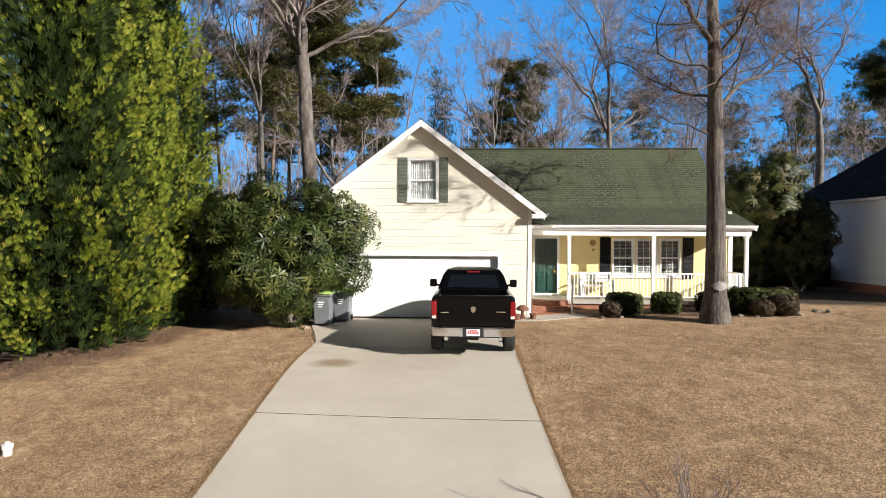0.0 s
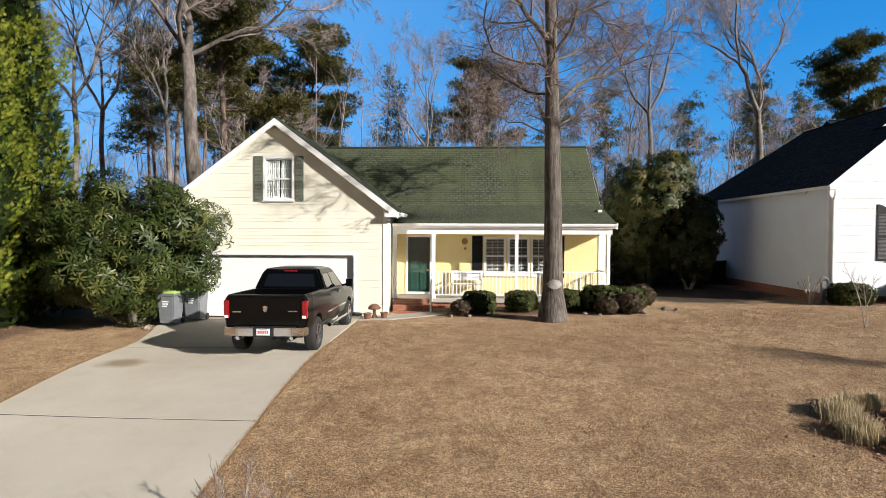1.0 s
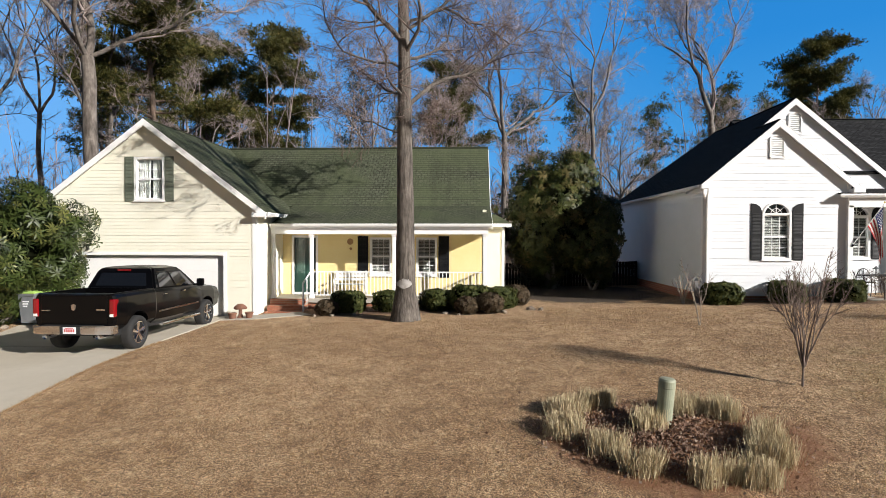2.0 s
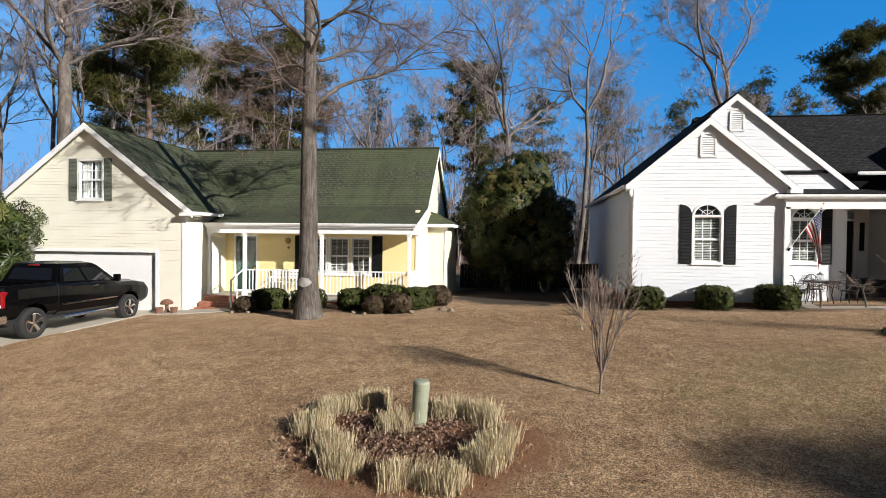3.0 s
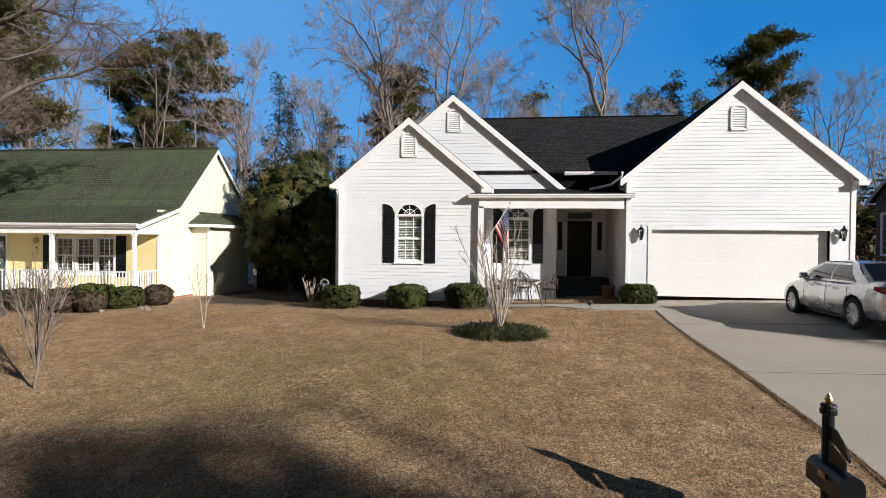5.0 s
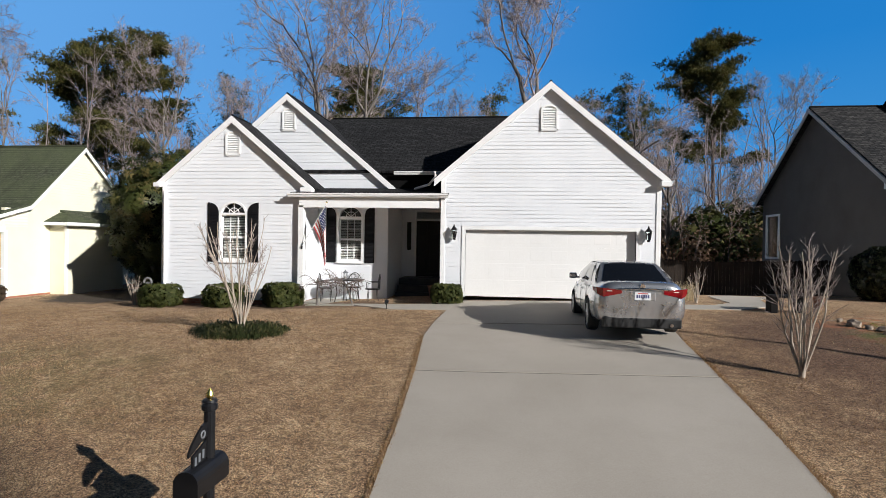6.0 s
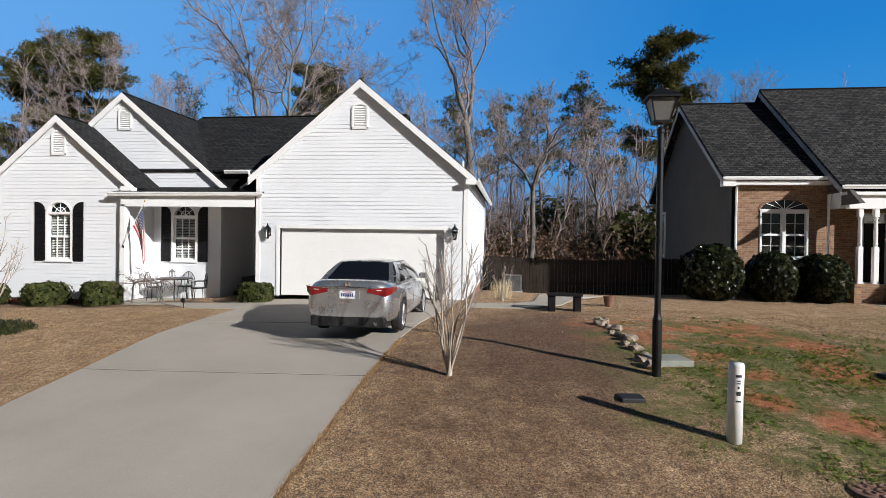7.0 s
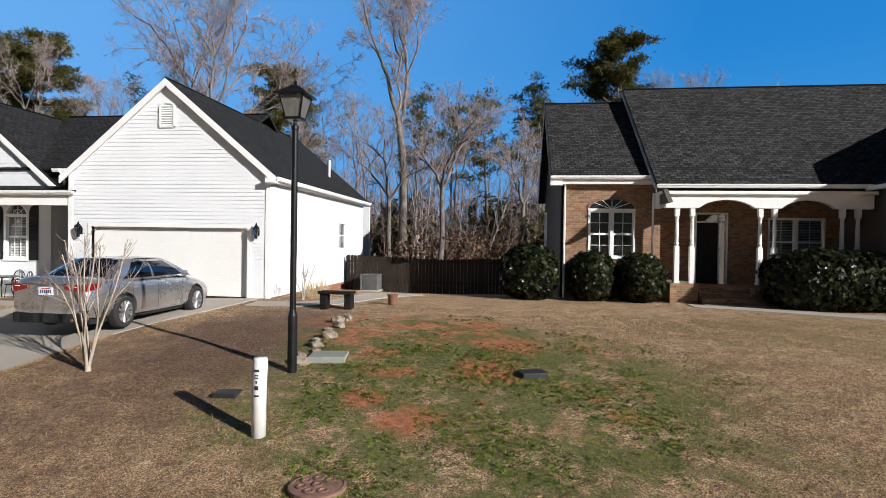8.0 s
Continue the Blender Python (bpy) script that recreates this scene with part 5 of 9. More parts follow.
class Limbs:
    """Collects tapering tubes of quads, and fine twigs as three-sided spikes."""

    def __init__(self):
        self.v, self.f, self.n, self.t = [], [], 0, []

    def add(self, pts, radii, sides):
        self.add_many(np.asarray(pts, float)[None], np.asarray(radii, float)[None], sides)

    def frames(self, d):
        d = d / (np.linalg.norm(d, axis=-1, keepdims=True) + 1e-9)
        first = d[:, :1] if d.ndim == 3 else d
        ref = np.where(abs(first[..., 2:]) < 0.8, np.array([0.2, 0.1, 1.0]), np.array([1.0, 0.15, 0.0]))
        u = np.cross(d, np.broadcast_to(ref, d.shape))
        u /= np.linalg.norm(u, axis=-1, keepdims=True) + 1e-9
        return u, np.cross(d, u)

    def add_many(self, pts, radii, sides):
        """Tubes along many lines at once: pts (n, m, 3), radii (n, m)."""
        n, m = pts.shape[:2]
        u, w = self.frames(np.gradient(pts, axis=1))
        a = 2 * np.pi * np.arange(sides) / sides
        ring = pts[:, :, None, :] + radii[:, :, None, None] * (np.cos(a)[:, None] * u[:, :, None, :] + np.sin(a)[:, None] * w[:, :, None, :])
        self.v.append(ring.reshape(-1, 3))
        i = np.arange(m - 1)[:, None] * sides
        k = np.arange(sides)[None, :]
        k2 = (k + 1) % sides
        one = np.stack([i + k, i + k2, i + sides + k2, i + sides + k], -1).reshape(-1, 4)
        self.f.append((one[None] + (np.arange(n) * m * sides)[:, None, None]).reshape(-1, 4) + self.n)
        self.n += n * m * sides

    def spikes(self, p, q, r):
        """Thin twigs from p to q (n, 3) that end in a point."""
        n = len(p)
        u, w = self.frames(q - p)
        a = 2 * np.pi * np.arange(3) / 3
        ring = p[:, None] + r[:, None, None] * (np.cos(a)[:, None] * u[:, None] + np.sin(a)[:, None] * w[:, None])
        self.v.append(np.concatenate([ring, q[:, None]], 1).reshape(-1, 3))
        one = np.array([(0, 1, 3), (1, 2, 3), (2, 0, 3)])
        self.t.append((one[None] + (np.arange(n) * 4)[:, None, None]).reshape(-1, 3) + self.n)
        self.n += n * 4

    def mesh(self, name, material, smooth=True):
        V = np.concatenate(self.v).astype(np.float32)
        quads = np.concatenate(self.f) if self.f else np.zeros((0, 4), int)
        tris = np.concatenate(self.t) if self.t else np.zeros((0, 3), int)
        me = bpy.data.meshes.new(name)
        me.vertices.add(len(V))
        me.vertices.foreach_set("co", V.ravel())
        me.loops.add(quads.size + tris.size)
        me.loops.foreach_set("vertex_index", np.concatenate([quads.ravel(), tris.ravel()]).astype(np.int32))
        me.polygons.add(len(quads) + len(tris))
        me.polygons.foreach_set("loop_start", np.concatenate([np.arange(len(quads)) * 4, quads.size + np.arange(len(tris)) * 3]).astype(np.int32))
        if smooth:
            me.polygons.foreach_set("use_smooth", np.ones(len(quads) + len(tris), bool))
        me.materials.append(material)
        me.update()
        me.validate()
        return me


def grow(rng, p, d, length, r0, r1, n, wander, lift):
    """A wandering line from p along d."""
    pts, d = [np.array(p, float)], np.array(d, float)
    for _ in range(n):
        d = d + rng.normal(0, wander, 3) + np.array([0, 0, lift])
        d /= np.linalg.norm(d)
        pts.append(pts[-1] + d * length / n)
    return np.array(pts), np.linspace(r0, r1, n + 1), d


def side_way(rng, d, spread, turn=None):
    d = d / np.linalg.norm(d)
    ref = np.array([0, 0, 1.0]) if abs(d[2]) < 0.9 else np.array([1.0, 0, 0])
    u = np.cross(d, ref)
    u /= np.linalg.norm(u)
    w = np.cross(d, u)
    a = rng.uniform(0, 2 * np.pi) if turn is None else turn
    return d * math.cos(spread) + (u * math.cos(a) + w * math.sin(a)) * math.sin(spread)


def grow_many(rng, p, d, length, n, wander, lift):
    """Many wandering lines at once: (k, n + 1, 3)."""
    pts = [p]
    for _ in range(n):
        d = d + rng.normal(0, wander, d.shape) + np.array([0, 0, lift])
        d = d / np.linalg.norm(d, axis=1, keepdims=True)
        pts.append(pts[-1] + d * (length / n)[:, None])
    return np.stack(pts, 1)


def twig_fan(rng, L, lines, count, size, r, spread, lift, sides, deeper, cut=0.2, thin=0.004):
    """Side shoots along limbs (k, m, 3), each with finer shoots of its own; size and r are given limb by limb."""
    lines = np.asarray(lines, float)
    if lines.ndim == 2:
        lines, size, r = lines[None], np.array([size]), np.array([r])
    m = lines.shape[1]
    k = np.repeat(np.arange(len(lines)), count)
    f = rng.uniform(cut, 1.0, len(k))
    i = np.minimum(m - 2, (f * (m - 1)).astype(int))
    a, b = lines[k, i], lines[k, i + 1]
    p = a + (b - a) * (f * (m - 1) - i)[:, None]
    d = (b - a) / (np.linalg.norm(b - a, axis=1, keepdims=True) + 1e-9)
    t = rng.normal(size=d.shape)
    t -= d * (t * d).sum(1, keepdims=True)
    t /= np.linalg.norm(t, axis=1, keepdims=True) + 1e-9
    sp = rng.uniform(0.5, 1.0, len(k)) * spread
    d = d * np.cos(sp)[:, None] + t * np.sin(sp)[:, None]
    ln = size[k] * rng.uniform(0.55, 1.15, len(k)) * (1.15 - 0.6 * f)
    seg = 2 if deeper else 1
    q = grow_many(rng, p, d, ln, seg, 0.2, lift)
    rad = r[k] * (1.1 - 0.5 * f)
    if not deeper:
        L.spikes(q[:, 0], q[:, 1], rad)
        return
    L.add_many(q, rad[:, None] * np.linspace(1.0, 0.45, seg + 1)[None], sides)
    if deeper:
        cnt, s = deeper[0]
        twig_fan(rng, L, q, cnt, ln * s, np.maximum(thin, r[k] * 0.55), spread, lift, 3, deeper[1:], 0.15, thin)


def bare_tree(name, seed, height, radius, fork, limbs, bark, twig, label, spread=0.9, lean=(0, 0), detail=1.0, custom=(), wander=0.045, thin=0.009, leader=1.0, reach=0.42, limb_r=(0.36, 0.6), lift=0.015):
    """A leafless hardwood: flared trunk that ends in a leader, limbs of its own size class, branches, shoots and fine twigs; built at the origin."""
    rng = np.random.default_rng(seed)
    root = thing(name, (0, 0, 0), label, "tree")
    T, C = Limbs(), Limbs()
    n = 14
    top = height * 0.92 * leader
    pts, rr, _ = grow(rng, (0, 0, -0.3), (lean[0], lean[1], 1), top, radius, radius * 0.16, n, wander, 0.02)
    h = pts[:, 2] - pts[0, 2]
    rr = radius * (1 - 0.86 * (h / h[-1]) ** 1.15) * (1 + 0.75 * np.exp(-h / 0.45))
    fine = np.linspace(0, n, n * 3 + 1)
    pts = np.stack([np.interp(fine, np.arange(n + 1), pts[:, k]) for k in range(3)], 1)
    rr = np.interp(pts[:, 2] - pts[0, 2], h, rr)
    T.add(pts, rr, 14)
    ways = []
    for k in range(limbs):
        f = fork + (0.95 - fork) * ((k + rng.uniform(0, 0.7)) / limbs) ** 1.15
        ways.append((f / leader if f < leader else rng.uniform(0.75, 0.97), k * 2.4 + rng.uniform(-0.6, 0.6), spread * rng.uniform(0.45, 1.1) * (1.1 - 0.45 * f), height * reach * rng.uniform(0.75, 1.15) * (1.25 - 0.8 * f), None))
    for c in custom:
        ways.append(c)
    limb_lines, limb_len, limb_rad = [], [], []
    for f, turn, sp, ln, rad in ways:
        i = min(len(pts) - 1, int(f * (len(pts) - 1)))
        d = np.array([math.cos(turn) * math.sin(sp), math.sin(turn) * math.sin(sp), math.cos(sp)])
        r = rad or max(0.02, rr[i] * rng.uniform(*limb_r))
        q, qr, _ = grow(rng, pts[i] - d * rr[i] * 0.5, d, ln, r, r * 0.18, 9, 0.24, lift)
        T.add(q, qr, 7)
        limb_lines.append(q)
        limb_len.append(ln)
        limb_rad.append(r)
    lines, sizes, radii = [], [], []
    for q, ln, r in zip(limb_lines, limb_len, limb_rad):
        for j in range(int(9 * detail)):
            g = rng.uniform(0.15, 0.98)
            b = min(8, int(g * 9))
            p = q[b] + (q[b + 1] - q[b]) * (g * 9 - b)
            d2 = side_way(rng, q[b + 1] - q[b], rng.uniform(0.5, 1.05))
            ln2 = ln * rng.uniform(0.3, 0.55) * (1.25 - 0.7 * g)
            s, sr, _ = grow(rng, p, d2, ln2, r * (0.46 - 0.26 * g), r * 0.07, 5, 0.28, 0.02)
            C.add(s, sr, 4)
            lines.append(s)
            sizes.append(ln2 * 0.48)
            radii.append(max(thin * 1.4, r * 0.10))
        twig_fan(rng, C, q, int(7 * detail), ln * 0.2, max(thin * 1.4, r * 0.1), 1.1, 0.02, 3, ((5, 0.55),), 0.3, thin)
    twig_fan(rng, C, lines, int(6 * detail), np.array(sizes), np.array(radii), 1.1, 0.02, 3, ((int(5.6 * detail + 1), 0.68),), 0.12, thin)
    trunk = new("trunk", T.mesh("trunk", bark))
    trunk.parent = root
    crown = new("crown", C.mesh("crown", twig))
    crown.parent = root
    crown["label"] = "bare branches and fine twigs"
    return root


def rot_stack(rng, ways, spin=True):
    """Rotation matrices that turn +z to each way, with a random spin."""
    z = ways / (np.linalg.norm(ways, axis=1)[:, None] + 1e-9)
    t = rng.normal(size=z.shape)
    x = np.cross(t, z)
    x /= np.linalg.norm(x, axis=1)[:, None] + 1e-9
    y = np.cross(z, x)
    return np.stack([x, y, z], -1)


def scatter(rng, tv, tf, places, ways, sizes):
    """Copies of a small template joined into arrays."""
    R = rot_stack(rng, ways)
    V = np.einsum("nij,kj->nki", R, tv) * np.asarray(sizes)[:, None, None] + places[:, None, :]
    F = tf[None] + (np.arange(len(places)) * len(tv))[:, None, None]
    return V.reshape(-1, 3), F.reshape(-1, tf.shape[1])


def spray_template(rng, blades=7, width=0.14, droop=0.25):
    """A flat frond of narrow blades that share their foot."""
    v, f = [(0, 0, 0)], []
    for k in range(blades):
        a = (k / (blades - 1) - 0.5) * 1.05
        ln = 1 - 0.5 * abs(a) + rng.uniform(-0.12, 0.12)
        tip = np.array([math.sin(a) * ln, rng.uniform(-droop, droop), math.cos(a) * ln])
        side = np.array([math.cos(a), 0, -math.sin(a)]) * width / 2
        i = len(v)
        v += [tuple(tip * 0.5 + side), tuple(tip), tuple(tip * 0.5 - side)]
        f.append((0, i, i + 1, i + 2))
    return np.array(v), np.array(f)


def needle_template(rng, n=18, width=0.035):
    """A tuft of needles round a shoot."""
    v, f = [], []
    for k in range(n):
        d = rng.normal(size=3)
        d[2] = abs(d[2]) * 0.9 + 0.15
        d /= np.linalg.norm(d)
        s = np.cross(d, rng.normal(size=3))
        s = s / np.linalg.norm(s) * width
        i = len(v)
        v += [tuple(s), tuple(d), tuple(-s)]
        f.append((i, i + 1, i + 2))
    return np.array(v), np.array(f)


def rosette_template(rng, leaves=9, length=1.0, width=0.3, droop=0.45):
    """A whorl of long leaves, each folded along its middle."""
    v, f = [(0, 0, 0)], []
    for k in range(leaves):
        a = 2 * np.pi * k / leaves + rng.uniform(-0.25, 0.25)
        up = rng.uniform(0.15, 0.9)
        o = np.array([math.cos(a), math.sin(a), 0])
        s = np.array([-math.sin(a), math.cos(a), 0]) * width / 2
        ln = length * rng.uniform(0.75, 1.1)
        mid = o * ln * 0.55 + np.array([0, 0, up * 0.5 * ln])
        tip = o * ln + np.array([0, 0, up * 0.5 * ln - droop * ln * rng.uniform(0.4, 1)])
        i = len(v)
        v += [tuple(mid + s), tuple(tip), tuple(mid - s)]
        f += [(0, i, i + 1, i + 2)]
    return np.array(v), np.array(f)


def foliage(name, parent, V, F, material, label=""):
    ob = new(name, fast_mesh(name, V, F, material))
    ob.parent = parent
    if label:
        ob["label"] = label
    return ob


LEYLAND = leaf_material("cypress_frond", (0.065, 0.098, 0.010), (0.31, 0.36, 0.036), 0.7, 0.35, (0.50, 0.44, 0.07))
# inner shade of the cypress put into the colour: dark fronds, near-black core
LEYLAND_SHADE = leaf_material("cypress_frond_shade_dark", (0.008, 0.016, 0.003), (0.035, 0.06, 0.008), 0.8, 0.15)
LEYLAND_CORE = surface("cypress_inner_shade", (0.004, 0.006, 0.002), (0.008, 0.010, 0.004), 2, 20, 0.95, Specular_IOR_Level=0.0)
LOQUAT = leaf_material("leathery_leaf", (0.016, 0.027, 0.007), (0.075, 0.10, 0.025), 0.38, 0.15, (0.20, 0.20, 0.06))
MAGNOLIA = leaf_material("dark_magnolia_leaf", (0.020, 0.030, 0.008), (0.085, 0.095, 0.026), 0.45, 0.12, (0.17, 0.13, 0.05))
BOXWOOD = leaf_material("clipped_box_leaf", (0.022, 0.034, 0.008), (0.10, 0.11, 0.028), 0.65, 0.2, (0.13, 0.13, 0.04))
HOLLY = leaf_material("glossy_holly_leaf", (0.006, 0.009, 0.004), (0.028, 0.034, 0.012), 0.26, 0.05, (0.09, 0.09, 0.04))
RUSSET = leaf_material("russet_shrub_leaf", (0.05, 0.035, 0.02), (0.12, 0.085, 0.05), 0.6, 0.15)
NEEDLE = leaf_material("pine_needle", (0.035, 0.044, 0.012), (0.145, 0.14, 0.038), 0.6, 0.2, (0.28, 0.205, 0.07))
NEEDLE_BLUE = leaf_material("blue_green_needle", (0.022, 0.040, 0.024), (0.060, 0.085, 0.050), 0.55, 0.2)
STRAW = leaf_material("cut_straw_blade", (0.34, 0.25, 0.14), (0.76, 0.64, 0.42), 0.8, 0.1, (0.80, 0.72, 0.45))
LIRIOPE = leaf_material("strap_leaf", (0.022, 0.03, 0.01), (0.075, 0.088, 0.03), 0.5, 0.2, (0.30, 0.235, 0.1))
# near-black paint for the shade inside shrubs and leafy crowns
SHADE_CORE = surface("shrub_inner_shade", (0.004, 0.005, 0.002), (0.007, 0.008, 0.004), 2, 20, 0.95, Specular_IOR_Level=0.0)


def lump(rng, radius, scale, seed, rough=0.25, sub=3):
    """A knobbly closed form for a crown's dark inside."""
    bm = B()
    bmesh.ops.create_icosphere(bm, subdivisions=sub, radius=1.0)
    for v in bm.verts:
        k = 1 + rough * noise.noise(v.co * 2.2 + Vector((seed, seed * 0.7, 0)))
        v.co = Vector((v.co.x * radius[0], v.co.y * radius[1], v.co.z * radius[2])) * k * scale
    return bm


def cypress(seed, height, radius, label):
    """A Leyland cypress: upswept plumes of flat fronds round a dark inside, green to the ground."""
    rng = np.random.default_rng(seed)
    root = thing("cypress_tree", (0, 0, 0), label, "tree", "row of tall cypresses")
    L = Limbs()
    L.add(*grow(rng, (0, 0, -0.2), (0, 0, 1), height * 0.9, 0.2, 0.03, 8, 0.02, 0.05)[:2], 8)
    trunk = new("trunk", L.mesh("trunk", BARK_PINE))
    trunk.parent = root

    def prof(h):
        f = h / height
        return radius * max(0.0, 1 - f) ** 0.62 * (0.82 + 0.18 * min(1, f * 6))

    # solid near-black core: the shade between the plumes, given as colour
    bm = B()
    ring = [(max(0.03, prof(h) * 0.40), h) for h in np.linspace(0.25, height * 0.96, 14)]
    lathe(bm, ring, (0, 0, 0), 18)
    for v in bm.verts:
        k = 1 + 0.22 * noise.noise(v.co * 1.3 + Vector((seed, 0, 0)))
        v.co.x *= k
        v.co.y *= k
    part("dark_shade_core", bm, LEYLAND_CORE, root)
    tv, tf = spray_template(rng, 5, 0.10, 0.2)
    P, W, S = [], [], []
    for _ in range(int(32 * height)):
        h = height * (1 - rng.uniform(0.0, 1.0) ** 0.62) * 1.02 + 0.1
        a = rng.uniform(0, 2 * np.pi)
        r = prof(h) * rng.uniform(0.42, 0.95)
        base = np.array([r * math.cos(a), r * math.sin(a), h])
        way = np.array([math.cos(a) * 0.62, math.sin(a) * 0.62, 0.95]) + rng.normal(0, 0.12, 3)
        way /= np.linalg.norm(way)
        ln = rng.uniform(0.65, 1.35) * (0.6 + 0.4 * prof(h) / radius)
        n = 48
        f = rng.uniform(0, 1, n)
        off = rng.normal(0, 1, (n, 3)) * (0.15 * (1 - f) + 0.02)[:, None]
        P.append(base + way * (f * ln)[:, None] + off)
        W.append(way[None] * 0.9 + off * 1.3 + rng.normal(0, 0.14, (n, 3)))
        S.append(rng.uniform(0.10, 0.20, n))
    # looser fronds that close the gaps between the plumes, coloured dark as shade
    n = int(520 * height)
    h = height * (1 - rng.uniform(0, 1, n) ** 0.6) + 0.1
    a = rng.uniform(0, 2 * np.pi, n)
    r = np.array([prof(q) for q in np.minimum(h, height * 0.99)]) * rng.uniform(0.45, 0.8, n)
    P.append(np.stack([r * np.cos(a), r * np.sin(a), h], 1))
    W.append(np.stack([np.cos(a) * 0.8, np.sin(a) * 0.8, np.full(n, 0.8)], 1) + rng.normal(0, 0.3, (n, 3)))
    S.append(rng.uniform(0.25, 0.42, n))
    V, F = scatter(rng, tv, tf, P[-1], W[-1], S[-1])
    foliage("inner_fronds", root, V, F, LEYLAND_SHADE, "inner fronds coloured dark for shade")
    V, F = scatter(rng, tv, tf, np.concatenate(P[:-1]), np.concatenate(W[:-1]), np.concatenate(S[:-1]))
    foliage("crown", root, V, F, LEYLAND)
    return root


def leafy(name, seed, radii, count, leaf, material, label, category="tree", group="", lumps=26, lumpsize=0.42, trunk_h=0.0, stems=5, wid=0.3, leaves=9, core=0.72, droop=0.45, floor=-9.0):
    """A broadleaf evergreen: leaf whorls over an uneven mass of lumps, stems below; centred over the origin."""
    rng = np.random.default_rng(seed)
    root = thing(name, (0, 0, 0), label, category, group)
    c = np.array([0, 0, trunk_h + radii[2] * 0.95])
    R = np.array(radii)
    d = rng.normal(size=(lumps, 3))
    d /= np.linalg.norm(d, axis=1)[:, None]
    centres = c + d * R * rng.uniform(0.5, 0.86, (lumps, 1))
    L = Limbs()
    for k in range(stems):
        t = centres[rng.integers(lumps)]
        a = rng.uniform(0, 6.28)
        p0 = np.array([0.12 * math.cos(a), 0.12 * math.sin(a), -0.1])
        mid = p0 * 0.5 + t * 0.5 + rng.normal(0, 0.1, 3)
        L.add(np.array([p0, (p0 + mid) / 2 + rng.normal(0, 0.05, 3), mid, t]), np.array([1, 0.85, 0.6, 0.25]) * max(0.02, 0.055 * min(radii)), 6)
    st = new("stems", L.mesh("stems", BARK_GREY))
    st.parent = root
    # near-black lump that paints the shade behind the leaf whorls
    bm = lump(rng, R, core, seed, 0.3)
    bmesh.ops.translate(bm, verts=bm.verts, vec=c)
    part("dark_shade_core", bm, SHADE_CORE, root)
    per = count // lumps
    P, W = [], []
    for q in centres:
        e = rng.normal(size=(per, 3))
        e /= np.linalg.norm(e, axis=1)[:, None]
        rad = lumpsize * min(radii) * rng.uniform(0.75, 1.25)
        p = q + e * rad * rng.uniform(0.75, 1.1, (per, 1))
        P.append(p)
        W.append(e + (p - c) / R * 0.9 + np.array([0, 0, 0.25]))
    P, W = np.concatenate(P), np.concatenate(W)
    keep = (np.linalg.norm((P - c) / R, axis=1) > core * 0.92) & (P[:, 2] > floor)
    P, W = P[keep], W[keep]
    tv, tf = rosette_template(rng, leaves, 1.0, wid, droop)
    V, F = scatter(rng, tv, tf, P, W + rng.normal(0, 0.25, W.shape), rng.uniform(0.7, 1.25, len(P)) * leaf)
    foliage("crown", root, V, F, material)
    return root


def clipped(name, seed, size, count, leaf, material, label, group, boxy=3.0, category="shrub"):
    """A clipped shrub: small leaves over a rounded block."""
    rng = np.random.default_rng(seed)
    root = thing(name, (0, 0, 0), label, category, group)
    sx, sy, sz = size[0] / 2, size[1] / 2, size[2] / 2
    d = rng.normal(size=(count, 3))
    k = (np.abs(d) ** boxy).sum(1) ** (-1 / boxy)
    p = d * k[:, None]
    bumps = np.array([0.10 * noise.noise(Vector(q) * 2.1 + Vector((seed, 0, 0))) + 0.05 * noise.noise(Vector(q) * 6 + Vector((seed, 0, 0))) for q in p])
    p = p * (1 + bumps + rng.normal(0, 0.035, count))[:, None]
    P = p * np.array([sx, sy, sz]) + np.array([0, 0, sz])
    keep = P[:, 2] > 0.02
    P, W = P[keep], p[keep]
    tv, tf = rosette_template(rng, 6, 1.0, 0.5, 0.2)
    V, F = scatter(rng, tv, tf, P, W + rng.normal(0, 0.45, W.shape), rng.uniform(0.7, 1.3, len(P)) * leaf)
    # near-black block under the leaves, painted as inner shade
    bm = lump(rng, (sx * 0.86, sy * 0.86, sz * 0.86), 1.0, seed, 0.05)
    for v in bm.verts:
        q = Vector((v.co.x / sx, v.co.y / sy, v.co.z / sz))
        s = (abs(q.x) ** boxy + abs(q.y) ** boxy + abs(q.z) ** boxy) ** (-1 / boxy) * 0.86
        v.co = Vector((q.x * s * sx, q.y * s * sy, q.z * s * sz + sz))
    part("dark_shade_core", bm, SHADE_CORE, root)
    foliage("leaves", root, V, F, material)
    return root


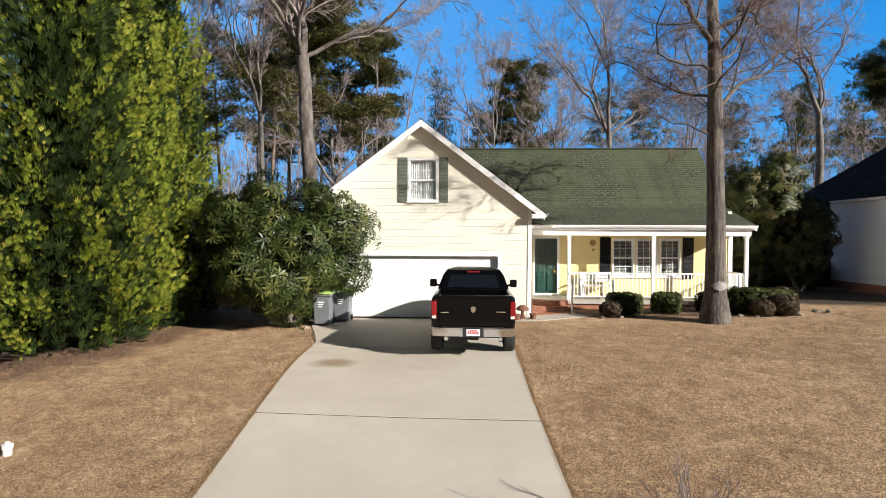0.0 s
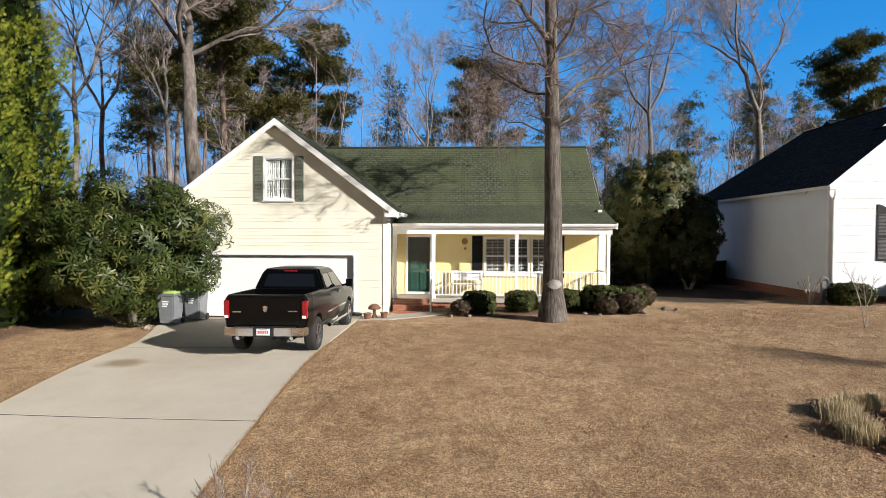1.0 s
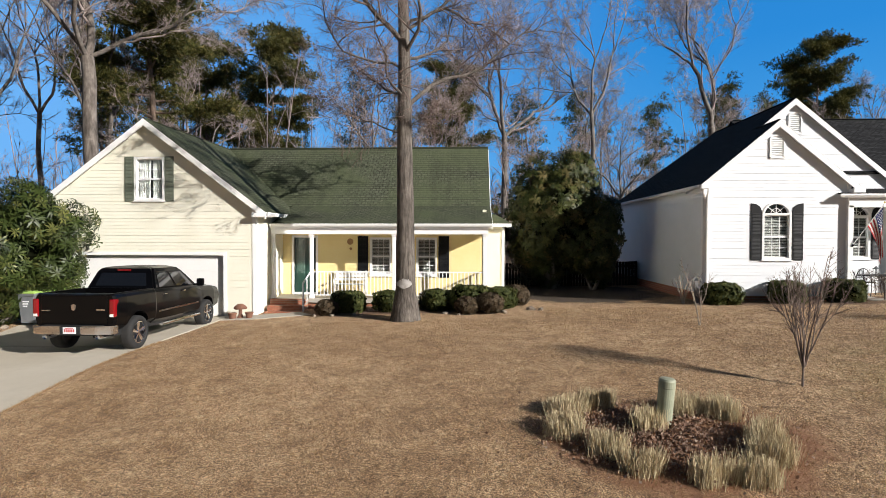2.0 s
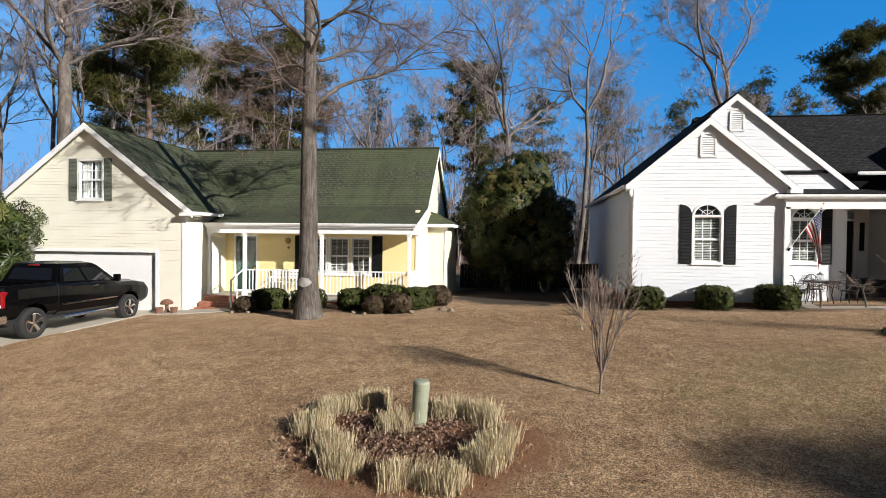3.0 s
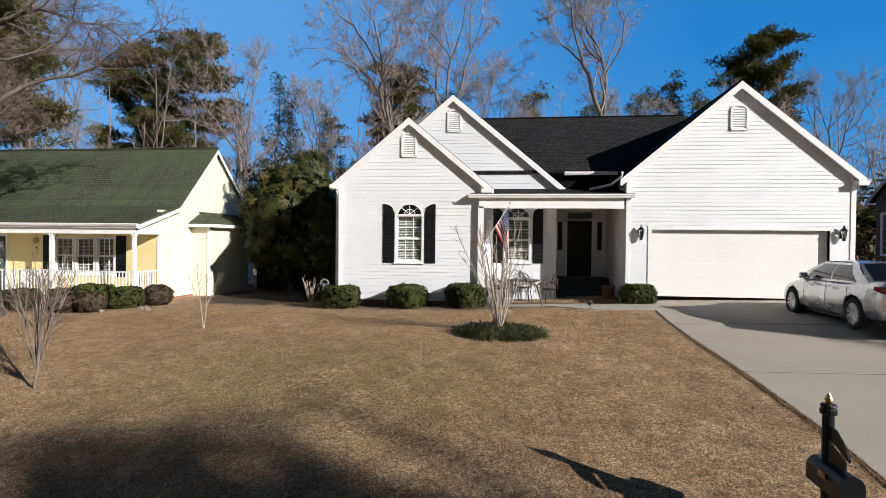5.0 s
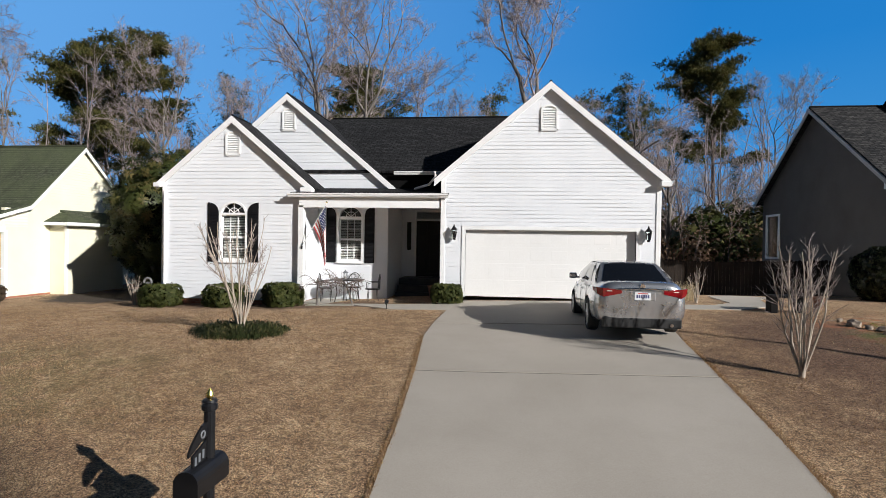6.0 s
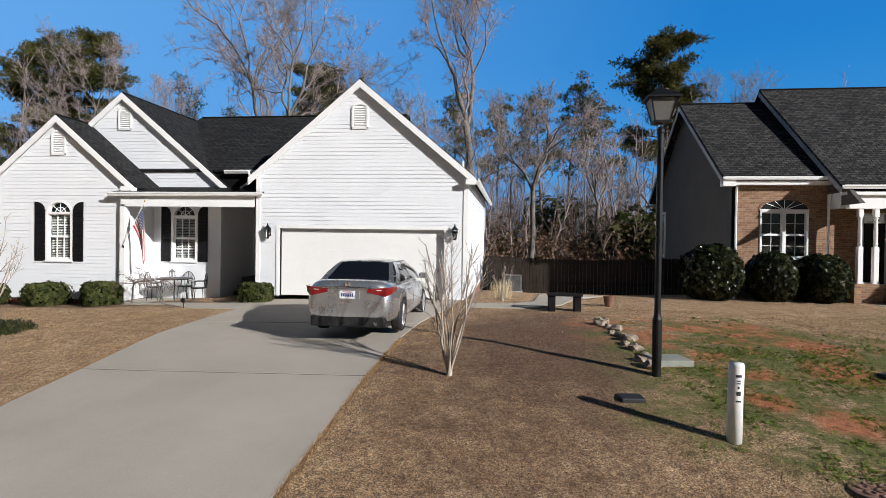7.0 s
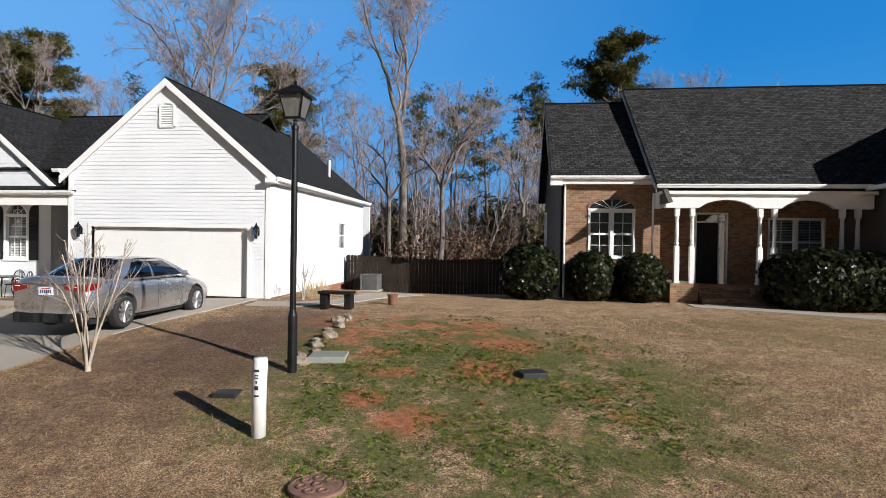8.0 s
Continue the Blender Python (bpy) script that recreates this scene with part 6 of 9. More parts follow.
def pine(seed, height, radius, clear, label, crown_r, material, tufts=9, conic=False, per=7.0):
    """A tall pine: straight bare bole, whorled limbs and clumps of needle tufts with gaps between."""
    rng = np.random.default_rng(seed)
    root = thing("pine_tree", (0, 0, 0), label, "tree")
    T = Limbs()
    pts, rr, _ = grow(rng, (0, 0, -0.3), (rng.normal(0, 0.02), rng.normal(0, 0.02), 1), height, radius, radius * 0.12, 12, 0.03, 0.02)
    T.add(pts, rr, 9)
    P, W, S = [], [], []
    n = int((1 - clear) * height * 2.7)
    for k in range(n):
        f = clear + (1 - clear) * (k + rng.uniform(0, 1)) / n
        g = (f - clear) / (1 - clear)
        i = min(11, int(f * 12))
        p = pts[i] + (pts[i + 1] - pts[i]) * (f * 12 - i)
        a = rng.uniform(0, 6.283)
        shape = (1 - g) ** 0.8 if conic else math.sin(math.pi * min(1, 0.22 + 0.70 * g)) ** 0.6
        ln = max(0.5, crown_r * shape * rng.uniform(0.5, 1.1))
        el = rng.uniform(-0.15, 0.3) + 0.5 * g
        q, qr, _ = grow(rng, p, (math.cos(a), math.sin(a), el), ln, 0.02 + 0.016 * ln, 0.008, 5, 0.16, 0.05)
        T.add(q, qr, 4)
        for j in range(max(2, int(tufts * 0.5 * (0.35 + ln / crown_r)))):
            h = rng.uniform(0.35, 1.0)
            b = min(4, int(h * 5))
            s = q[b] + (q[b + 1] - q[b]) * (h * 5 - b) + rng.normal(0, 0.22 * ln ** 0.5, 3) * np.array([1, 1, 0.35])
            m = int(per * rng.uniform(0.6, 1.4))
            e = rng.normal(size=(m, 3)) * np.array([0.44, 0.44, 0.2])
            P.append(s + e)
            W.append(e * 2.0 + np.array([math.cos(a) * 0.25, math.sin(a) * 0.25, 0.8]) + rng.normal(0, 0.25, (m, 3)))
            S.append(rng.uniform(0.27, 0.46, m))
    trunk = new("trunk", T.mesh("trunk", BARK_PINE))
    trunk.parent = root
    tv, tf = needle_template(rng, 6, 0.085)
    V, F = scatter(rng, tv, tf, np.concatenate(P), np.concatenate(W), np.concatenate(S))
    foliage("crown", root, V, F, material)
    return root


def place(ob, x, y, turn=0.0, scale=1.0, z=None, first=False):
    """Sets a thing built at the origin on the lot, or a copy of it."""
    m = Matrix.Translation((x, y, ground(x, y) if z is None else z)) @ Matrix.Rotation(turn, 4, "Z")
    if first:
        ob.matrix_basis = m @ Matrix.Scale(scale, 4)
        return ob
    c = copy_thing(ob, m)
    c.scale = (scale, scale, scale)
    return c


def planted(ob, spots, scale=1.0):
    """The thing itself at the first spot and copies at the others: (x, y, turn, scale)."""
    for k, (x, y, turn, s) in enumerate(spots[1:]):
        place(ob, x, y, turn, s * scale)
    x, y, turn, s = spots[0]
    place(ob, x, y, turn, s * scale, first=True)


# the tall hardwood on the lawn
yard_tree = bare_tree("hardwood_tree", 11, 17.5, 0.30, 0.56, 11, BARK_OAK, TWIG_DARK, "tall bare hardwood with ridged grey bark, on the lawn", 0.95, (0.0, 0.0), 1.75, wander=0.012, thin=0.0052, limb_r=(0.22, 0.34), reach=0.30,
                      custom=((0.415, 0.1, 0.8, 6.0, 0.075), (0.53, 2.95, 0.75, 5.6, 0.085), (0.375, 3.2, 1.2, 3.4, 0.03), (0.395, 0.9, 1.1, 3.0, 0.03), (0.45, 4.5, 1.0, 4.0, 0.045), (0.43, 2.0, 1.0, 4.4, 0.05), (0.50, 5.6, 1.0, 4.6, 0.06), (0.48, 3.5, 1.15, 4.6, 0.045), (0.36, 5.7, 1.35, 2.4, 0.02), (0.555, 0.4, 1.05, 5.0, 0.06), (0.52, 1.3, 1.1, 4.5, 0.05)))
place(yard_tree, 8.45, 16.4, 0.0, 1.0, first=True)
g = ground(8.45, 16.4)
bm = B()
for k in range(18):
    a0, a1 = -2.35 + 0.08 * k, -2.27 + 0.08 * k
    lo = g + 0.95 + 0.0016 * (k - 9) ** 2 + 0.03 * noise.noise(Vector((k * 0.7, 3.0, 0)))
    hi = g + 1.22 - 0.0013 * (k - 9) ** 2 + 0.05 * noise.noise(Vector((k * 0.6, 8.0, 0)))
    prism(bm, [(8.45 + 0.355 * math.cos(a0), 16.4 + 0.355 * math.sin(a0), lo), (8.45 + 0.355 * math.cos(a1), 16.4 + 0.355 * math.sin(a1), lo), (8.45 + 0.335 * math.cos(a1), 16.4 + 0.335 * math.sin(a1), hi), (8.45 + 0.335 * math.cos(a0), 16.4 + 0.335 * math.sin(a0), hi)], (-0.02 * math.cos(a0), -0.02 * math.sin(a0), 0))
part("bark_scar", bm, surface("bare_pale_wood", (0.22, 0.20, 0.18), (0.36, 0.34, 0.32), 6, 60, 0.8, 0.3), yard_tree, "pale scar on the bark")

# cypresses beside the driveway
planted(cypress(21, 13.5, 3.0, "tall dense green cypress, foliage down to the ground"), [(-9.35, 13.4, 0.4, 1.0), (-9.6, 18.2, 2.1, 0.96)])
planted(cypress(22, 12.5, 2.8, "tall dense green cypress, foliage down to the ground"), [(-9.5, 15.8, 1.0, 1.0), (-11.4, 10.8, 3.0, 1.0)])

# loquat by the garage, magnolia and shaded cedar between the houses
place(leafy("loquat_tree", 31, (2.55, 2.0, 2.2), 5200, 0.27, LOQUAT, "broad round loquat with leathery leaves beside the garage", lumps=52, lumpsize=0.34, trunk_h=0.42, leaves=9, wid=0.19, core=0.5, droop=0.6), -4.5, 16.7, 0.3, first=True)
place(leafy("magnolia_tree", 32, (2.5, 2.1, 3.1), 4200, 0.25, MAGNOLIA, "large dark evergreen magnolia between the houses", lumps=46, lumpsize=0.34, trunk_h=0.3, leaves=10, wid=0.24, core=0.55, droop=0.5), 14.1, 25.8, 0.0, first=True)
place(leafy("cedar_tree", 33, (1.5, 1.3, 2.2), 2000, 0.22, MAGNOLIA, "dark shaded evergreen between the houses", lumps=40, lumpsize=0.32, trunk_h=0.1, leaves=8, wid=0.3, core=0.62), 15.75, 25.2, 0.0, first=True)

# woods behind the houses
BARK_OLD = bark_material("old_oak_bark", (0.11, 0.09, 0.075), (0.22, 0.19, 0.165), 6.0, 0.25, 0.03)


def forked_tree(name, seed, height, radius, clear, bark, twig, label, first=3, spread=0.5, thin=0.011, lean=(0, 0), levels=5, shoots=9, ways=(), wander=0.13):
    """A bare hardwood whose trunk breaks up into rising limbs that fork again and again; ways: turn, spread and share of the first limbs."""
    rng = np.random.default_rng(seed)
    root = thing(name, (0, 0, 0), label, "tree")
    T, C = Limbs(), Limbs()
    q, r, d = grow(rng, (0, 0, -0.3), (lean[0], lean[1], 1), clear * height, radius * 1.05, radius * 0.78, 10, 0.04, 0.02)
    h = q[:, 2] - q[0, 2]
    T.add(q, r * (1 + 0.6 * np.exp(-h / 0.5)), 12)
    first_length = height * (1 - clear) * 0.36
    ways = ways or [(2 * math.pi * k / first + rng.uniform(-0.5, 0.5), spread * rng.uniform(0.5, 1.2), 0.9) for k in range(first)]
    todo = []
    for turn, sp, share in ways:
        w = np.array([math.cos(turn) * math.sin(sp), math.sin(turn) * math.sin(sp), math.cos(sp)])
        todo.append((q[-1] - w * radius * 0.3, w, first_length * rng.uniform(0.85, 1.15), r[-1] * share * 0.78, 0))
    fine, sizes, radii = [], [], []
    while todo:
        p, w, ln, rad, level = todo.pop()
        line, lr, end = grow(rng, p, w, ln, rad, rad * 0.7, 5, wander, 0.045)
        (T if level < 2 else C).add(line, lr, 8 if level < 1 else 6 if level < 2 else 4 if level < 4 else 3)
        if level >= 2:
            fine.append(line)
            sizes.append(ln * (0.45 if level < levels - 1 else 0.6))
            radii.append(max(thin * 1.3, rad * 0.25))
        if level < levels - 1:
            for k in range(2 if rng.uniform() < 0.68 else 3):
                todo.append((line[-1] - end * rad * 0.4, side_way(rng, end, rng.uniform(0.18, 0.62)), ln * rng.uniform(0.62, 0.9), rad * 0.7 * rng.uniform(0.55, 0.9), level + 1))
            for k in range(1 if level else 2):
                i = rng.integers(1, 5)
                todo.append((line[i], side_way(rng, line[i] - line[i - 1], rng.uniform(0.55, 1.05)), ln * rng.uniform(0.45, 0.75), rad * rng.uniform(0.3, 0.5), level + 1 if level else 2))
    twig_fan(rng, C, fine, shoots, np.array(sizes), np.array(radii), 0.95, 0.03, 3, ((5, 0.62),), 0.15, thin)
    trunk = new("trunk", T.mesh("trunk", bark))
    trunk.parent = root
    crown = new("crown", C.mesh("crown", twig))
    crown.parent = root
    crown["label"] = "bare branches and fine twigs"
    return root


big_oak = forked_tree("oak_tree", 47, 21.5, 0.33, 0.5, BARK_OLD, TWIG, "big bare oak with crooked spreading limbs", thin=0.009, lean=(0.07, 0.0), levels=5, shoots=9, wander=0.2, ways=((0.2, 0.75, 0.5), (3.3, 0.65, 0.5), (1.7, 0.2, 0.9), (5.2, 0.55, 0.5)))
planted(big_oak, [(-5.35, 23.2, 0.0, 1.0)])
vase = forked_tree("hardwood_tree", 42, 26.0, 0.30, 0.45, BARK_GREY, TWIG, "tall pale hardwood with vase-shaped bare limbs", 4, 0.55, 0.014, shoots=7)
planted(vase, [(13.0, 50.7, 0.4, 1.0)])
twin = forked_tree("hardwood_tree", 43, 29.0, 0.36, 0.42, BARK_GREY, TWIG, "tall bare hardwood with a forked trunk behind the white house", thin=0.014, levels=5, shoots=9, ways=((3.0, 0.1, 1.0), (0.1, 0.4, 0.8)))
planted(twin, [(31.6, 50.6, 0.0, 1.0)])
slender = forked_tree("hardwood_tree", 44, 22.0, 0.17, 0.5, BARK_GREY, TWIG, "slender pale hardwood with rising bare limbs", 3, 0.38, 0.011, (0.03, 0.0), 4, 9, wander=0.17)
planted(slender, [(18.6, 41.3, 0.0, 1.05), (2.9, 42.3, 1.2, 0.86), (-9.6, 29.0, 2.4, 0.86), (-14.6, 27.5, 0.7, 0.9), (-12.3, 34.0, 5.2, 0.95), (-17.5, 36.0, 3.7, 1.0), (20.5, 53.0, 5.0, 0.85), (8.6, 46.5, 2.8, 0.74), (35.5, 60.0, 3.3, 0.8), (24.3, 62.0, 4.4, 0.8), (-21.5, 31.0, 1.8, 0.9), (-12.0, 44.0, 2.0, 0.9), (60.0, 70.0, 2.8, 1.0), (-27.0, 40.0, 4.0, 0.9)])
low_fork = forked_tree("hardwood_tree", 45, 14.5, 0.19, 0.42, BARK_GREY, TWIG, "bare hardwood with low crooked limbs behind the fence", 3, 0.62, 0.009, (0.02, 0.0), 4, 9, wander=0.18)
planted(low_fork, [(36.4, 38.7, 0.0, 0.95), (41.6, 46.5, 2.1, 0.9), (32.2, 43.0, 4.0, 0.9), (46.5, 50.0, 1.0, 0.8), (15.6, 40.5, 3.0, 0.85), (5.6, 37.0, 5.5, 0.9), (22.6, 47.0, 0.8, 0.95), (57.0, 52.0, 2.6, 0.9), (-7.2, 33.0, 1.4, 1.0)])
PINES = [
    pine(51, 23.5, 0.30, 0.45, "tall pine with a rounded crown of needle tufts", 6.0, NEEDLE, 24, per=46),
    pine(52, 21.0, 0.22, 0.5, "slim pine with layered tufts", 3.4, NEEDLE, 10, per=16),
    pine(53, 22.0, 0.28, 0.15, "dark conical pine full to the ground", 3.9, NEEDLE_BLUE, 10, True, per=10),
]
planted(PINES[0], [(53.5, 71.5, 0.0, 1.08), (-20.0, 64.0, 1.0, 1.05), (-11.1, 58.5, 2.0, 1.02), (7.4, 78.0, 4.0, 1.14), (-8.6, 33.4, 0.6, 0.95), (83.5, 62.0, 2.2, 1.0)])
planted(PINES[1], [(42.0, 73.2, 0.0, 1.05), (26.8, 84.5, 1.0, 1.16), (38.2, 62.0, 2.0, 0.85), (45.0, 66.0, 3.0, 0.86), (-15.5, 60.0, 4.4, 1.0), (-14.0, 41.0, 5.0, 0.95), (33.5, 71.0, 0.9, 0.92), (-24, 52, 1.9, 1.0), (17.5, 66.0, 2.7, 0.9), (2.0, 68.0, 4.0, 0.85), (-19.0, 44.0, 2.4, 0.95)])
planted(PINES[2], [(-4.4, 63.7, 0.0, 0.99), (-1.4, 63.6, 2.0, 0.92), (-10.0, 66.0, 1.2, 0.78), (2.5, 72.0, 3.0, 0.62), (-17, 73, 4.4, 0.8), (47.5, 70, 1.1, 0.55), (52, 60, 2.6, 0.45), (43.5, 66, 5.2, 0.5), (-26, 70, 0.6, 0.9)])
# pines across the street, whose tips shade the lawn
planted(pine(54, 20.0, 0.24, 0.35, "tall slim pine across the street", 1.35, NEEDLE, 14, False, per=13), [(58.2, -16.6, 0.0, 0.97), (60.1, -16.5, 2.0, 0.95)])
planted(pine(55, 46.0, 0.4, 0.4, "tall thin pine across the street", 1.1, NEEDLE, 5, True, per=5), [(63.0, -16.3, 2.2, 0.435)])


RUSSET_BRUSH = leaf_material("dry_russet_leaf", (0.09, 0.055, 0.035), (0.24, 0.155, 0.095), 0.8, 0.2, (0.34, 0.20, 0.12))


def belt(rng, n, x0, x1, y0, y1, h0, h1, r, shoots, thin, deeper, level=None):
    """A stretch of thin bare stems with twigs."""
    L = Limbs()
    x, y = rng.uniform(x0, x1, n), rng.uniform(y0, y1, n)
    z = np.array([ground(a, b) - 0.3 for a, b in zip(x, y)]) if level is None else np.full(n, level)
    h = rng.uniform(h0, h1, n)
    d = np.stack([rng.normal(0, 0.08, n), rng.normal(0, 0.05, n), np.ones(n)], 1)
    q = grow_many(rng, np.stack([x, y, z], 1), d, h, 5, 0.06, 0.02)
    L.add_many(q, (r * h / h1)[:, None] * np.linspace(1, 0.2, 6)[None], 4)
    twig_fan(rng, L, q, shoots, h * 0.3, np.full(n, thin * 2.4), 0.95, 0.06, 3, deeper, 0.2, thin)
    return L


def far_woods():
    """Distant woods, an added unseen belt against low sky light, and the brush and evergreens below the trees."""
    rng = np.random.default_rng(61)
    L = belt(rng, 420, -120, 150, 76, 115, 9, 17, 0.16, 8, 0.026, ((6, 0.6),), -0.3)
    tagged(new("far_woods", L.mesh("far_woods", TWIG)), "distant belt of bare grey-brown winter woods", "woods", kind="stuff")
    L = belt(rng, 130, -48, 4, 44, 75, 9, 19, 0.13, 9, 0.016, ((7, 0.62),))
    tagged(new("left_woods", L.mesh("left_woods", TWIG)), "dense stand of thin bare grey trees", "woods", kind="stuff")
    L = belt(rng, 190, 2, 66, 48, 78, 8, 15, 0.11, 9, 0.016, ((7, 0.62),))
    tagged(new("middle_woods", L.mesh("middle_woods", TWIG)), "thin bare young trees behind the houses", "woods", kind="stuff")
    # added behind the camera, out of view, to cut fill light from the low sky
    L = belt(rng, 150, -60, 130, -78, -50, 10, 15, 0.3, 14, 0.12, (), -1.0)
    tagged(new("sky_blocker_belt", L.mesh("sky_blocker_belt", TWIG_DARK)), "unseen belt of bare stems added to block low sky light", "woods", kind="stuff")
    L = belt(rng, 480, -45, 75, 36, 76, 1.5, 6.0, 0.035, 7, 0.012, ((3, 0.55),))
    tagged(new("undergrowth", L.mesh("undergrowth", TWIG_DARK)), "bare brown undergrowth below the trees", "undergrowth", kind="stuff")
    L = belt(rng, 300, 8, 64, 56, 74, 4, 9.5, 0.05, 8, 0.016, ((6, 0.6),))
    tagged(new("thicket", L.mesh("thicket", TWIG_DARK)), "dense red-brown thicket of young stems", "undergrowth", kind="stuff")
    # evergreen and russet brush below the far trees
    tv, tf = rosette_template(rng, 7, 1.0, 0.5, 0.3)
    for name, mat, n, span, size, top, label in (("evergreen_brush", MAGNOLIA, 110, (-30, 95, 58, 78), 0.62, 8.0, "dark evergreen brush under the far trees"), ("russet_brush", RUSSET_BRUSH, 150, (33, 62, 38, 60), 0.13, 4.2, "russet leafy brush behind the fence"), ("evergreen_brush", MAGNOLIA, 20, (43.0, 53, 40, 56), 0.5, 7.0, "dark evergreens behind the white house")):
        P, W = [], []
        for _ in range(n):
            x, y = rng.uniform(span[0], span[1]), rng.uniform(span[2], span[3])
            hh = top * rng.uniform(0.45, 1.0)
            e = rng.normal(size=(75, 3))
            e /= np.linalg.norm(e, axis=1)[:, None]
            e *= rng.uniform(0.55, 1.05, (75, 1))
            P.append(np.array([x, y, ground(x, y) + hh * 0.5]) + e * np.array([hh * 0.42, hh * 0.4, hh * 0.52]))
            W.append(e + np.array([0, 0, 0.4]))
        P, W = np.concatenate(P), np.concatenate(W)
        V, F = scatter(rng, tv, tf, P, W + rng.normal(0, 0.3, W.shape), rng.uniform(0.6, 1.3, len(P)) * size)
        tagged(new(name, fast_mesh(name, V, F, mat)), label, "brush", kind="stuff")


far_woods()

# ---- vehicles ----
BLACK_PAINT = Nodes("black_car_paint").done((0.002, 0.002, 0.0024), 0.3, 0.0, Specular_IOR_Level=0.05, Coat_Weight=0.4, Coat_Roughness=0.03)
SILVER_PAINT = surface("silver_car_paint", (0.52, 0.525, 0.54), (0.58, 0.585, 0.60), 2.0, 400, 0.28, 0.0, 0.001, metal=0.85, Coat_Weight=1.0, Coat_Roughness=0.05)
CHROME = Nodes("chrome").done((0.78, 0.78, 0.8), 0.12, 1.0)
CAR_GLASS = Nodes("tinted_car_glass").done((0.006, 0.007, 0.009), 0.04, 0.0, Coat_Weight=0.6, Coat_Roughness=0.02)
TYRE = surface("tyre_rubber", (0.012, 0.012, 0.012), (0.022, 0.021, 0.02), 8, 90, 0.85, 0.2)
ALLOY = surface("alloy_wheel", (0.5, 0.5, 0.51), (0.6, 0.6, 0.61), 6, 80, 0.3, 0.04, metal=0.9)
RED_LENS = Nodes("red_lamp_lens").done((0.20, 0.004, 0.007), 0.12, 0.0, Coat_Weight=1.0)
CLEAR_LENS = Nodes("clear_lamp_lens").done((0.75, 0.72, 0.70), 0.15, 0.0, Coat_Weight=1.0)
BLACK_PLASTIC = surface("black_plastic", (0.012, 0.012, 0.012), (0.02, 0.02, 0.02), 6, 120, 0.6, 0.1)
PLATE_WHITE = surface("licence_plate", (0.72, 0.73, 0.75), (0.78, 0.79, 0.80), 8, 60, 0.45)
PLATE_INK = surface("plate_ink", (0.05, 0.06, 0.16), (0.08, 0.09, 0.2), 8, 60, 0.5)
PLATE_RED = surface("plate_red_print", (0.45, 0.06, 0.06), (0.5, 0.08, 0.07), 8, 60, 0.5)


def carve(ob, cutters):
    """Cuts closed bmeshes (in world coordinates) out of a mesh object for good."""
    base = root_place(ob)
    for bm in cutters:
        me = bpy.data.meshes.new("cutter")
        bmesh.ops.recalc_face_normals(bm, faces=bm.faces)
        bm.to_mesh(me)
        bm.free()
        tool = new("cutter", me)
        tool.location = (0, 0, 0)
        mod = ob.modifiers.new("cut", "BOOLEAN")
        mod.operation, mod.object, mod.solver = "DIFFERENCE", tool, "EXACT"
        bpy.context.view_layer.update()
        done = bpy.data.meshes.new_from_object(ob.evaluated_get(bpy.context.evaluated_depsgraph_get()))
        ob.modifiers.clear()
        ob.data = done
        bpy.data.objects.remove(tool)
    return ob


def wheel(parent, x, y, z, r, width, out, spokes=5, rim=ALLOY, rim_r=0.68):
    """A wheel whose face looks along out (+1 or -1 on x)."""
    bm = B()
    w = width / 2
    prof = [(r * rim_r, -w), (r * 0.9, -w), (r * 0.985, -w * 0.8), (r, -w * 0.4), (r, w * 0.4), (r * 0.985, w * 0.8), (r * 0.9, w), (r * rim_r, w)]
    rings = []
    n = 32
    for rad, h in prof:
        rings.append([bm.verts.new((x + h, y + rad * math.cos(2 * math.pi * k / n), z + rad * math.sin(2 * math.pi * k / n))) for k in range(n)])
    for a, b in zip(rings, rings[1:] + rings[:1]):
        for k in range(n):
            bm.faces.new((a[k], a[(k + 1) % n], b[(k + 1) % n], b[k]))
    ob = part("wheel", bm, TYRE, parent, smooth=True)
    bm = B()
    ro = r * rim_r
    rings = []
    for rad, h in ((ro, -w * 0.9), (ro * 1.02, w * 0.92), (ro * 0.93, w * 0.95), (ro * 0.9, w * 0.55), (ro * 0.88, -w * 0.7)):
        rings.append([bm.verts.new((x + out * h, y + rad * math.cos(2 * math.pi * k / n), z + rad * math.sin(2 * math.pi * k / n))) for k in range(n)])
    for a, b in zip(rings, rings[1:]):
        for k in range(n):
            bm.faces.new((a[k], a[(k + 1) % n], b[(k + 1) % n], b[k]))
    for k in range(spokes):
        for d in (-0.1, 0.1):
            a = 2 * math.pi * k / spokes + 0.3
            p0 = Vector((x + out * w * 0.62, y + 0.1 * ro * math.cos(a), z + 0.1 * ro * math.sin(a)))
            p1 = Vector((x + out * w * 0.75, y + 0.93 * ro * math.cos(a + d), z + 0.93 * ro * math.sin(a + d)))
            tube(bm, [p0, p1], [0.075 * ro + 0.008, 0.055 * ro + 0.008], 6)
    lathe(bm, [(0.2 * ro, out * w * 0.4), (0.22 * ro, out * w * 0.7), (0.12 * ro, out * w * 0.8)], (x, y, z), 14, "x")
    part("rim", bm, rim, ob)
    bm = B()
    lathe(bm, [(ro * 0.88, -out * w * 0.3), (ro * 0.88, -out * w * 0.2)], (x, y, z), 24, "x")
    part("brake_disc", bm, BLACK_PLASTIC, ob)


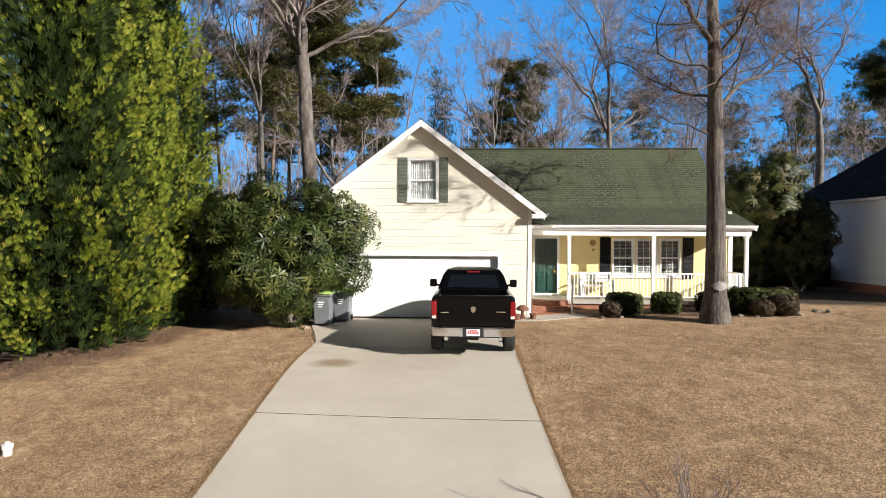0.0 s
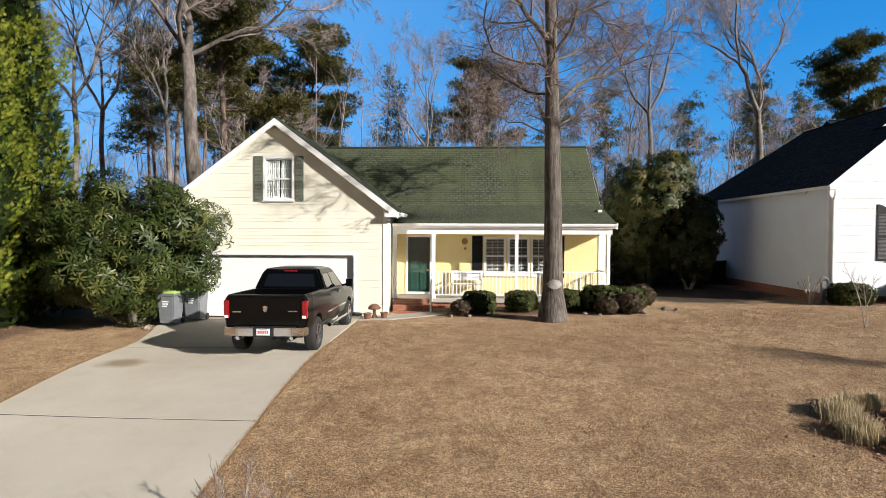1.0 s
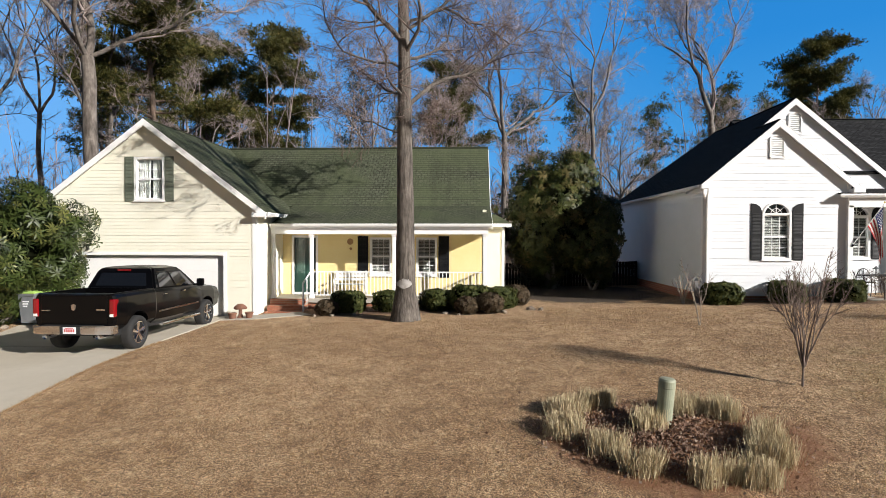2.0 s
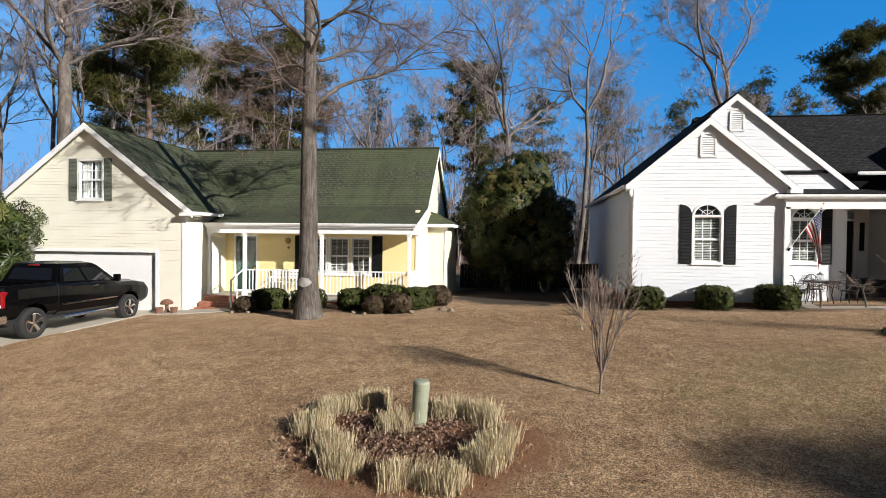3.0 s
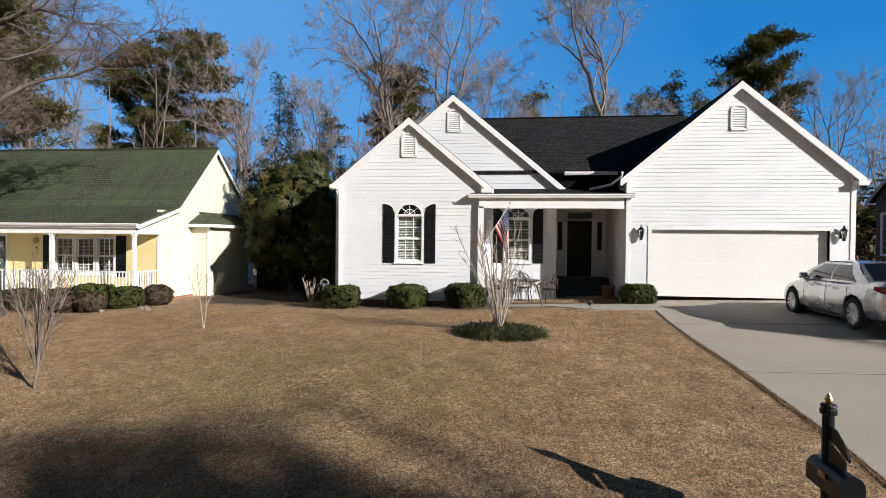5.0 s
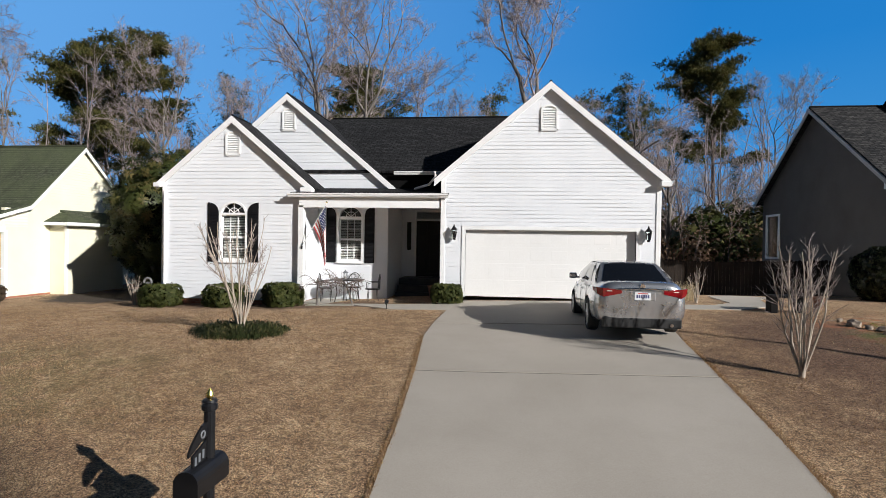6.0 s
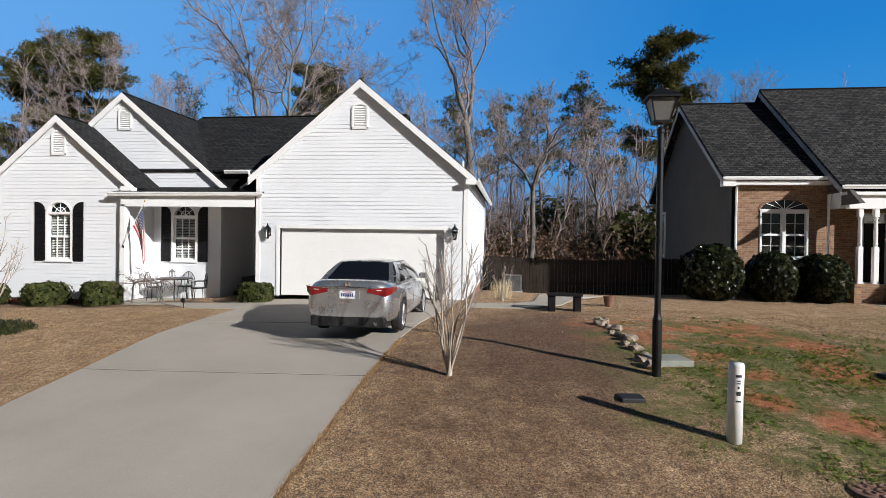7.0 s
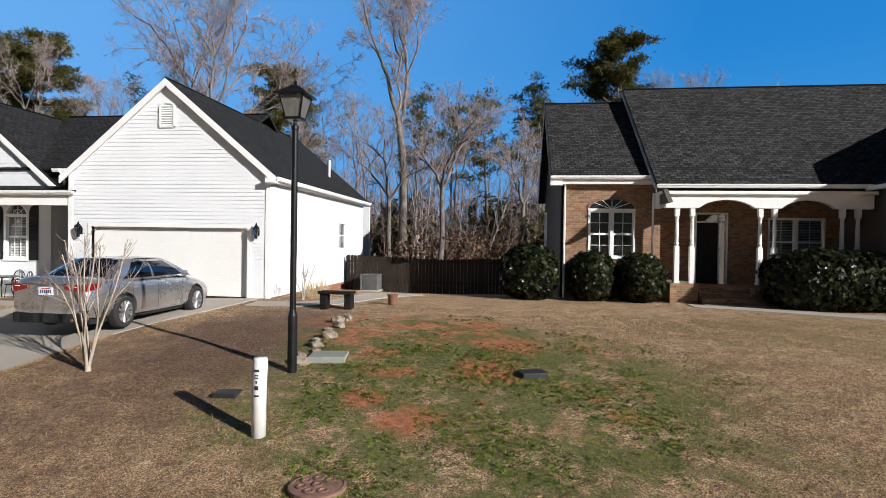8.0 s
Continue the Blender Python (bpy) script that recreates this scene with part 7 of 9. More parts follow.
def plate(parent, x, y, z, ink):
    bm = B()
    box(bm, x - 0.152, x + 0.152, y - 0.012, y, z - 0.076, z + 0.076, 0.004)
    ob = part("number_plate", bm, PLATE_WHITE, parent)
    bm = B()
    for k in range(6):
        u = x - 0.12 + 0.042 * k
        box(bm, u, u + 0.03, y - 0.015, y - 0.012, z - 0.035, z + 0.03)
    part("plate_bars", bm, ink, ob)
    bm = B()
    box(bm, x - 0.09, x + 0.09, y - 0.015, y - 0.012, z + 0.045, z + 0.062)
    part("plate_bar", bm, PLATE_RED if ink is PLATE_INK else ink, ob)


def hull(bm, rings, close=True):
    """Skins a run of equal rings of points."""
    vs = [[bm.verts.new(p) for p in ring] for ring in rings]
    n = len(vs[0])
    for a, b in zip(vs, vs[1:]):
        for k in range(n if close else n - 1):
            bm.faces.new((a[k], a[(k + 1) % n], b[(k + 1) % n], b[k]))
    if close:
        bm.faces.new(vs[0][::-1])
        bm.faces.new(vs[-1])
    return vs


def soften(ob, levels=2):
    mod = ob.modifiers.new("soften", "SUBSURF")
    mod.levels = mod.render_levels = levels
    bpy.context.view_layer.update()
    done = bpy.data.meshes.new_from_object(ob.evaluated_get(bpy.context.evaluated_depsgraph_get()))
    ob.modifiers.clear()
    ob.data = done
    done.polygons.foreach_set("use_smooth", [True] * len(done.polygons))


def pickup_truck():
    xc, y0, g = 1.31, 12.25, ground(1.31, 15) + 0.018
    t = thing("pickup_truck", (xc, y0 + 2.8, g), "black crew-cab pickup truck with chrome bumper, parked on the driveway", "truck")
    L = 5.65
    ra, fa, r = 13.22, 16.78, 0.405

    def section(y, w, zb, zs, zt, crown):
        half = [(0.0, zb), (w * 0.82, zb), (w * 0.96, zb + 0.1), (w, zb + 0.3), (w * 1.0, (zb + zs) / 2 + 0.1), (w * 0.985, zs - 0.06), (w * 0.95, zs), (w * 0.9, zt), (w * 0.5, zt + crown), (0.0, zt + crown)]
        pts = [(xc + a, y, g + z) for a, z in half] + [(xc - a, y, g + z) for a, z in half[-2:0:-1]]
        return pts

    rows = [(y0 + 0.10, 0.93, 0.62, 1.36, 1.40, 0.0), (y0 + 0.16, 0.975, 0.58, 1.38, 1.42, 0.0), (y0 + 0.5, 1.0, 0.55, 1.38, 1.42, 0.0), (y0 + 1.7, 1.0, 0.55, 1.37, 1.41, 0.0),
            (y0 + 1.76, 0.985, 0.5, 1.36, 1.40, 0.0), (y0 + 2.6, 0.99, 0.48, 1.33, 1.37, 0.0), (y0 + 3.9, 0.985, 0.48, 1.27, 1.32, 0.0), (y0 + 4.2, 0.985, 0.48, 1.19, 1.25, 0.05),
            (y0 + 5.0, 0.975, 0.5, 1.13, 1.2, 0.07), (y0 + 5.4, 0.93, 0.5, 1.08, 1.14, 0.05), (y0 + L - 0.06, 0.86, 0.55, 0.98, 1.02, 0.02)]
    bm = B()
    hull(bm, [section(*q) for q in rows])
    body = part("body", bm, BLACK_PAINT, t)
    cuts = []
    for ay in (ra, fa):
        for s in (-1, 1):
            c = B()
            lathe(c, [(0.49, -0.3), (0.49, 0.3)], (xc + s * 1.0, ay, g + r + 0.03), 28, "x")
            cuts.append(c)
    c = B()
    box(c, xc - 0.84, xc + 0.84, y0 + 0.26, y0 + 1.66, g + 0.95, g + 1.6)
    cuts.append(c)
    carve(body, cuts)
    bm = B()
    box(bm, xc - 0.83, xc + 0.83, y0 + 0.27, y0 + 1.65, g + 0.94, g + 0.97)
    part("bed_floor", bm, BLACK_PLASTIC, t)
    bm = B()
    box(bm, xc - 0.78, xc + 0.78, y0 + 0.085, y0 + 0.11, g + 0.72, g + 1.38, 0.012)
    gate = part("tailgate", bm, BLACK_PAINT, t)
    bm = B()
    prism(bm, [(xc - 0.06, y0 + 0.085, g + 1.16), (xc - 0.045, y0 + 0.085, g + 1.06), (xc, y0 + 0.085, g + 1.03), (xc + 0.045, y0 + 0.085, g + 1.06), (xc + 0.06, y0 + 0.085, g + 1.16), (xc, y0 + 0.085, g + 1.18)], (0, -0.018, 0))
    part("badge", bm, CHROME, gate, "plain chrome shield badge")
    bm = B()
    box(bm, xc - 0.76, xc - 0.56, y0 + 0.075, y0 + 0.085, g + 1.02, g + 1.045)
    box(bm, xc + 0.53, xc + 0.74, y0 + 0.075, y0 + 0.085, g + 1.04, g + 1.065)
    part("name_bar", bm, CHROME, gate)
    # cab
    base = [(y0 + 1.78, 0.93), (y0 + 2.1, 0.935), (y0 + 3.0, 0.935), (y0 + 4.1, 0.91)]
    cab = [[(xc - 0.93, y0 + 1.78, g + 1.36), (xc + 0.93, y0 + 1.78, g + 1.36), (xc + 0.92, y0 + 4.15, g + 1.26), (xc - 0.92, y0 + 4.15, g + 1.26)],
           [(xc - 0.76, y0 + 1.98, g + 1.82), (xc + 0.76, y0 + 1.98, g + 1.82), (xc + 0.74, y0 + 3.45, g + 1.8), (xc - 0.74, y0 + 3.45, g + 1.8)],
           [(xc - 0.70, y0 + 2.06, g + 1.90), (xc + 0.70, y0 + 2.06, g + 1.90), (xc + 0.68, y0 + 3.3, g + 1.88), (xc - 0.68, y0 + 3.3, g + 1.88)],
           [(xc - 0.5, y0 + 2.2, g + 1.935), (xc + 0.5, y0 + 2.2, g + 1.935), (xc + 0.48, y0 + 3.15, g + 1.925), (xc - 0.48, y0 + 3.15, g + 1.925)]]
    bm = B()
    vs = hull(bm, cab)
    bmesh.ops.bevel(bm, geom=[e for e in bm.edges if abs(e.verts[0].co.z - e.verts[1].co.z) > 0.02], offset=0.05, segments=2, affect="EDGES")
    part("cab", bm, BLACK_PAINT, t)

    def lerp3(a, b, f):
        return Vector(a) + (Vector(b) - Vector(a)) * f

    def pane_on(name, lo0, lo1, hi0, hi1, u0, u1, v0, v1, off, mat=CAR_GLASS):
        def pt(u, v):
            return lerp3(lerp3(lo0, lo1, u), lerp3(hi0, hi1, u), v) + Vector(off)
        b2 = B()
        prism(b2, [pt(u0, v0), pt(u1, v0), pt(u1, v1), pt(u0, v1)], Vector(off) * -0.6)
        return part(name, b2, mat, t)

    c0, c1 = cab[0], cab[1]
    pane_on("rear_window", c0[0], c0[1], c1[0], c1[1], 0.12, 0.88, 0.2, 0.9, (0, -0.015, 0.005))
    for s, (a0, a1, b0, b1) in ((1, (c0[1], c0[2], c1[1], c1[2])), (-1, (c0[0], c0[3], c1[0], c1[3]))):
        pane_on("side_window", a0, a1, b0, b1, 0.08, 0.42, 0.12, 0.88, (s * 0.016, 0, 0.006))
        pane_on("side_window", a0, a1, b0, b1, 0.47, 0.86, 0.12, 0.88, (s * 0.016, 0, 0.006))
    pane_on("windscreen", c0[3], c0[2], c1[3], c1[2], 0.06, 0.94, 0.1, 0.95, (0, 0.012, 0.01))
    bm = B()
    box(bm, xc - 0.17, xc + 0.17, y0 + 1.94, y0 + 1.99, g + 1.835, g + 1.875, 0.006)
    part("brake_light", bm, RED_LENS, t)
    # bumper
    bm = B()
    outer = [(-0.98, 0.20), (-0.93, 0.02), (-0.6, -0.05), (0.6, -0.05), (0.93, 0.02), (0.98, 0.20), (0.9, 0.22), (-0.9, 0.22)]
    prism(bm, [(xc + a, y0 + b, g + 0.50) for a, b in outer], (0, 0, 0.19))
    bmesh.ops.bevel(bm, geom=list(bm.edges), offset=0.02, segments=2, affect="EDGES")
    bump = part("rear_bumper", bm, CHROME, t, smooth=False)
    bm = B()
    box(bm, xc - 0.24, xc + 0.24, y0 - 0.062, y0 - 0.045, g + 0.49, g + 0.69, 0.008)
    part("plate_recess", bm, BLACK_PLASTIC, bump)
    bm = B()
    box(bm, xc - 0.7, xc + 0.7, y0 - 0.02, y0 + 0.2, g + 0.692, g + 0.705, 0.004)
    part("step_pad", bm, BLACK_PLASTIC, bump)
    plate(t, xc, y0 - 0.064, g + 0.60, PLATE_RED)
    for s in (-1, 1):
        bm = B()
        box(bm, xc + s * 0.905 - 0.065, xc + s * 0.905 + 0.065, y0 + 0.06, y0 + 0.24, g + 0.88, g + 1.30, 0.03)
        lamp = part("tail_light", bm, RED_LENS, t)
        bm = B()
        box(bm, xc + s * 0.9 - 0.045, xc + s * 0.9 + 0.045, y0 + 0.052, y0 + 0.1, g + 0.895, g + 0.96, 0.008)
        part("reverse_lens", bm, CLEAR_LENS, lamp)
        bm = B()
        tube(bm, [(xc + s * 0.62, y0 - 0.02, g + 0.44), (xc + s * 0.62, y0 + 0.3, g + 0.44)], 0.055, 12, False)
        tube(bm, [(xc + s * 0.62, y0 + 0.02, g + 0.44), (xc + s * 0.62, y0 + 0.03, g + 0.44)], 0.05, 12)
        part("exhaust_tip", bm, CHROME, t)
        bm = B()
        tube(bm, [(xc + s * 0.95, y0 + 3.75, g + 1.33), (xc + s * 1.1, y0 + 3.72, g + 1.36)], 0.03, 6)
        box(bm, xc + s * 1.17 - 0.1, xc + s * 1.17 + 0.1, y0 + 3.66, y0 + 3.78, g + 1.3, g + 1.52, 0.03)
        part("door_mirror", bm, BLACK_PAINT, t)
        bm = B()
        tube(bm, [(xc + s * 1.03, y0 + 1.9, g + 0.46), (xc + s * 1.03, y0 + 3.9, g + 0.46)], 0.045, 8)
        part("side_step", bm, CHROME, t)
        for hy in (y0 + 2.05, y0 + 3.0):
            bm = B()
            tube(bm, [(xc + s * 0.985, hy, g + 1.22), (xc + s * 1.015, hy + 0.03, g + 1.225), (xc + s * 1.015, hy + 0.17, g + 1.225), (xc + s * 0.985, hy + 0.2, g + 1.22)], 0.014, 6)
            part("door_handle", bm, CHROME, t)
        bm = B()
        box(bm, xc + s * 0.993 - 0.006, xc + s * 0.993 + 0.006, y0 + 1.85, y0 + 3.95, g + 0.78, g + 0.82, 0.003)
        part("side_moulding", bm, CHROME, t)
        for ay in (ra, fa):
            wheel(t, xc + s * 0.87, ay, g + r, r, 0.27, s, 5, CHROME, 0.66)
    bm = B()
    box(bm, xc - 0.8, xc + 0.8, y0 + 0.3, y0 + 5.2, g + 0.42, g + 0.56)
    tube(bm, [(xc - 0.85, ra, g + r), (xc + 0.85, ra, g + r)], 0.07, 8)
    tube(bm, [(xc, ra, g + r - 0.14), (xc, ra, g + r + 0.14)], 0.15, 10)
    part("underbody", bm, BLACK_PLASTIC, t)


pickup_truck()


def sedan():
    xc, y0, g = 32.14, 13.38, ground(32.14, 15.7) + 0.018
    t = thing("sedan_car", (xc, y0 + 2.4, g), "silver four-door sedan parked on the driveway before the garage", "car")
    r, ra, fa = 0.335, y0 + 1.07, y0 + 3.85

    def section(s, w, zb, zs, zt):
        half = [(0.0, zb), (w * 0.8, zb), (w * 0.95, zb + 0.07), (w * 0.995, zb + 0.22), (w, 0.5 * (zb + zs) + 0.05), (w * 0.985, zs - 0.1), (w * 0.93, zs), (w * 0.8, zt - 0.015), (w * 0.45, zt), (0.0, zt)]
        return [(xc + a, y0 + s, g + z) for a, z in half] + [(xc - a, y0 + s, g + z) for a, z in half[-2:0:-1]]

    rows = [(0.0, 0.66, 0.42, 0.80, 0.98), (0.02, 0.72, 0.34, 0.86, 1.05), (0.10, 0.82, 0.28, 0.94, 1.10), (0.3, 0.885, 0.25, 0.97, 1.105), (0.8, 0.91, 0.22, 0.96, 1.08), (1.6, 0.915, 0.20, 0.93, 1.02),
            (2.6, 0.912, 0.20, 0.90, 0.99), (3.4, 0.905, 0.20, 0.89, 0.99), (3.75, 0.90, 0.20, 0.86, 0.97), (4.3, 0.87, 0.22, 0.76, 0.86), (4.65, 0.78, 0.22, 0.66, 0.74), (4.82, 0.62, 0.25, 0.55, 0.62), (4.86, 0.5, 0.3, 0.5, 0.55)]
    bm = B()
    hull(bm, [section(*q) for q in rows])
    body = part("body", bm, SILVER_PAINT, t)
    soften(body, 2)
    cuts = []
    for ay in (ra, fa):
        for s in (-1, 1):
            c = B()
            lathe(c, [(0.385, -0.28), (0.385, 0.3)], (xc + s * 0.86, ay, g + r + 0.02), 30, "x")
            cuts.append(c)
    carve(body, cuts)

    # the cabin: five bowed sheets that meet at the pillars, with panes just proud of them
    def mixed(a, b, f):
        return a + (b - a) * f

    def end_sheet(u, v, low, high, bow, off):
        return (xc + u * mixed(0.80, 0.585, v), y0 + mixed(low, high, v) - bow * (1 - u * u) + off * (1 if bow < 0 else -1), g + mixed(0.97, 1.405, v) + 0.03 * v * (1 - u * u) + off)

    def side_sheet(side, u, v, off):
        bulge = 0.05 * math.sin(math.pi * v) + 0.03 * (1 - (2 * u - 1) ** 2)
        return (xc + side * (mixed(0.80, 0.585, v) + bulge + off), y0 + mixed(mixed(0.60, 3.70, u), mixed(1.45, 2.80, u), v), g + mixed(0.97, 1.405, v) + off * 0.4)

    def roof_sheet(u, v):
        edge = 0.03 * (1 - (2 * v - 1) ** 2)
        return (xc + u * (0.585 + edge), y0 + mixed(1.45 - 0.06 * (1 - u * u), 2.80 + 0.07 * (1 - u * u), v), g + 1.405 + 0.03 * (1 - u * u) + 0.022 * (1 - (2 * v - 1) ** 2))

    def sheet(name, fn, u0, u1, v0, v1, mat, nu=10, nv=7):
        b2 = B()
        grid = [[b2.verts.new(fn(mixed(u0, u1, a / nu), mixed(v0, v1, b / nv))) for b in range(nv + 1)] for a in range(nu + 1)]
        for a in range(nu):
            for b in range(nv):
                b2.faces.new((grid[a][b], grid[a + 1][b], grid[a + 1][b + 1], grid[a][b + 1]))
        return part(name, b2, mat, t, smooth=True)

    sheet("cabin_panel", lambda u, v: end_sheet(u, v, 0.60, 1.45, 0.06, 0.0), -1, 1, 0, 1, SILVER_PAINT)
    sheet("cabin_panel", lambda u, v: end_sheet(u, v, 3.70, 2.80, -0.07, 0.0), -1, 1, 0, 1, SILVER_PAINT)
    sheet("roof_skin", roof_sheet, -1, 1, 0, 1, SILVER_PAINT)
    sheet("rear_window", lambda u, v: end_sheet(u, v, 0.60, 1.45, 0.06, 0.008), -0.86, 0.86, 0.1, 0.94, CAR_GLASS)
    sheet("windscreen", lambda u, v: end_sheet(u, v, 3.70, 2.80, -0.07, 0.008), -0.9, 0.9, 0.08, 0.95, CAR_GLASS)
    for side in (-1, 1):
        sheet("cabin_panel", lambda u, v: side_sheet(side, u, v, 0.0), 0, 1, 0, 1, SILVER_PAINT)
        sheet("side_window", lambda u, v: side_sheet(side, u, v, 0.006), 0.15, 0.47, 0.1, 0.88, CAR_GLASS)
        sheet("side_window", lambda u, v: side_sheet(side, u, v, 0.006), 0.5, 0.88, 0.1, 0.88, CAR_GLASS)
    for s in (-1, 1):
        bm = B()
        tube(bm, [(xc + s * 0.85, y0 + 3.05, g + 1.0), (xc + s * 0.95, y0 + 3.03, g + 1.03)], 0.025, 6)
        box(bm, xc + s * 1.0 - 0.09, xc + s * 1.0 + 0.09, y0 + 2.98, y0 + 3.1, g + 0.98, g + 1.12, 0.03)
        part("door_mirror", bm, SILVER_PAINT, t)
        # wrap-round tail lamp
        bm = B()
        lens = [(0.90, 0.34, 0.90, 0.97), (0.86, 0.12, 0.84, 0.975), (0.75, 0.03, 0.79, 0.965), (0.40, -0.008, 0.87, 0.94)]
        rows = [[(xc + s * a * 0.975, y0 + b - 0.012, g + lo), (xc + s * a, y0 + b - 0.012, g + hi), (xc + s * a * 0.985, y0 + b + 0.05, g + hi), (xc + s * a * 0.985, y0 + b + 0.05, g + lo)] for a, b, lo, hi in lens]
        hull(bm, rows)
        lamp = part("tail_light", bm, RED_LENS, t)
        bm = B()
        box(bm, xc + s * 0.62 - 0.05, xc + s * 0.62 + 0.05, y0 - 0.018, y0 + 0.01, g + 0.905, g + 0.918, 0.003)
        part("reverse_lens", bm, CLEAR_LENS, lamp)
        for hy in (1.75, 2.75):
            bm = B()
            tube(bm, [(xc + s * 0.905, y0 + hy, g + 0.83), (xc + s * 0.935, y0 + hy + 0.03, g + 0.835), (xc + s * 0.935, y0 + hy + 0.17, g + 0.84), (xc + s * 0.905, y0 + hy + 0.2, g + 0.84)], 0.012, 6)
            part("door_handle", bm, SILVER_PAINT, t)
        for hy in (1.32, 2.2, 3.2):
            bm = B()
            tube(bm, [(xc + s * 0.905, y0 + hy, g + 0.32), (xc + s * 0.921, y0 + hy - 0.02, g + 0.6), (xc + s * 0.895, y0 + hy, g + 0.9)], 0.004, 4)
            part("door_gap", bm, BLACK_PLASTIC, t)
        for ay in (ra, fa):
            wheel(t, xc + s * 0.80, ay, g + r, r, 0.22, s, 10, ALLOY, 0.7)
    bm = B()
    tube(bm, [(xc - 0.5, y0 - 0.012, g + 0.945), (xc, y0 - 0.03, g + 0.965), (xc + 0.5, y0 - 0.012, g + 0.945)], 0.016, 6)
    part("boot_strip", bm, CHROME, t)
    bm = B()
    lathe(bm, [(0.055, 0), (0.05, -0.012)], (xc, y0 - 0.0, g + 1.015), 16, "y")
    part("badge", bm, CHROME, t, "plain round chrome badge")
    bm = B()
    box(bm, xc - 0.24, xc + 0.24, y0 - 0.012, y0 + 0.03, g + 0.74, g + 0.90, 0.01)
    part("plate_recess", bm, SILVER_PAINT, t)
    plate(t, xc, y0 - 0.014, g + 0.82, PLATE_INK)
    bm = B()
    box(bm, xc - 0.74, xc + 0.74, y0 + 0.0, y0 + 0.2, g + 0.20, g + 0.40, 0.03)
    part("lower_valance", bm, BLACK_PLASTIC, t)
    bm = B()
    box(bm, xc - 0.7, xc + 0.7, y0 + 0.3, y0 + 4.5, g + 0.16, g + 0.26)
    part("underbody", bm, BLACK_PLASTIC, t)
    bm = B()
    tube(bm, [(xc + 0.55, y0 - 0.01, g + 0.27), (xc + 0.55, y0 + 0.25, g + 0.27)], 0.035, 10)
    part("exhaust_tip", bm, CHROME, t)
    t.scale = (1.0, 0.95, 1.0)
    t.location.y -= 0.08


sedan()

# ---- shrubs and small trees ----
box_a = clipped("boxwood_shrub", 71, (1.0, 0.9, 0.64), 1500, 0.06, BOXWOOD, "clipped dark green boxwood in front of the porch", "porch shrubs", 6.0)
planted(box_a, [(6.32, 18.35, 0.0, 1.0), (7.70, 18.35, 1.2, 0.95), (9.25, 18.4, 2.2, 0.95), (10.35, 18.3, 3.0, 1.15), (11.3, 18.6, 4.0, 1.0)])
rus = clipped("russet_shrub", 72, (0.85, 0.8, 0.6), 750, 0.07, RUSSET, "low sparse russet-leaved shrub beside the porch", "porch shrubs", 2.2)
planted(rus, [(5.75, 17.75, 0.0, 0.8), (10.25, 17.35, 1.0, 0.85), (10.95, 17.5, 2.0, 1.0), (11.9, 19.4, 3.0, 1.1)])
box_b = clipped("boxwood_shrub", 73, (1.05, 0.95, 0.66), 1500, 0.06, BOXWOOD, "clipped green boxwood before the white house", "white house shrubs", 6.0)
planted(box_b, [(18.62, 18.85, 0.0, 0.98), (20.75, 18.9, 1.2, 1.0), (22.6, 18.95, 2.4, 1.0), (27.75, 18.75, 3.3, 0.8)])
holly = clipped("holly_shrub", 74, (1.75, 1.6, 1.75), 3600, 0.085, HOLLY, "large rounded glossy holly before the brick house", "brick house shrubs", 2.4)
planted(holly, [(41.55, 21.75, 0.0, 0.97), (43.5, 22.0, 1.0, 0.86), (45.0, 22.05, 2.0, 0.84)])
hedge = clipped("holly_hedge", 75, (3.7, 1.5, 1.75), 6500, 0.085, HOLLY, "long rounded glossy hedge before the brick porch", "brick house shrubs", 3.2)
place(hedge, 50.2, 21.15, 0.0, 0.96, first=True)


BARK_RED = bark_material("pinkish_thin_bark", (0.20, 0.15, 0.125), (0.34, 0.27, 0.225), 6.0, 0.4, 0.005)


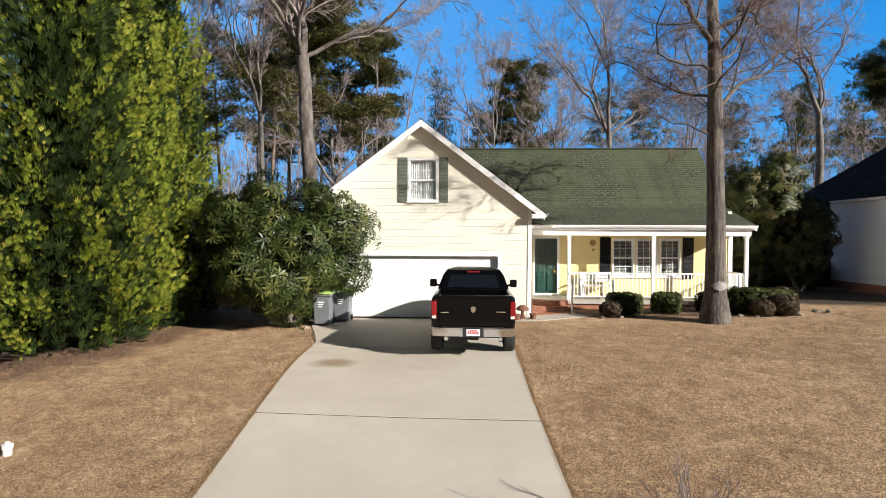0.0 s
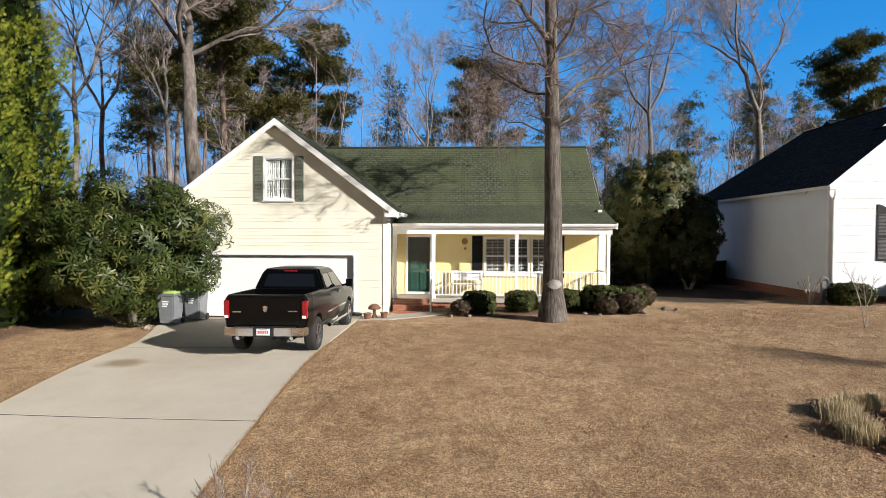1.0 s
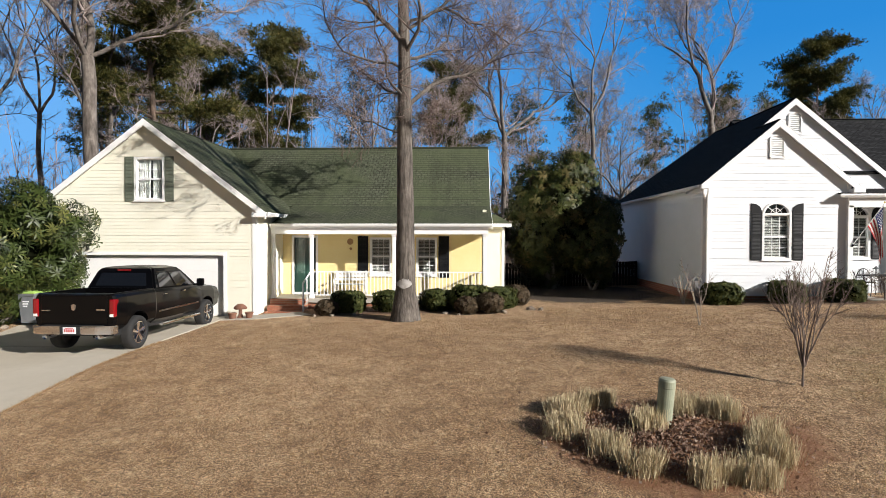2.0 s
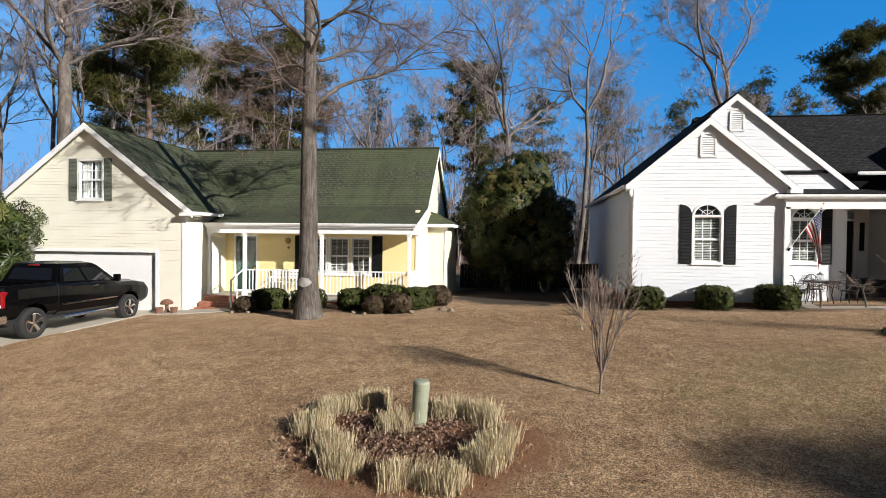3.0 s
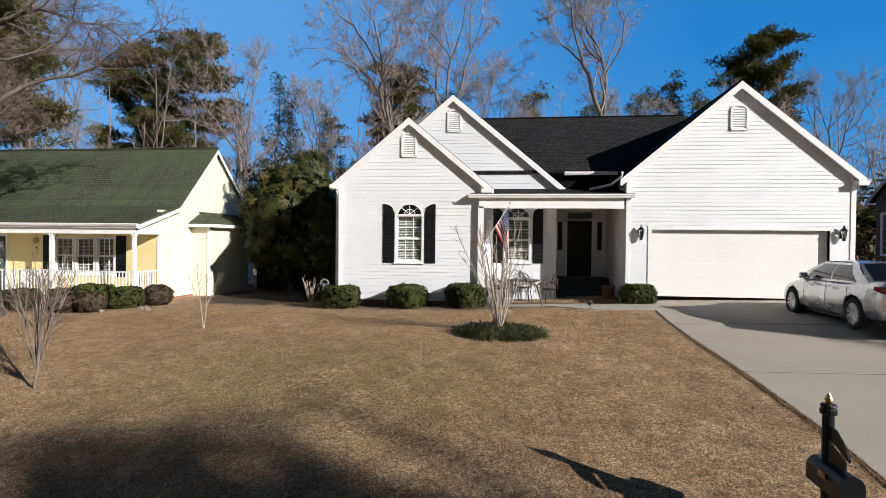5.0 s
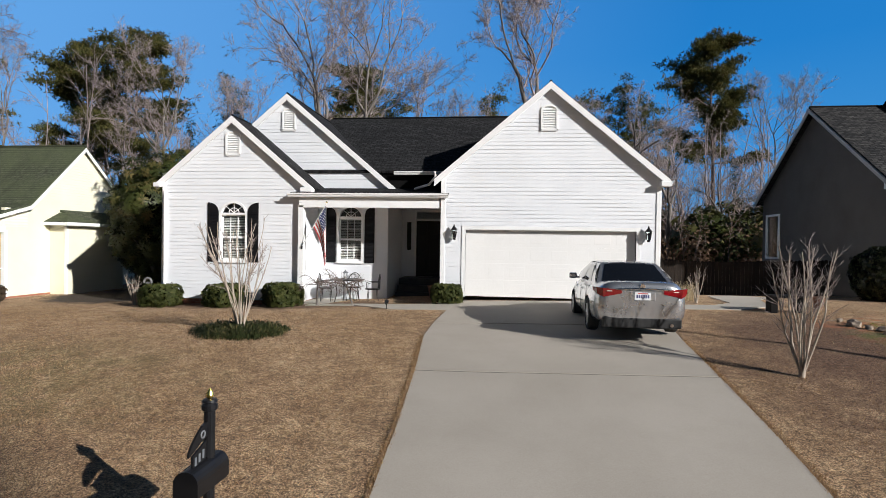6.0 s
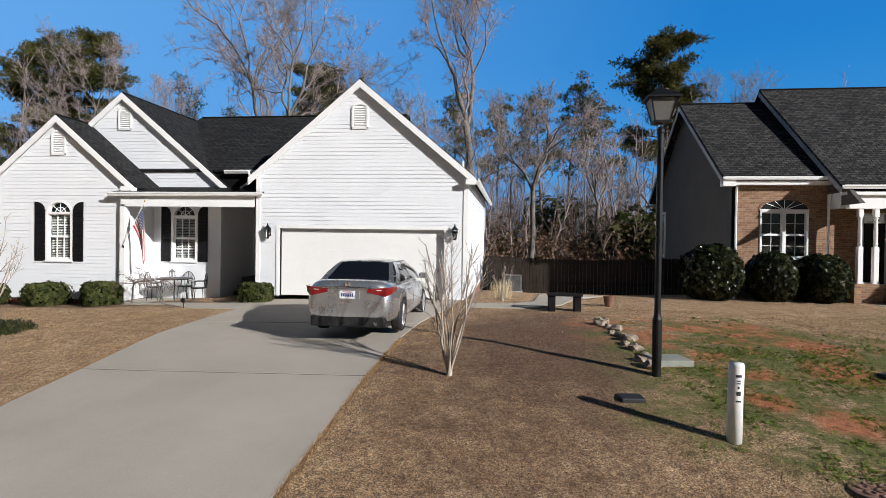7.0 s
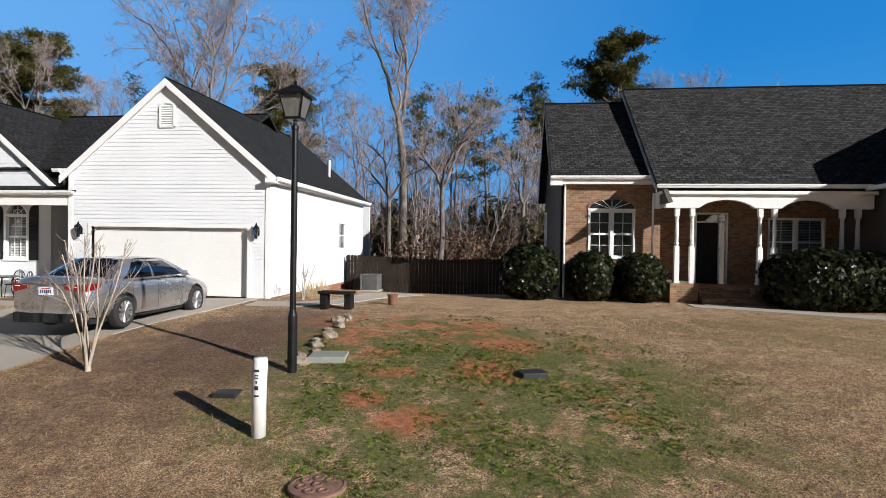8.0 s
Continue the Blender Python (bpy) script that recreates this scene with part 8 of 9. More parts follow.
def myrtle(name, seed, stems, height, spread, shoots, label, thick=0.028, bark=None, shoot_len=0.35, trunk=0.0):
    """A pruned multi-stem crape myrtle: stump or short trunk, bare poles and thin shoots."""
    rng = np.random.default_rng(seed)
    root = thing(name, (0, 0, 0), label, "shrub")
    S = Limbs()
    bark = bark or BARK_MYRTLE
    foot = Limbs()
    h = max(0.06, trunk)
    q, r, _ = grow(rng, (0, 0, -0.12), (0, 0, 1), h + 0.12, thick * (2.1 if trunk < 0.3 else 1.5), thick * (1.9 if trunk < 0.3 else 1.1), 5, 0.03, 0.02)
    foot.add(q, r, 10)
    base = q[-1]
    ob = new("trunk", foot.mesh("trunk", bark))
    ob.parent = root
    for k in range(stems):
        a = 2 * np.pi * k / stems + rng.uniform(-0.3, 0.3)
        out = spread * rng.uniform(0.25, 1.0)
        p = base + np.array((thick * 1.2 * math.cos(a), thick * 1.2 * math.sin(a), -0.05))
        L = Limbs()
        q, r, _ = grow(rng, p, (math.cos(a) * out, math.sin(a) * out, 1), (height - h) * rng.uniform(0.72, 1.0), thick * rng.uniform(0.65, 1.0), thick * 0.3, 8, 0.075, 0.02)
        L.add(q, r, 7)
        ob = new("stem", L.mesh("stem", bark))
        ob.parent = root
        if rng.uniform() < 0.6:
            L = Limbs()
            q2, r2, _ = grow(rng, q[3], (math.cos(a) * (out + 0.35), math.sin(a) * (out + 0.35), 1), (height - h) * 0.45, thick * 0.5, thick * 0.25, 5, 0.09, 0.04)
            L.add(q2, r2, 6)
            ob = new("stem", L.mesh("stem", bark))
            ob.parent = root
            twig_fan(rng, S, q2, shoots, shoot_len, 0.006, 0.7, 0.08, 4, ((3, 0.6),), 0.3, 0.003)
        twig_fan(rng, S, q, shoots, shoot_len, 0.007, 0.7, 0.08, 4, ((3, 0.6),), 0.35, 0.003)
    b = new("crown", S.mesh("crown", TWIG_DARK if bark is BARK_RED else TWIG))
    b.parent = root
    tagged(b, "fine bare shoots", kind="stuff")
    return root


place(myrtle("crape_myrtle", 81, 12, 2.5, 0.3, 12, "young bare crape myrtle with dense twigs on the lawn", 0.015, BARK_RED, 0.42, 0.4), 16.12, 9.95, 0.0, first=True)
place(myrtle("crape_myrtle", 82, 17, 2.65, 0.42, 7, "bare many-stemmed crape myrtle in a leafy ring", 0.02), 23.75, 13.9, 0.6, first=True)
place(myrtle("crape_myrtle", 83, 9, 2.25, 0.34, 12, "bare pale-stemmed crape myrtle beside the driveway", 0.024, shoot_len=0.5, trunk=0.14), 34.3, 11.9, 0.4, first=True)
place(myrtle("crape_myrtle", 84, 7, 1.1, 0.35, 2, "small pruned crape myrtle by the house corner", 0.022), 17.5, 19.15, 0.2, first=True)
place(myrtle("sapling_tree", 85, 2, 1.9, 0.12, 8, "thin bare sapling on the lawn", 0.016, shoot_len=0.4), 16.3, 14.8, 0.0, first=True)
place(myrtle("crape_myrtle", 86, 6, 1.15, 0.3, 3, "small pruned shrub beside the garage flank", 0.02), 35.0, 19.3, 0.2, first=True)
place(myrtle("twiggy_shrub", 87, 12, 1.2, 0.75, 6, "leafless thorny shrub at the front of the lawn", 0.010, TWIG_DARK, 0.25), 3.62, 5.3, 0.0, first=True)
place(myrtle("crape_myrtle", 88, 5, 1.5, 0.5, 6, "sparse bare shrub behind the fence", 0.015, TWIG_DARK), 36.9, 27.4, 0.2, first=True)


def weeping(seed, x, y):
    """A little contorted weeping tree."""
    rng = np.random.default_rng(seed)
    root = thing("weeping_tree", (0, 0, 0), "small contorted bare weeping tree by the porch", "tree")
    L, S = Limbs(), Limbs()
    q, r, _ = grow(rng, (0, 0, -0.1), (0.05, 0, 1), 0.75, 0.032, 0.024, 5, 0.08, 0.0)
    L.add(q, r, 8)
    for k in range(9):
        a = 2 * np.pi * k / 9 + rng.uniform(-0.3, 0.3)
        b, br, _ = grow(rng, q[-1], (math.cos(a), math.sin(a), 0.75), rng.uniform(0.6, 0.95), 0.013, 0.005, 8, 0.34, -0.14)
        L.add(b, br, 5)
        twig_fan(rng, S, b, 16, 0.28, 0.005, 1.2, -0.1, 4, ((4, 0.55),), 0.15, 0.003)
    a = new("trunk", L.mesh("trunk", BARK_GREY))
    a.parent = root
    b = new("crown", S.mesh("crown", TWIG_DARK))
    b.parent = root
    place(root, x, y, 0.0, first=True)


weeping(91, 23.75, 18.75)
weeping(92, 24.95, 18.6)


def blades(rng, n, place_fn, length, width, lean):
    """Arrays of n narrow grass blades."""
    P = np.array([place_fn() for _ in range(n)])
    d = rng.normal(0, lean, (n, 3))
    d[:, 2] = 1
    d /= np.linalg.norm(d, axis=1)[:, None]
    s = np.cross(d, rng.normal(size=(n, 3)))
    s = s / np.linalg.norm(s, axis=1)[:, None] * width
    ln = length * rng.uniform(0.5, 1.2, n)
    V = np.stack([P - s, P + s, P + d * ln[:, None] + s * 0.5, P + d * ln[:, None] - s * 0.5], 1).reshape(-1, 3)
    F = np.arange(4 * n).reshape(n, 4)
    return V, F


def straw_clump(x, y, rx, ry, n, seed, h=0.34, tufts=7):
    """A cut-back clump: several tight tufts of stiff blades that lean outwards."""
    rng = np.random.default_rng(seed)
    VS, FS, m = [], [], 0
    for k in range(tufts):
        a, r = rng.uniform(0, 6.283), math.sqrt(rng.uniform(0, 1))
        cx, cy = rx * r * math.cos(a), ry * r * math.sin(a)
        lean = np.array((math.cos(a), math.sin(a), 0)) * rng.uniform(0.0, 0.2) + rng.normal(0, 0.06, 3)

        def spot():
            px, py = cx + rng.normal(0, 0.07), cy + rng.normal(0, 0.06)
            return (px, py, ground(x + px, y + py) - ground(x, y) - 0.02)

        V, F = blades(rng, n // tufts, spot, h * rng.uniform(0.7, 1.1), 0.0042, 0.14)
        V[:, :2] += (V[:, 2:] * lean[:2])
        VS.append(V)
        FS.append(F + m)
        m += len(V)
    ob = new("ornamental_grass", fast_mesh("ornamental_grass", np.concatenate(VS), np.concatenate(FS), STRAW))
    ob.location = (x, y, ground(x, y))
    tagged(ob, "cut-back clump of dry straw-coloured ornamental grass", "grass", "grass ring round the vent pipe")


for k, (x, y, rx, ry) in enumerate(((12.2, 7.72, 0.22, 0.26), (12.58, 7.28, 0.18, 0.16), (11.75, 8.3, 0.18, 0.34), (11.85, 9.0, 0.28, 0.2), (12.35, 9.25, 0.3, 0.14), (13.0, 8.45, 0.16, 0.14), (13.45, 7.02, 0.26, 0.17), (13.9, 7.05, 0.24, 0.18), (14.3, 7.55, 0.22, 0.2), (14.55, 8.05, 0.2, 0.3), (13.75, 9.0, 0.26, 0.14), (14.25, 8.8, 0.2, 0.16))):
    straw_clump(x, y, rx, ry, 1500, 100 + k, 0.29, 13)
straw_clump(34.9, 20.6, 0.35, 0.9, 420, 120, 0.5, 10)


def leaf_litter():
    """Dry leaves and mulch chips inside the grass ring."""
    rng = np.random.default_rng(130)
    P = np.array([(x, y, ground(x, y) + rng.uniform(0.0, 0.09)) for x, y in zip(rng.normal(13.0, 0.72, 4200), rng.normal(8.25, 0.52, 4200))])
    W = rng.normal(size=(len(P), 3))
    tv = np.array([(-0.5, 0, 0), (0, -0.3, 0.1), (0.5, 0, 0), (0, 0.3, 0.1)])
    V, F = scatter(rng, tv, np.array([(0, 1, 2, 3)]), P, W, rng.uniform(0.025, 0.075, len(P)))
    ob = new("leaf_litter", fast_mesh("leaf_litter", V, F, leaf_material("dry_leaf", (0.12, 0.065, 0.045), (0.36, 0.23, 0.16), 0.8, 0.1, (0.52, 0.40, 0.31))))
    tagged(ob, "dry brown leaves heaped inside the grass ring", "leaves", kind="stuff")


leaf_litter()


def liriope_ring(x, y, r, seed):
    rng = np.random.default_rng(seed)
    P, W = [], []
    for k in range(300):
        a = rng.uniform(0, 6.283)
        q = r * rng.uniform(0.3, 1.0)
        P.append((x + q * math.cos(a), y + q * 0.8 * math.sin(a), ground(x, y) + 0.02))
        W.append((math.cos(a) * 0.3, math.sin(a) * 0.3, 1))
    tv, tf = rosette_template(rng, 14, 1.0, 0.09, 0.7)
    V, F = scatter(rng, tv, tf, np.array(P), np.array(W), rng.uniform(0.2, 0.36, len(P)))
    ob = new("strap_leaf_ring", fast_mesh("strap_leaf_ring", V - np.array((x, y, 0)), F, LIRIOPE))
    ob.location = (x, y, 0)
    tagged(ob, "ring of arching strap leaves round the crape myrtle", "groundcover")


liriope_ring(23.75, 13.9, 0.95, 140)


def lawn_blades():
    """Short dry blades over the near lawn, weeds on the clay patch and a few green tufts."""
    rng = np.random.default_rng(150)
    n = 290000
    y = 5.2 + 13.0 * rng.uniform(0, 1, n) ** 1.7
    x = rng.uniform(-9, 52, n)
    ok = ~((x > -2.75) & (x < 2.62)) & ~((x > 27.65) & (x < 33.4)) & ~((y > 16.2) & (x > 3.0) & (x < 12.5)) & ~((y > 17.2) & (x > 17.5) & (x < 28)) & ~(((x - 39.3) / 2.6) ** 2 + ((y - 15.5) / 1.8) ** 2 < 1) & ~((((x - 40.2) / 3.2) ** 2 + ((y - 12.4) / 3.2) ** 2 < 1) & (rng.uniform(0, 1, n) < 0.75)) & ~((abs(x - 35.9) < 1.5) & (y > 11.5) & (rng.uniform(0, 1, n) < 0.9)) & ~((x > 33.2) & (x < 37.8) & (rng.uniform(0, 1, n) < 0.5))
    x, y = x[ok], y[ok]
    # ragged grass along the driveway edges
    for line in (((-2.05, 3.0), (-2.2, 6.4), (-2.47, 9.0), (-2.62, 10.5), (-2.8, 12.5), (-2.9, 14.3)), ((2.6, 3.0), (2.55, 6.4), (2.44, 8.8), (2.38, 10.3), (2.34, 12.5), (2.36, 14.3)), ((28.3, 3.0), (28.22, 6.4), (28.14, 9.4), (28.0, 11.7), (27.8, 13.9)), ((32.75, 3.0), (32.85, 6.4), (32.93, 9.4), (32.97, 11.7), (33.05, 13.9))):
        line = np.array(line)
        ey = rng.uniform(5.0, 14.0, 5200)
        ex = np.interp(ey, line[:, 1], line[:, 0]) + (-1 if line[0, 0] in (-2.05, 28.3) else 1) * (np.abs(rng.normal(0, 0.05, 5200)) - 0.012)
        x, y = np.concatenate([x, ex]), np.concatenate([y, ey])
    gx = np.arange(-12, 54, 0.5)
    gy = np.arange(4, 20, 0.5)
    table = np.array([[ground(a, b) for a in gx] for b in gy])
    fx, fy = (x + 12) / 0.5, (y - 4) / 0.5
    i, j = fx.astype(int), fy.astype(int)
    u, v = fx - i, fy - j
    z = table[j, i] * (1 - u) * (1 - v) + table[j, i + 1] * u * (1 - v) + table[j + 1, i] * (1 - u) * v + table[j + 1, i + 1] * u * v
    P = np.stack([x, y, z - 0.005], 1)
    m = len(P)
    d = rng.normal(0, 0.7, (m, 3))
    d[:, 2] = np.abs(d[:, 2]) + 0.6
    d /= np.linalg.norm(d, axis=1)[:, None]
    s = np.cross(d, rng.normal(size=(m, 3)))
    s = s / np.linalg.norm(s, axis=1)[:, None] * rng.uniform(0.003, 0.007, m)[:, None]
    ln = rng.uniform(0.03, 0.07, m)
    V = np.stack([P - s, P + s, P + d * ln[:, None]], 1).reshape(-1, 3)
    ob = new("dry_grass", fast_mesh("dry_grass", V, np.arange(3 * m).reshape(m, 3), leaf_material("dry_grass_blade", (0.18, 0.09, 0.036), (0.50, 0.325, 0.165), 0.85, 0.2, (0.76, 0.58, 0.35))))
    tagged(ob, "short dormant tan grass blades of the lawn", "grass", kind="stuff")
    # weeds: thick where a slow noise is high, thinning out to the edges
    n = 60000
    x, y = rng.uniform(36.9, 46.5, n), rng.uniform(8.6, 17.2, n)
    f = np.array([noise.fractal(Vector((a * 0.75, b * 0.75, 4.0)), 1.0, 2.0, 4) for a, b in zip(x, y)])
    edge = ((x - 40.2) / 4.3) ** 2 + ((y - 12.6) / 4.2) ** 2
    keep = (f + rng.normal(0, 0.25, n) > 0.0 + 0.8 * np.maximum(edge - 0.35, 0)) & (rng.uniform(0, 1, n) < 0.42) & (x > 37.5)
    keep &= ~((((x - 39.6) / 2.2) ** 2 + ((y - 15.2) / 1.3) ** 2 < 1) & (rng.uniform(0, 1, n) < 0.8))
    x, y = x[keep], y[keep]
    n = len(x)
    P = np.array([(a, b, ground(a, b) + 0.005) for a, b in zip(x, y)])
    tv, tf = rosette_template(rng, 6, 1.0, 0.3, 0.15)
    V, F = scatter(rng, tv, tf, P, rng.normal(0, 0.35, (n, 3)) + np.array((0, 0, 1)), rng.uniform(0.02, 0.06, n))
    ob = new("green_weeds", fast_mesh("green_weeds", V, F, leaf_material("weed_leaf", (0.05, 0.085, 0.008), (0.19, 0.27, 0.022), 0.7, 0.3, (0.34, 0.36, 0.11))))
    tagged(ob, "low green weeds spreading over bare clay", "weeds", kind="stuff")


lawn_blades()

# ---- things outdoors ----
PVC = surface("white_pvc", (0.62, 0.62, 0.60), (0.74, 0.73, 0.70), 4, 60, 0.45, 0.06, dirt=((0.4, 0.38, 0.32), 0.4))
PVC_GREEN = surface("grey_green_pipe", (0.235, 0.25, 0.175), (0.30, 0.31, 0.22), 4, 60, 0.55, 0.08)
STONE = surface("rough_stone", (0.13, 0.10, 0.08), (0.36, 0.29, 0.22), 5, 40, 0.9, 0.6, 0.015)
BIN_GREY = surface("grey_plastic_bin", (0.13, 0.14, 0.15), (0.18, 0.19, 0.20), 3, 60, 0.5, 0.08)
BIN_LID = surface("lime_plastic_lid", (0.30, 0.48, 0.10), (0.38, 0.56, 0.14), 3, 60, 0.45, 0.05)
TERRACOTTA = surface("terracotta", (0.13, 0.058, 0.036), (0.21, 0.10, 0.06), 5, 50, 0.8, 0.2)
INK = surface("dark_print", (0.02, 0.02, 0.022), (0.03, 0.03, 0.03), 5, 50, 0.6)
LAMP_GLASS = Nodes("frosted_lamp_glass").done((0.42, 0.41, 0.38), 0.3, 0.0, Transmission_Weight=0.75, IOR=1.45)


def marker_pole():
    x, y = 38.0, 10.2
    g = ground(x, y)
    t = thing("marker_post", (x, y, g), "white plastic utility marker post with dark print", "post")
    bm = B()
    tube(bm, [(x, y, g - 0.1), (x + 0.005, y, g + 0.6), (x + 0.015, y, g + 0.92), (x + 0.016, y, g + 0.96)], [0.088, 0.088, 0.09, 0.078], 20)
    part("tube", bm, PVC, t, smooth=True)
    for h, w, th in ((0.80, 0.07, 0.03), (0.75, 0.05, 0.012), (0.72, 0.05, 0.012), (0.66, 0.02, 0.03), (0.58, 0.05, 0.05), (0.50, 0.06, 0.02)):
        bm = B()
        n = 5
        for i in range(n):
            a0 = -math.pi / 2 + (i / n - 0.5) * w / 0.09
            a1 = -math.pi / 2 + ((i + 1) / n - 0.5) * w / 0.09
            c = x + 0.008
            r = 0.0905
            prism(bm, [(c + r * math.cos(a0), y + r * math.sin(a0), g + h), (c + r * math.cos(a1), y + r * math.sin(a1), g + h), (c + r * math.cos(a1), y + r * math.sin(a1), g + h + th), (c + r * math.cos(a0), y + r * math.sin(a0), g + h + th)], (0, -0.002, 0))
        part("print_bar", bm, INK, t)


marker_pole()


def vent_pipe():
    x, y = 13.3, 8.62
    g = ground(x, y)
    bm = B()
    lathe(bm, [(0.12, -0.1), (0.12, 0.55), (0.125, 0.56), (0.125, 0.66), (0.11, 0.69), (0.05, 0.705)], (x, y, g), 24)
    ob = whole("vent_pipe", bm, PVC_GREEN, (x, y, g), "short grey-green capped pipe inside the grass ring", "pipe", smooth=False)
    ob.rotation_euler = (radians(2), radians(4), 0)


vent_pipe()


def lamp_post():
    x, y = 37.58, 12.25
    g = ground(x, y)
    t = thing("lamp_post", (x, y, g), "tall black lamp post with a square lantern", "lamp post")
    bm = B()
    lathe(bm, [(0.075, -0.1), (0.075, 0.9), (0.06, 0.95), (0.05, 1.0), (0.05, 3.85), (0.06, 3.87), (0.06, 3.92), (0.035, 3.95), (0.035, 4.02)], (x, y, g), 16)
    part("pole", bm, BLACK_METAL, t, smooth=False)
    bm = B()
    lathe(bm, [(0.036, 3.96), (0.036, 4.0)], (x, y, g), 12)
    part("collar", bm, CHROME, t)
    lo, hi, z0, z1 = 0.115, 0.195, g + 4.04, g + 4.40
    bm = B()
    box(bm, x - lo - 0.02, x + lo + 0.02, y - lo - 0.02, y + lo + 0.02, z0 - 0.03, z0 + 0.01, 0.006)
    for sx in (-1, 1):
        for sy in (-1, 1):
            tube(bm, [(x + sx * lo, y + sy * lo, z0), (x + sx * hi, y + sy * hi, z1)], 0.014, 5)
    fr = part("lantern", bm, BLACK_METAL, t)
    for k in range(4):
        a, b = [(-1, -1), (1, -1), (1, 1), (-1, 1)][k], [(1, -1), (1, 1), (-1, 1), (-1, -1)][k]
        bm = B()
        pts = [(x + a[0] * lo, y + a[1] * lo, z0), (x + b[0] * lo, y + b[1] * lo, z0), (x + b[0] * hi, y + b[1] * hi, z1), (x + a[0] * hi, y + a[1] * hi, z1)]
        n = Vector(((a[0] + b[0]) / 2, (a[1] + b[1]) / 2, 0)) * -0.004
        prism(bm, pts, n)
        part("pane", bm, LAMP_GLASS, fr)
    bm = B()
    rings = [[(x + s[0] * w, y + s[1] * w, g + h) for s in ((-1, -1), (1, -1), (1, 1), (-1, 1))] for w, h in ((0.255, 4.385), (0.255, 4.41), (0.2, 4.45), (0.05, 4.56), (0.02, 4.58))]
    hull(bm, rings)
    lathe(bm, [(0.02, 4.57), (0.03, 4.6), (0.012, 4.64)], (x, y, g), 8)
    part("lantern_cap", bm, BLACK_METAL, fr)


lamp_post()


def mailbox():
    x, y = 26.92, 7.0
    g = ground(x, y)
    t = thing("mailbox", (x, y, g), "black metal mailbox on a post with gilt finial and scroll plate", "mailbox")
    bm = B()
    tube(bm, [(x, y, g - 0.1), (x, y, 0.98)], 0.05, 12)
    lathe(bm, [(0.05, 0.0), (0.07, 0.01), (0.07, 0.05), (0.055, 0.07), (0.07, 0.08), (0.06, 0.1), (0.02, 0.11)], (x, y, 0.94), 14)
    part("post", bm, BLACK_METAL, t)
    bm = B()
    lathe(bm, [(0.018, 1.04), (0.03, 1.06), (0.035, 1.08), (0.024, 1.11), (0.008, 1.14)], (x, y, 0), 12)
    part("finial", bm, GOLD, t)
    # box with a rounded top, its length across the street side
    bm = B()
    arc = [(0.105 * math.cos(a), 0.12 + 0.105 * math.sin(a)) for a in np.linspace(0, math.pi, 11)]
    prof = [(0.105, 0.0)] + arc + [(-0.105, 0.0)]
    prism(bm, [(x + u, y - 0.36, 0.30 + v) for u, v in prof], (0, 0.52, 0))
    bx = part("box", bm, BLACK_METAL, t)
    bm = B()
    prism(bm, [(x + u * 1.06, y - 0.375, 0.295 + v * 1.04) for u, v in prof], (0, 0.02, 0))
    part("box_door", bm, BLACK_METAL, bx)
    bm = B()
    box(bm, x - 0.125, x - 0.118, y - 0.2, y - 0.08, 0.42, 0.47)
    part("flag", bm, RED_LENS, bx)
    bm = B()
    box(bm, x - 0.04, x + 0.04, y - 0.3, y + 0.12, 0.26, 0.30, 0.006)
    part("bracket", bm, BLACK_METAL, t)
    # scrolled bracket plate with number bars
    bm = B()
    pts = [(0, 0.85), (-0.06, 0.84), (-0.12, 0.78), (-0.17, 0.72), (-0.20, 0.66), (-0.2, 0.63), (-0.12, 0.67), (-0.06, 0.71), (0, 0.73)]
    prism(bm, [(x - 0.01, y - 0.04 + u * 1.5, v) for u, v in pts], (0.02, 0, 0))
    sc = part("scroll", bm, BLACK_METAL, t)
    bm = B()
    prism(bm, [(x - 0.01, y - 0.28, 0.46), (x - 0.01, y - 0.06, 0.54), (x - 0.01, y - 0.06, 0.69), (x - 0.01, y - 0.28, 0.62)], (0.018, 0, 0))
    pl = part("number_plate", bm, BLACK_METAL, t)
    for k in range(3):
        bm = B()
        box(bm, x + 0.008, x + 0.014, y - 0.25 + 0.06 * k, y - 0.225 + 0.06 * k, 0.53 + 0.012 * k, 0.60 + 0.015 * k)
        part("number_bar", bm, BIN_GREY, pl)
    bm = B()
    ring = [(x + 0.014, y - 0.13 + 0.03 * math.cos(a), 0.765 + 0.03 * math.sin(a)) for a in np.linspace(0, 6.283, 13)]
    tube(bm, ring, 0.008, 5)
    part("scroll_ring", bm, BIN_GREY, sc)


mailbox()


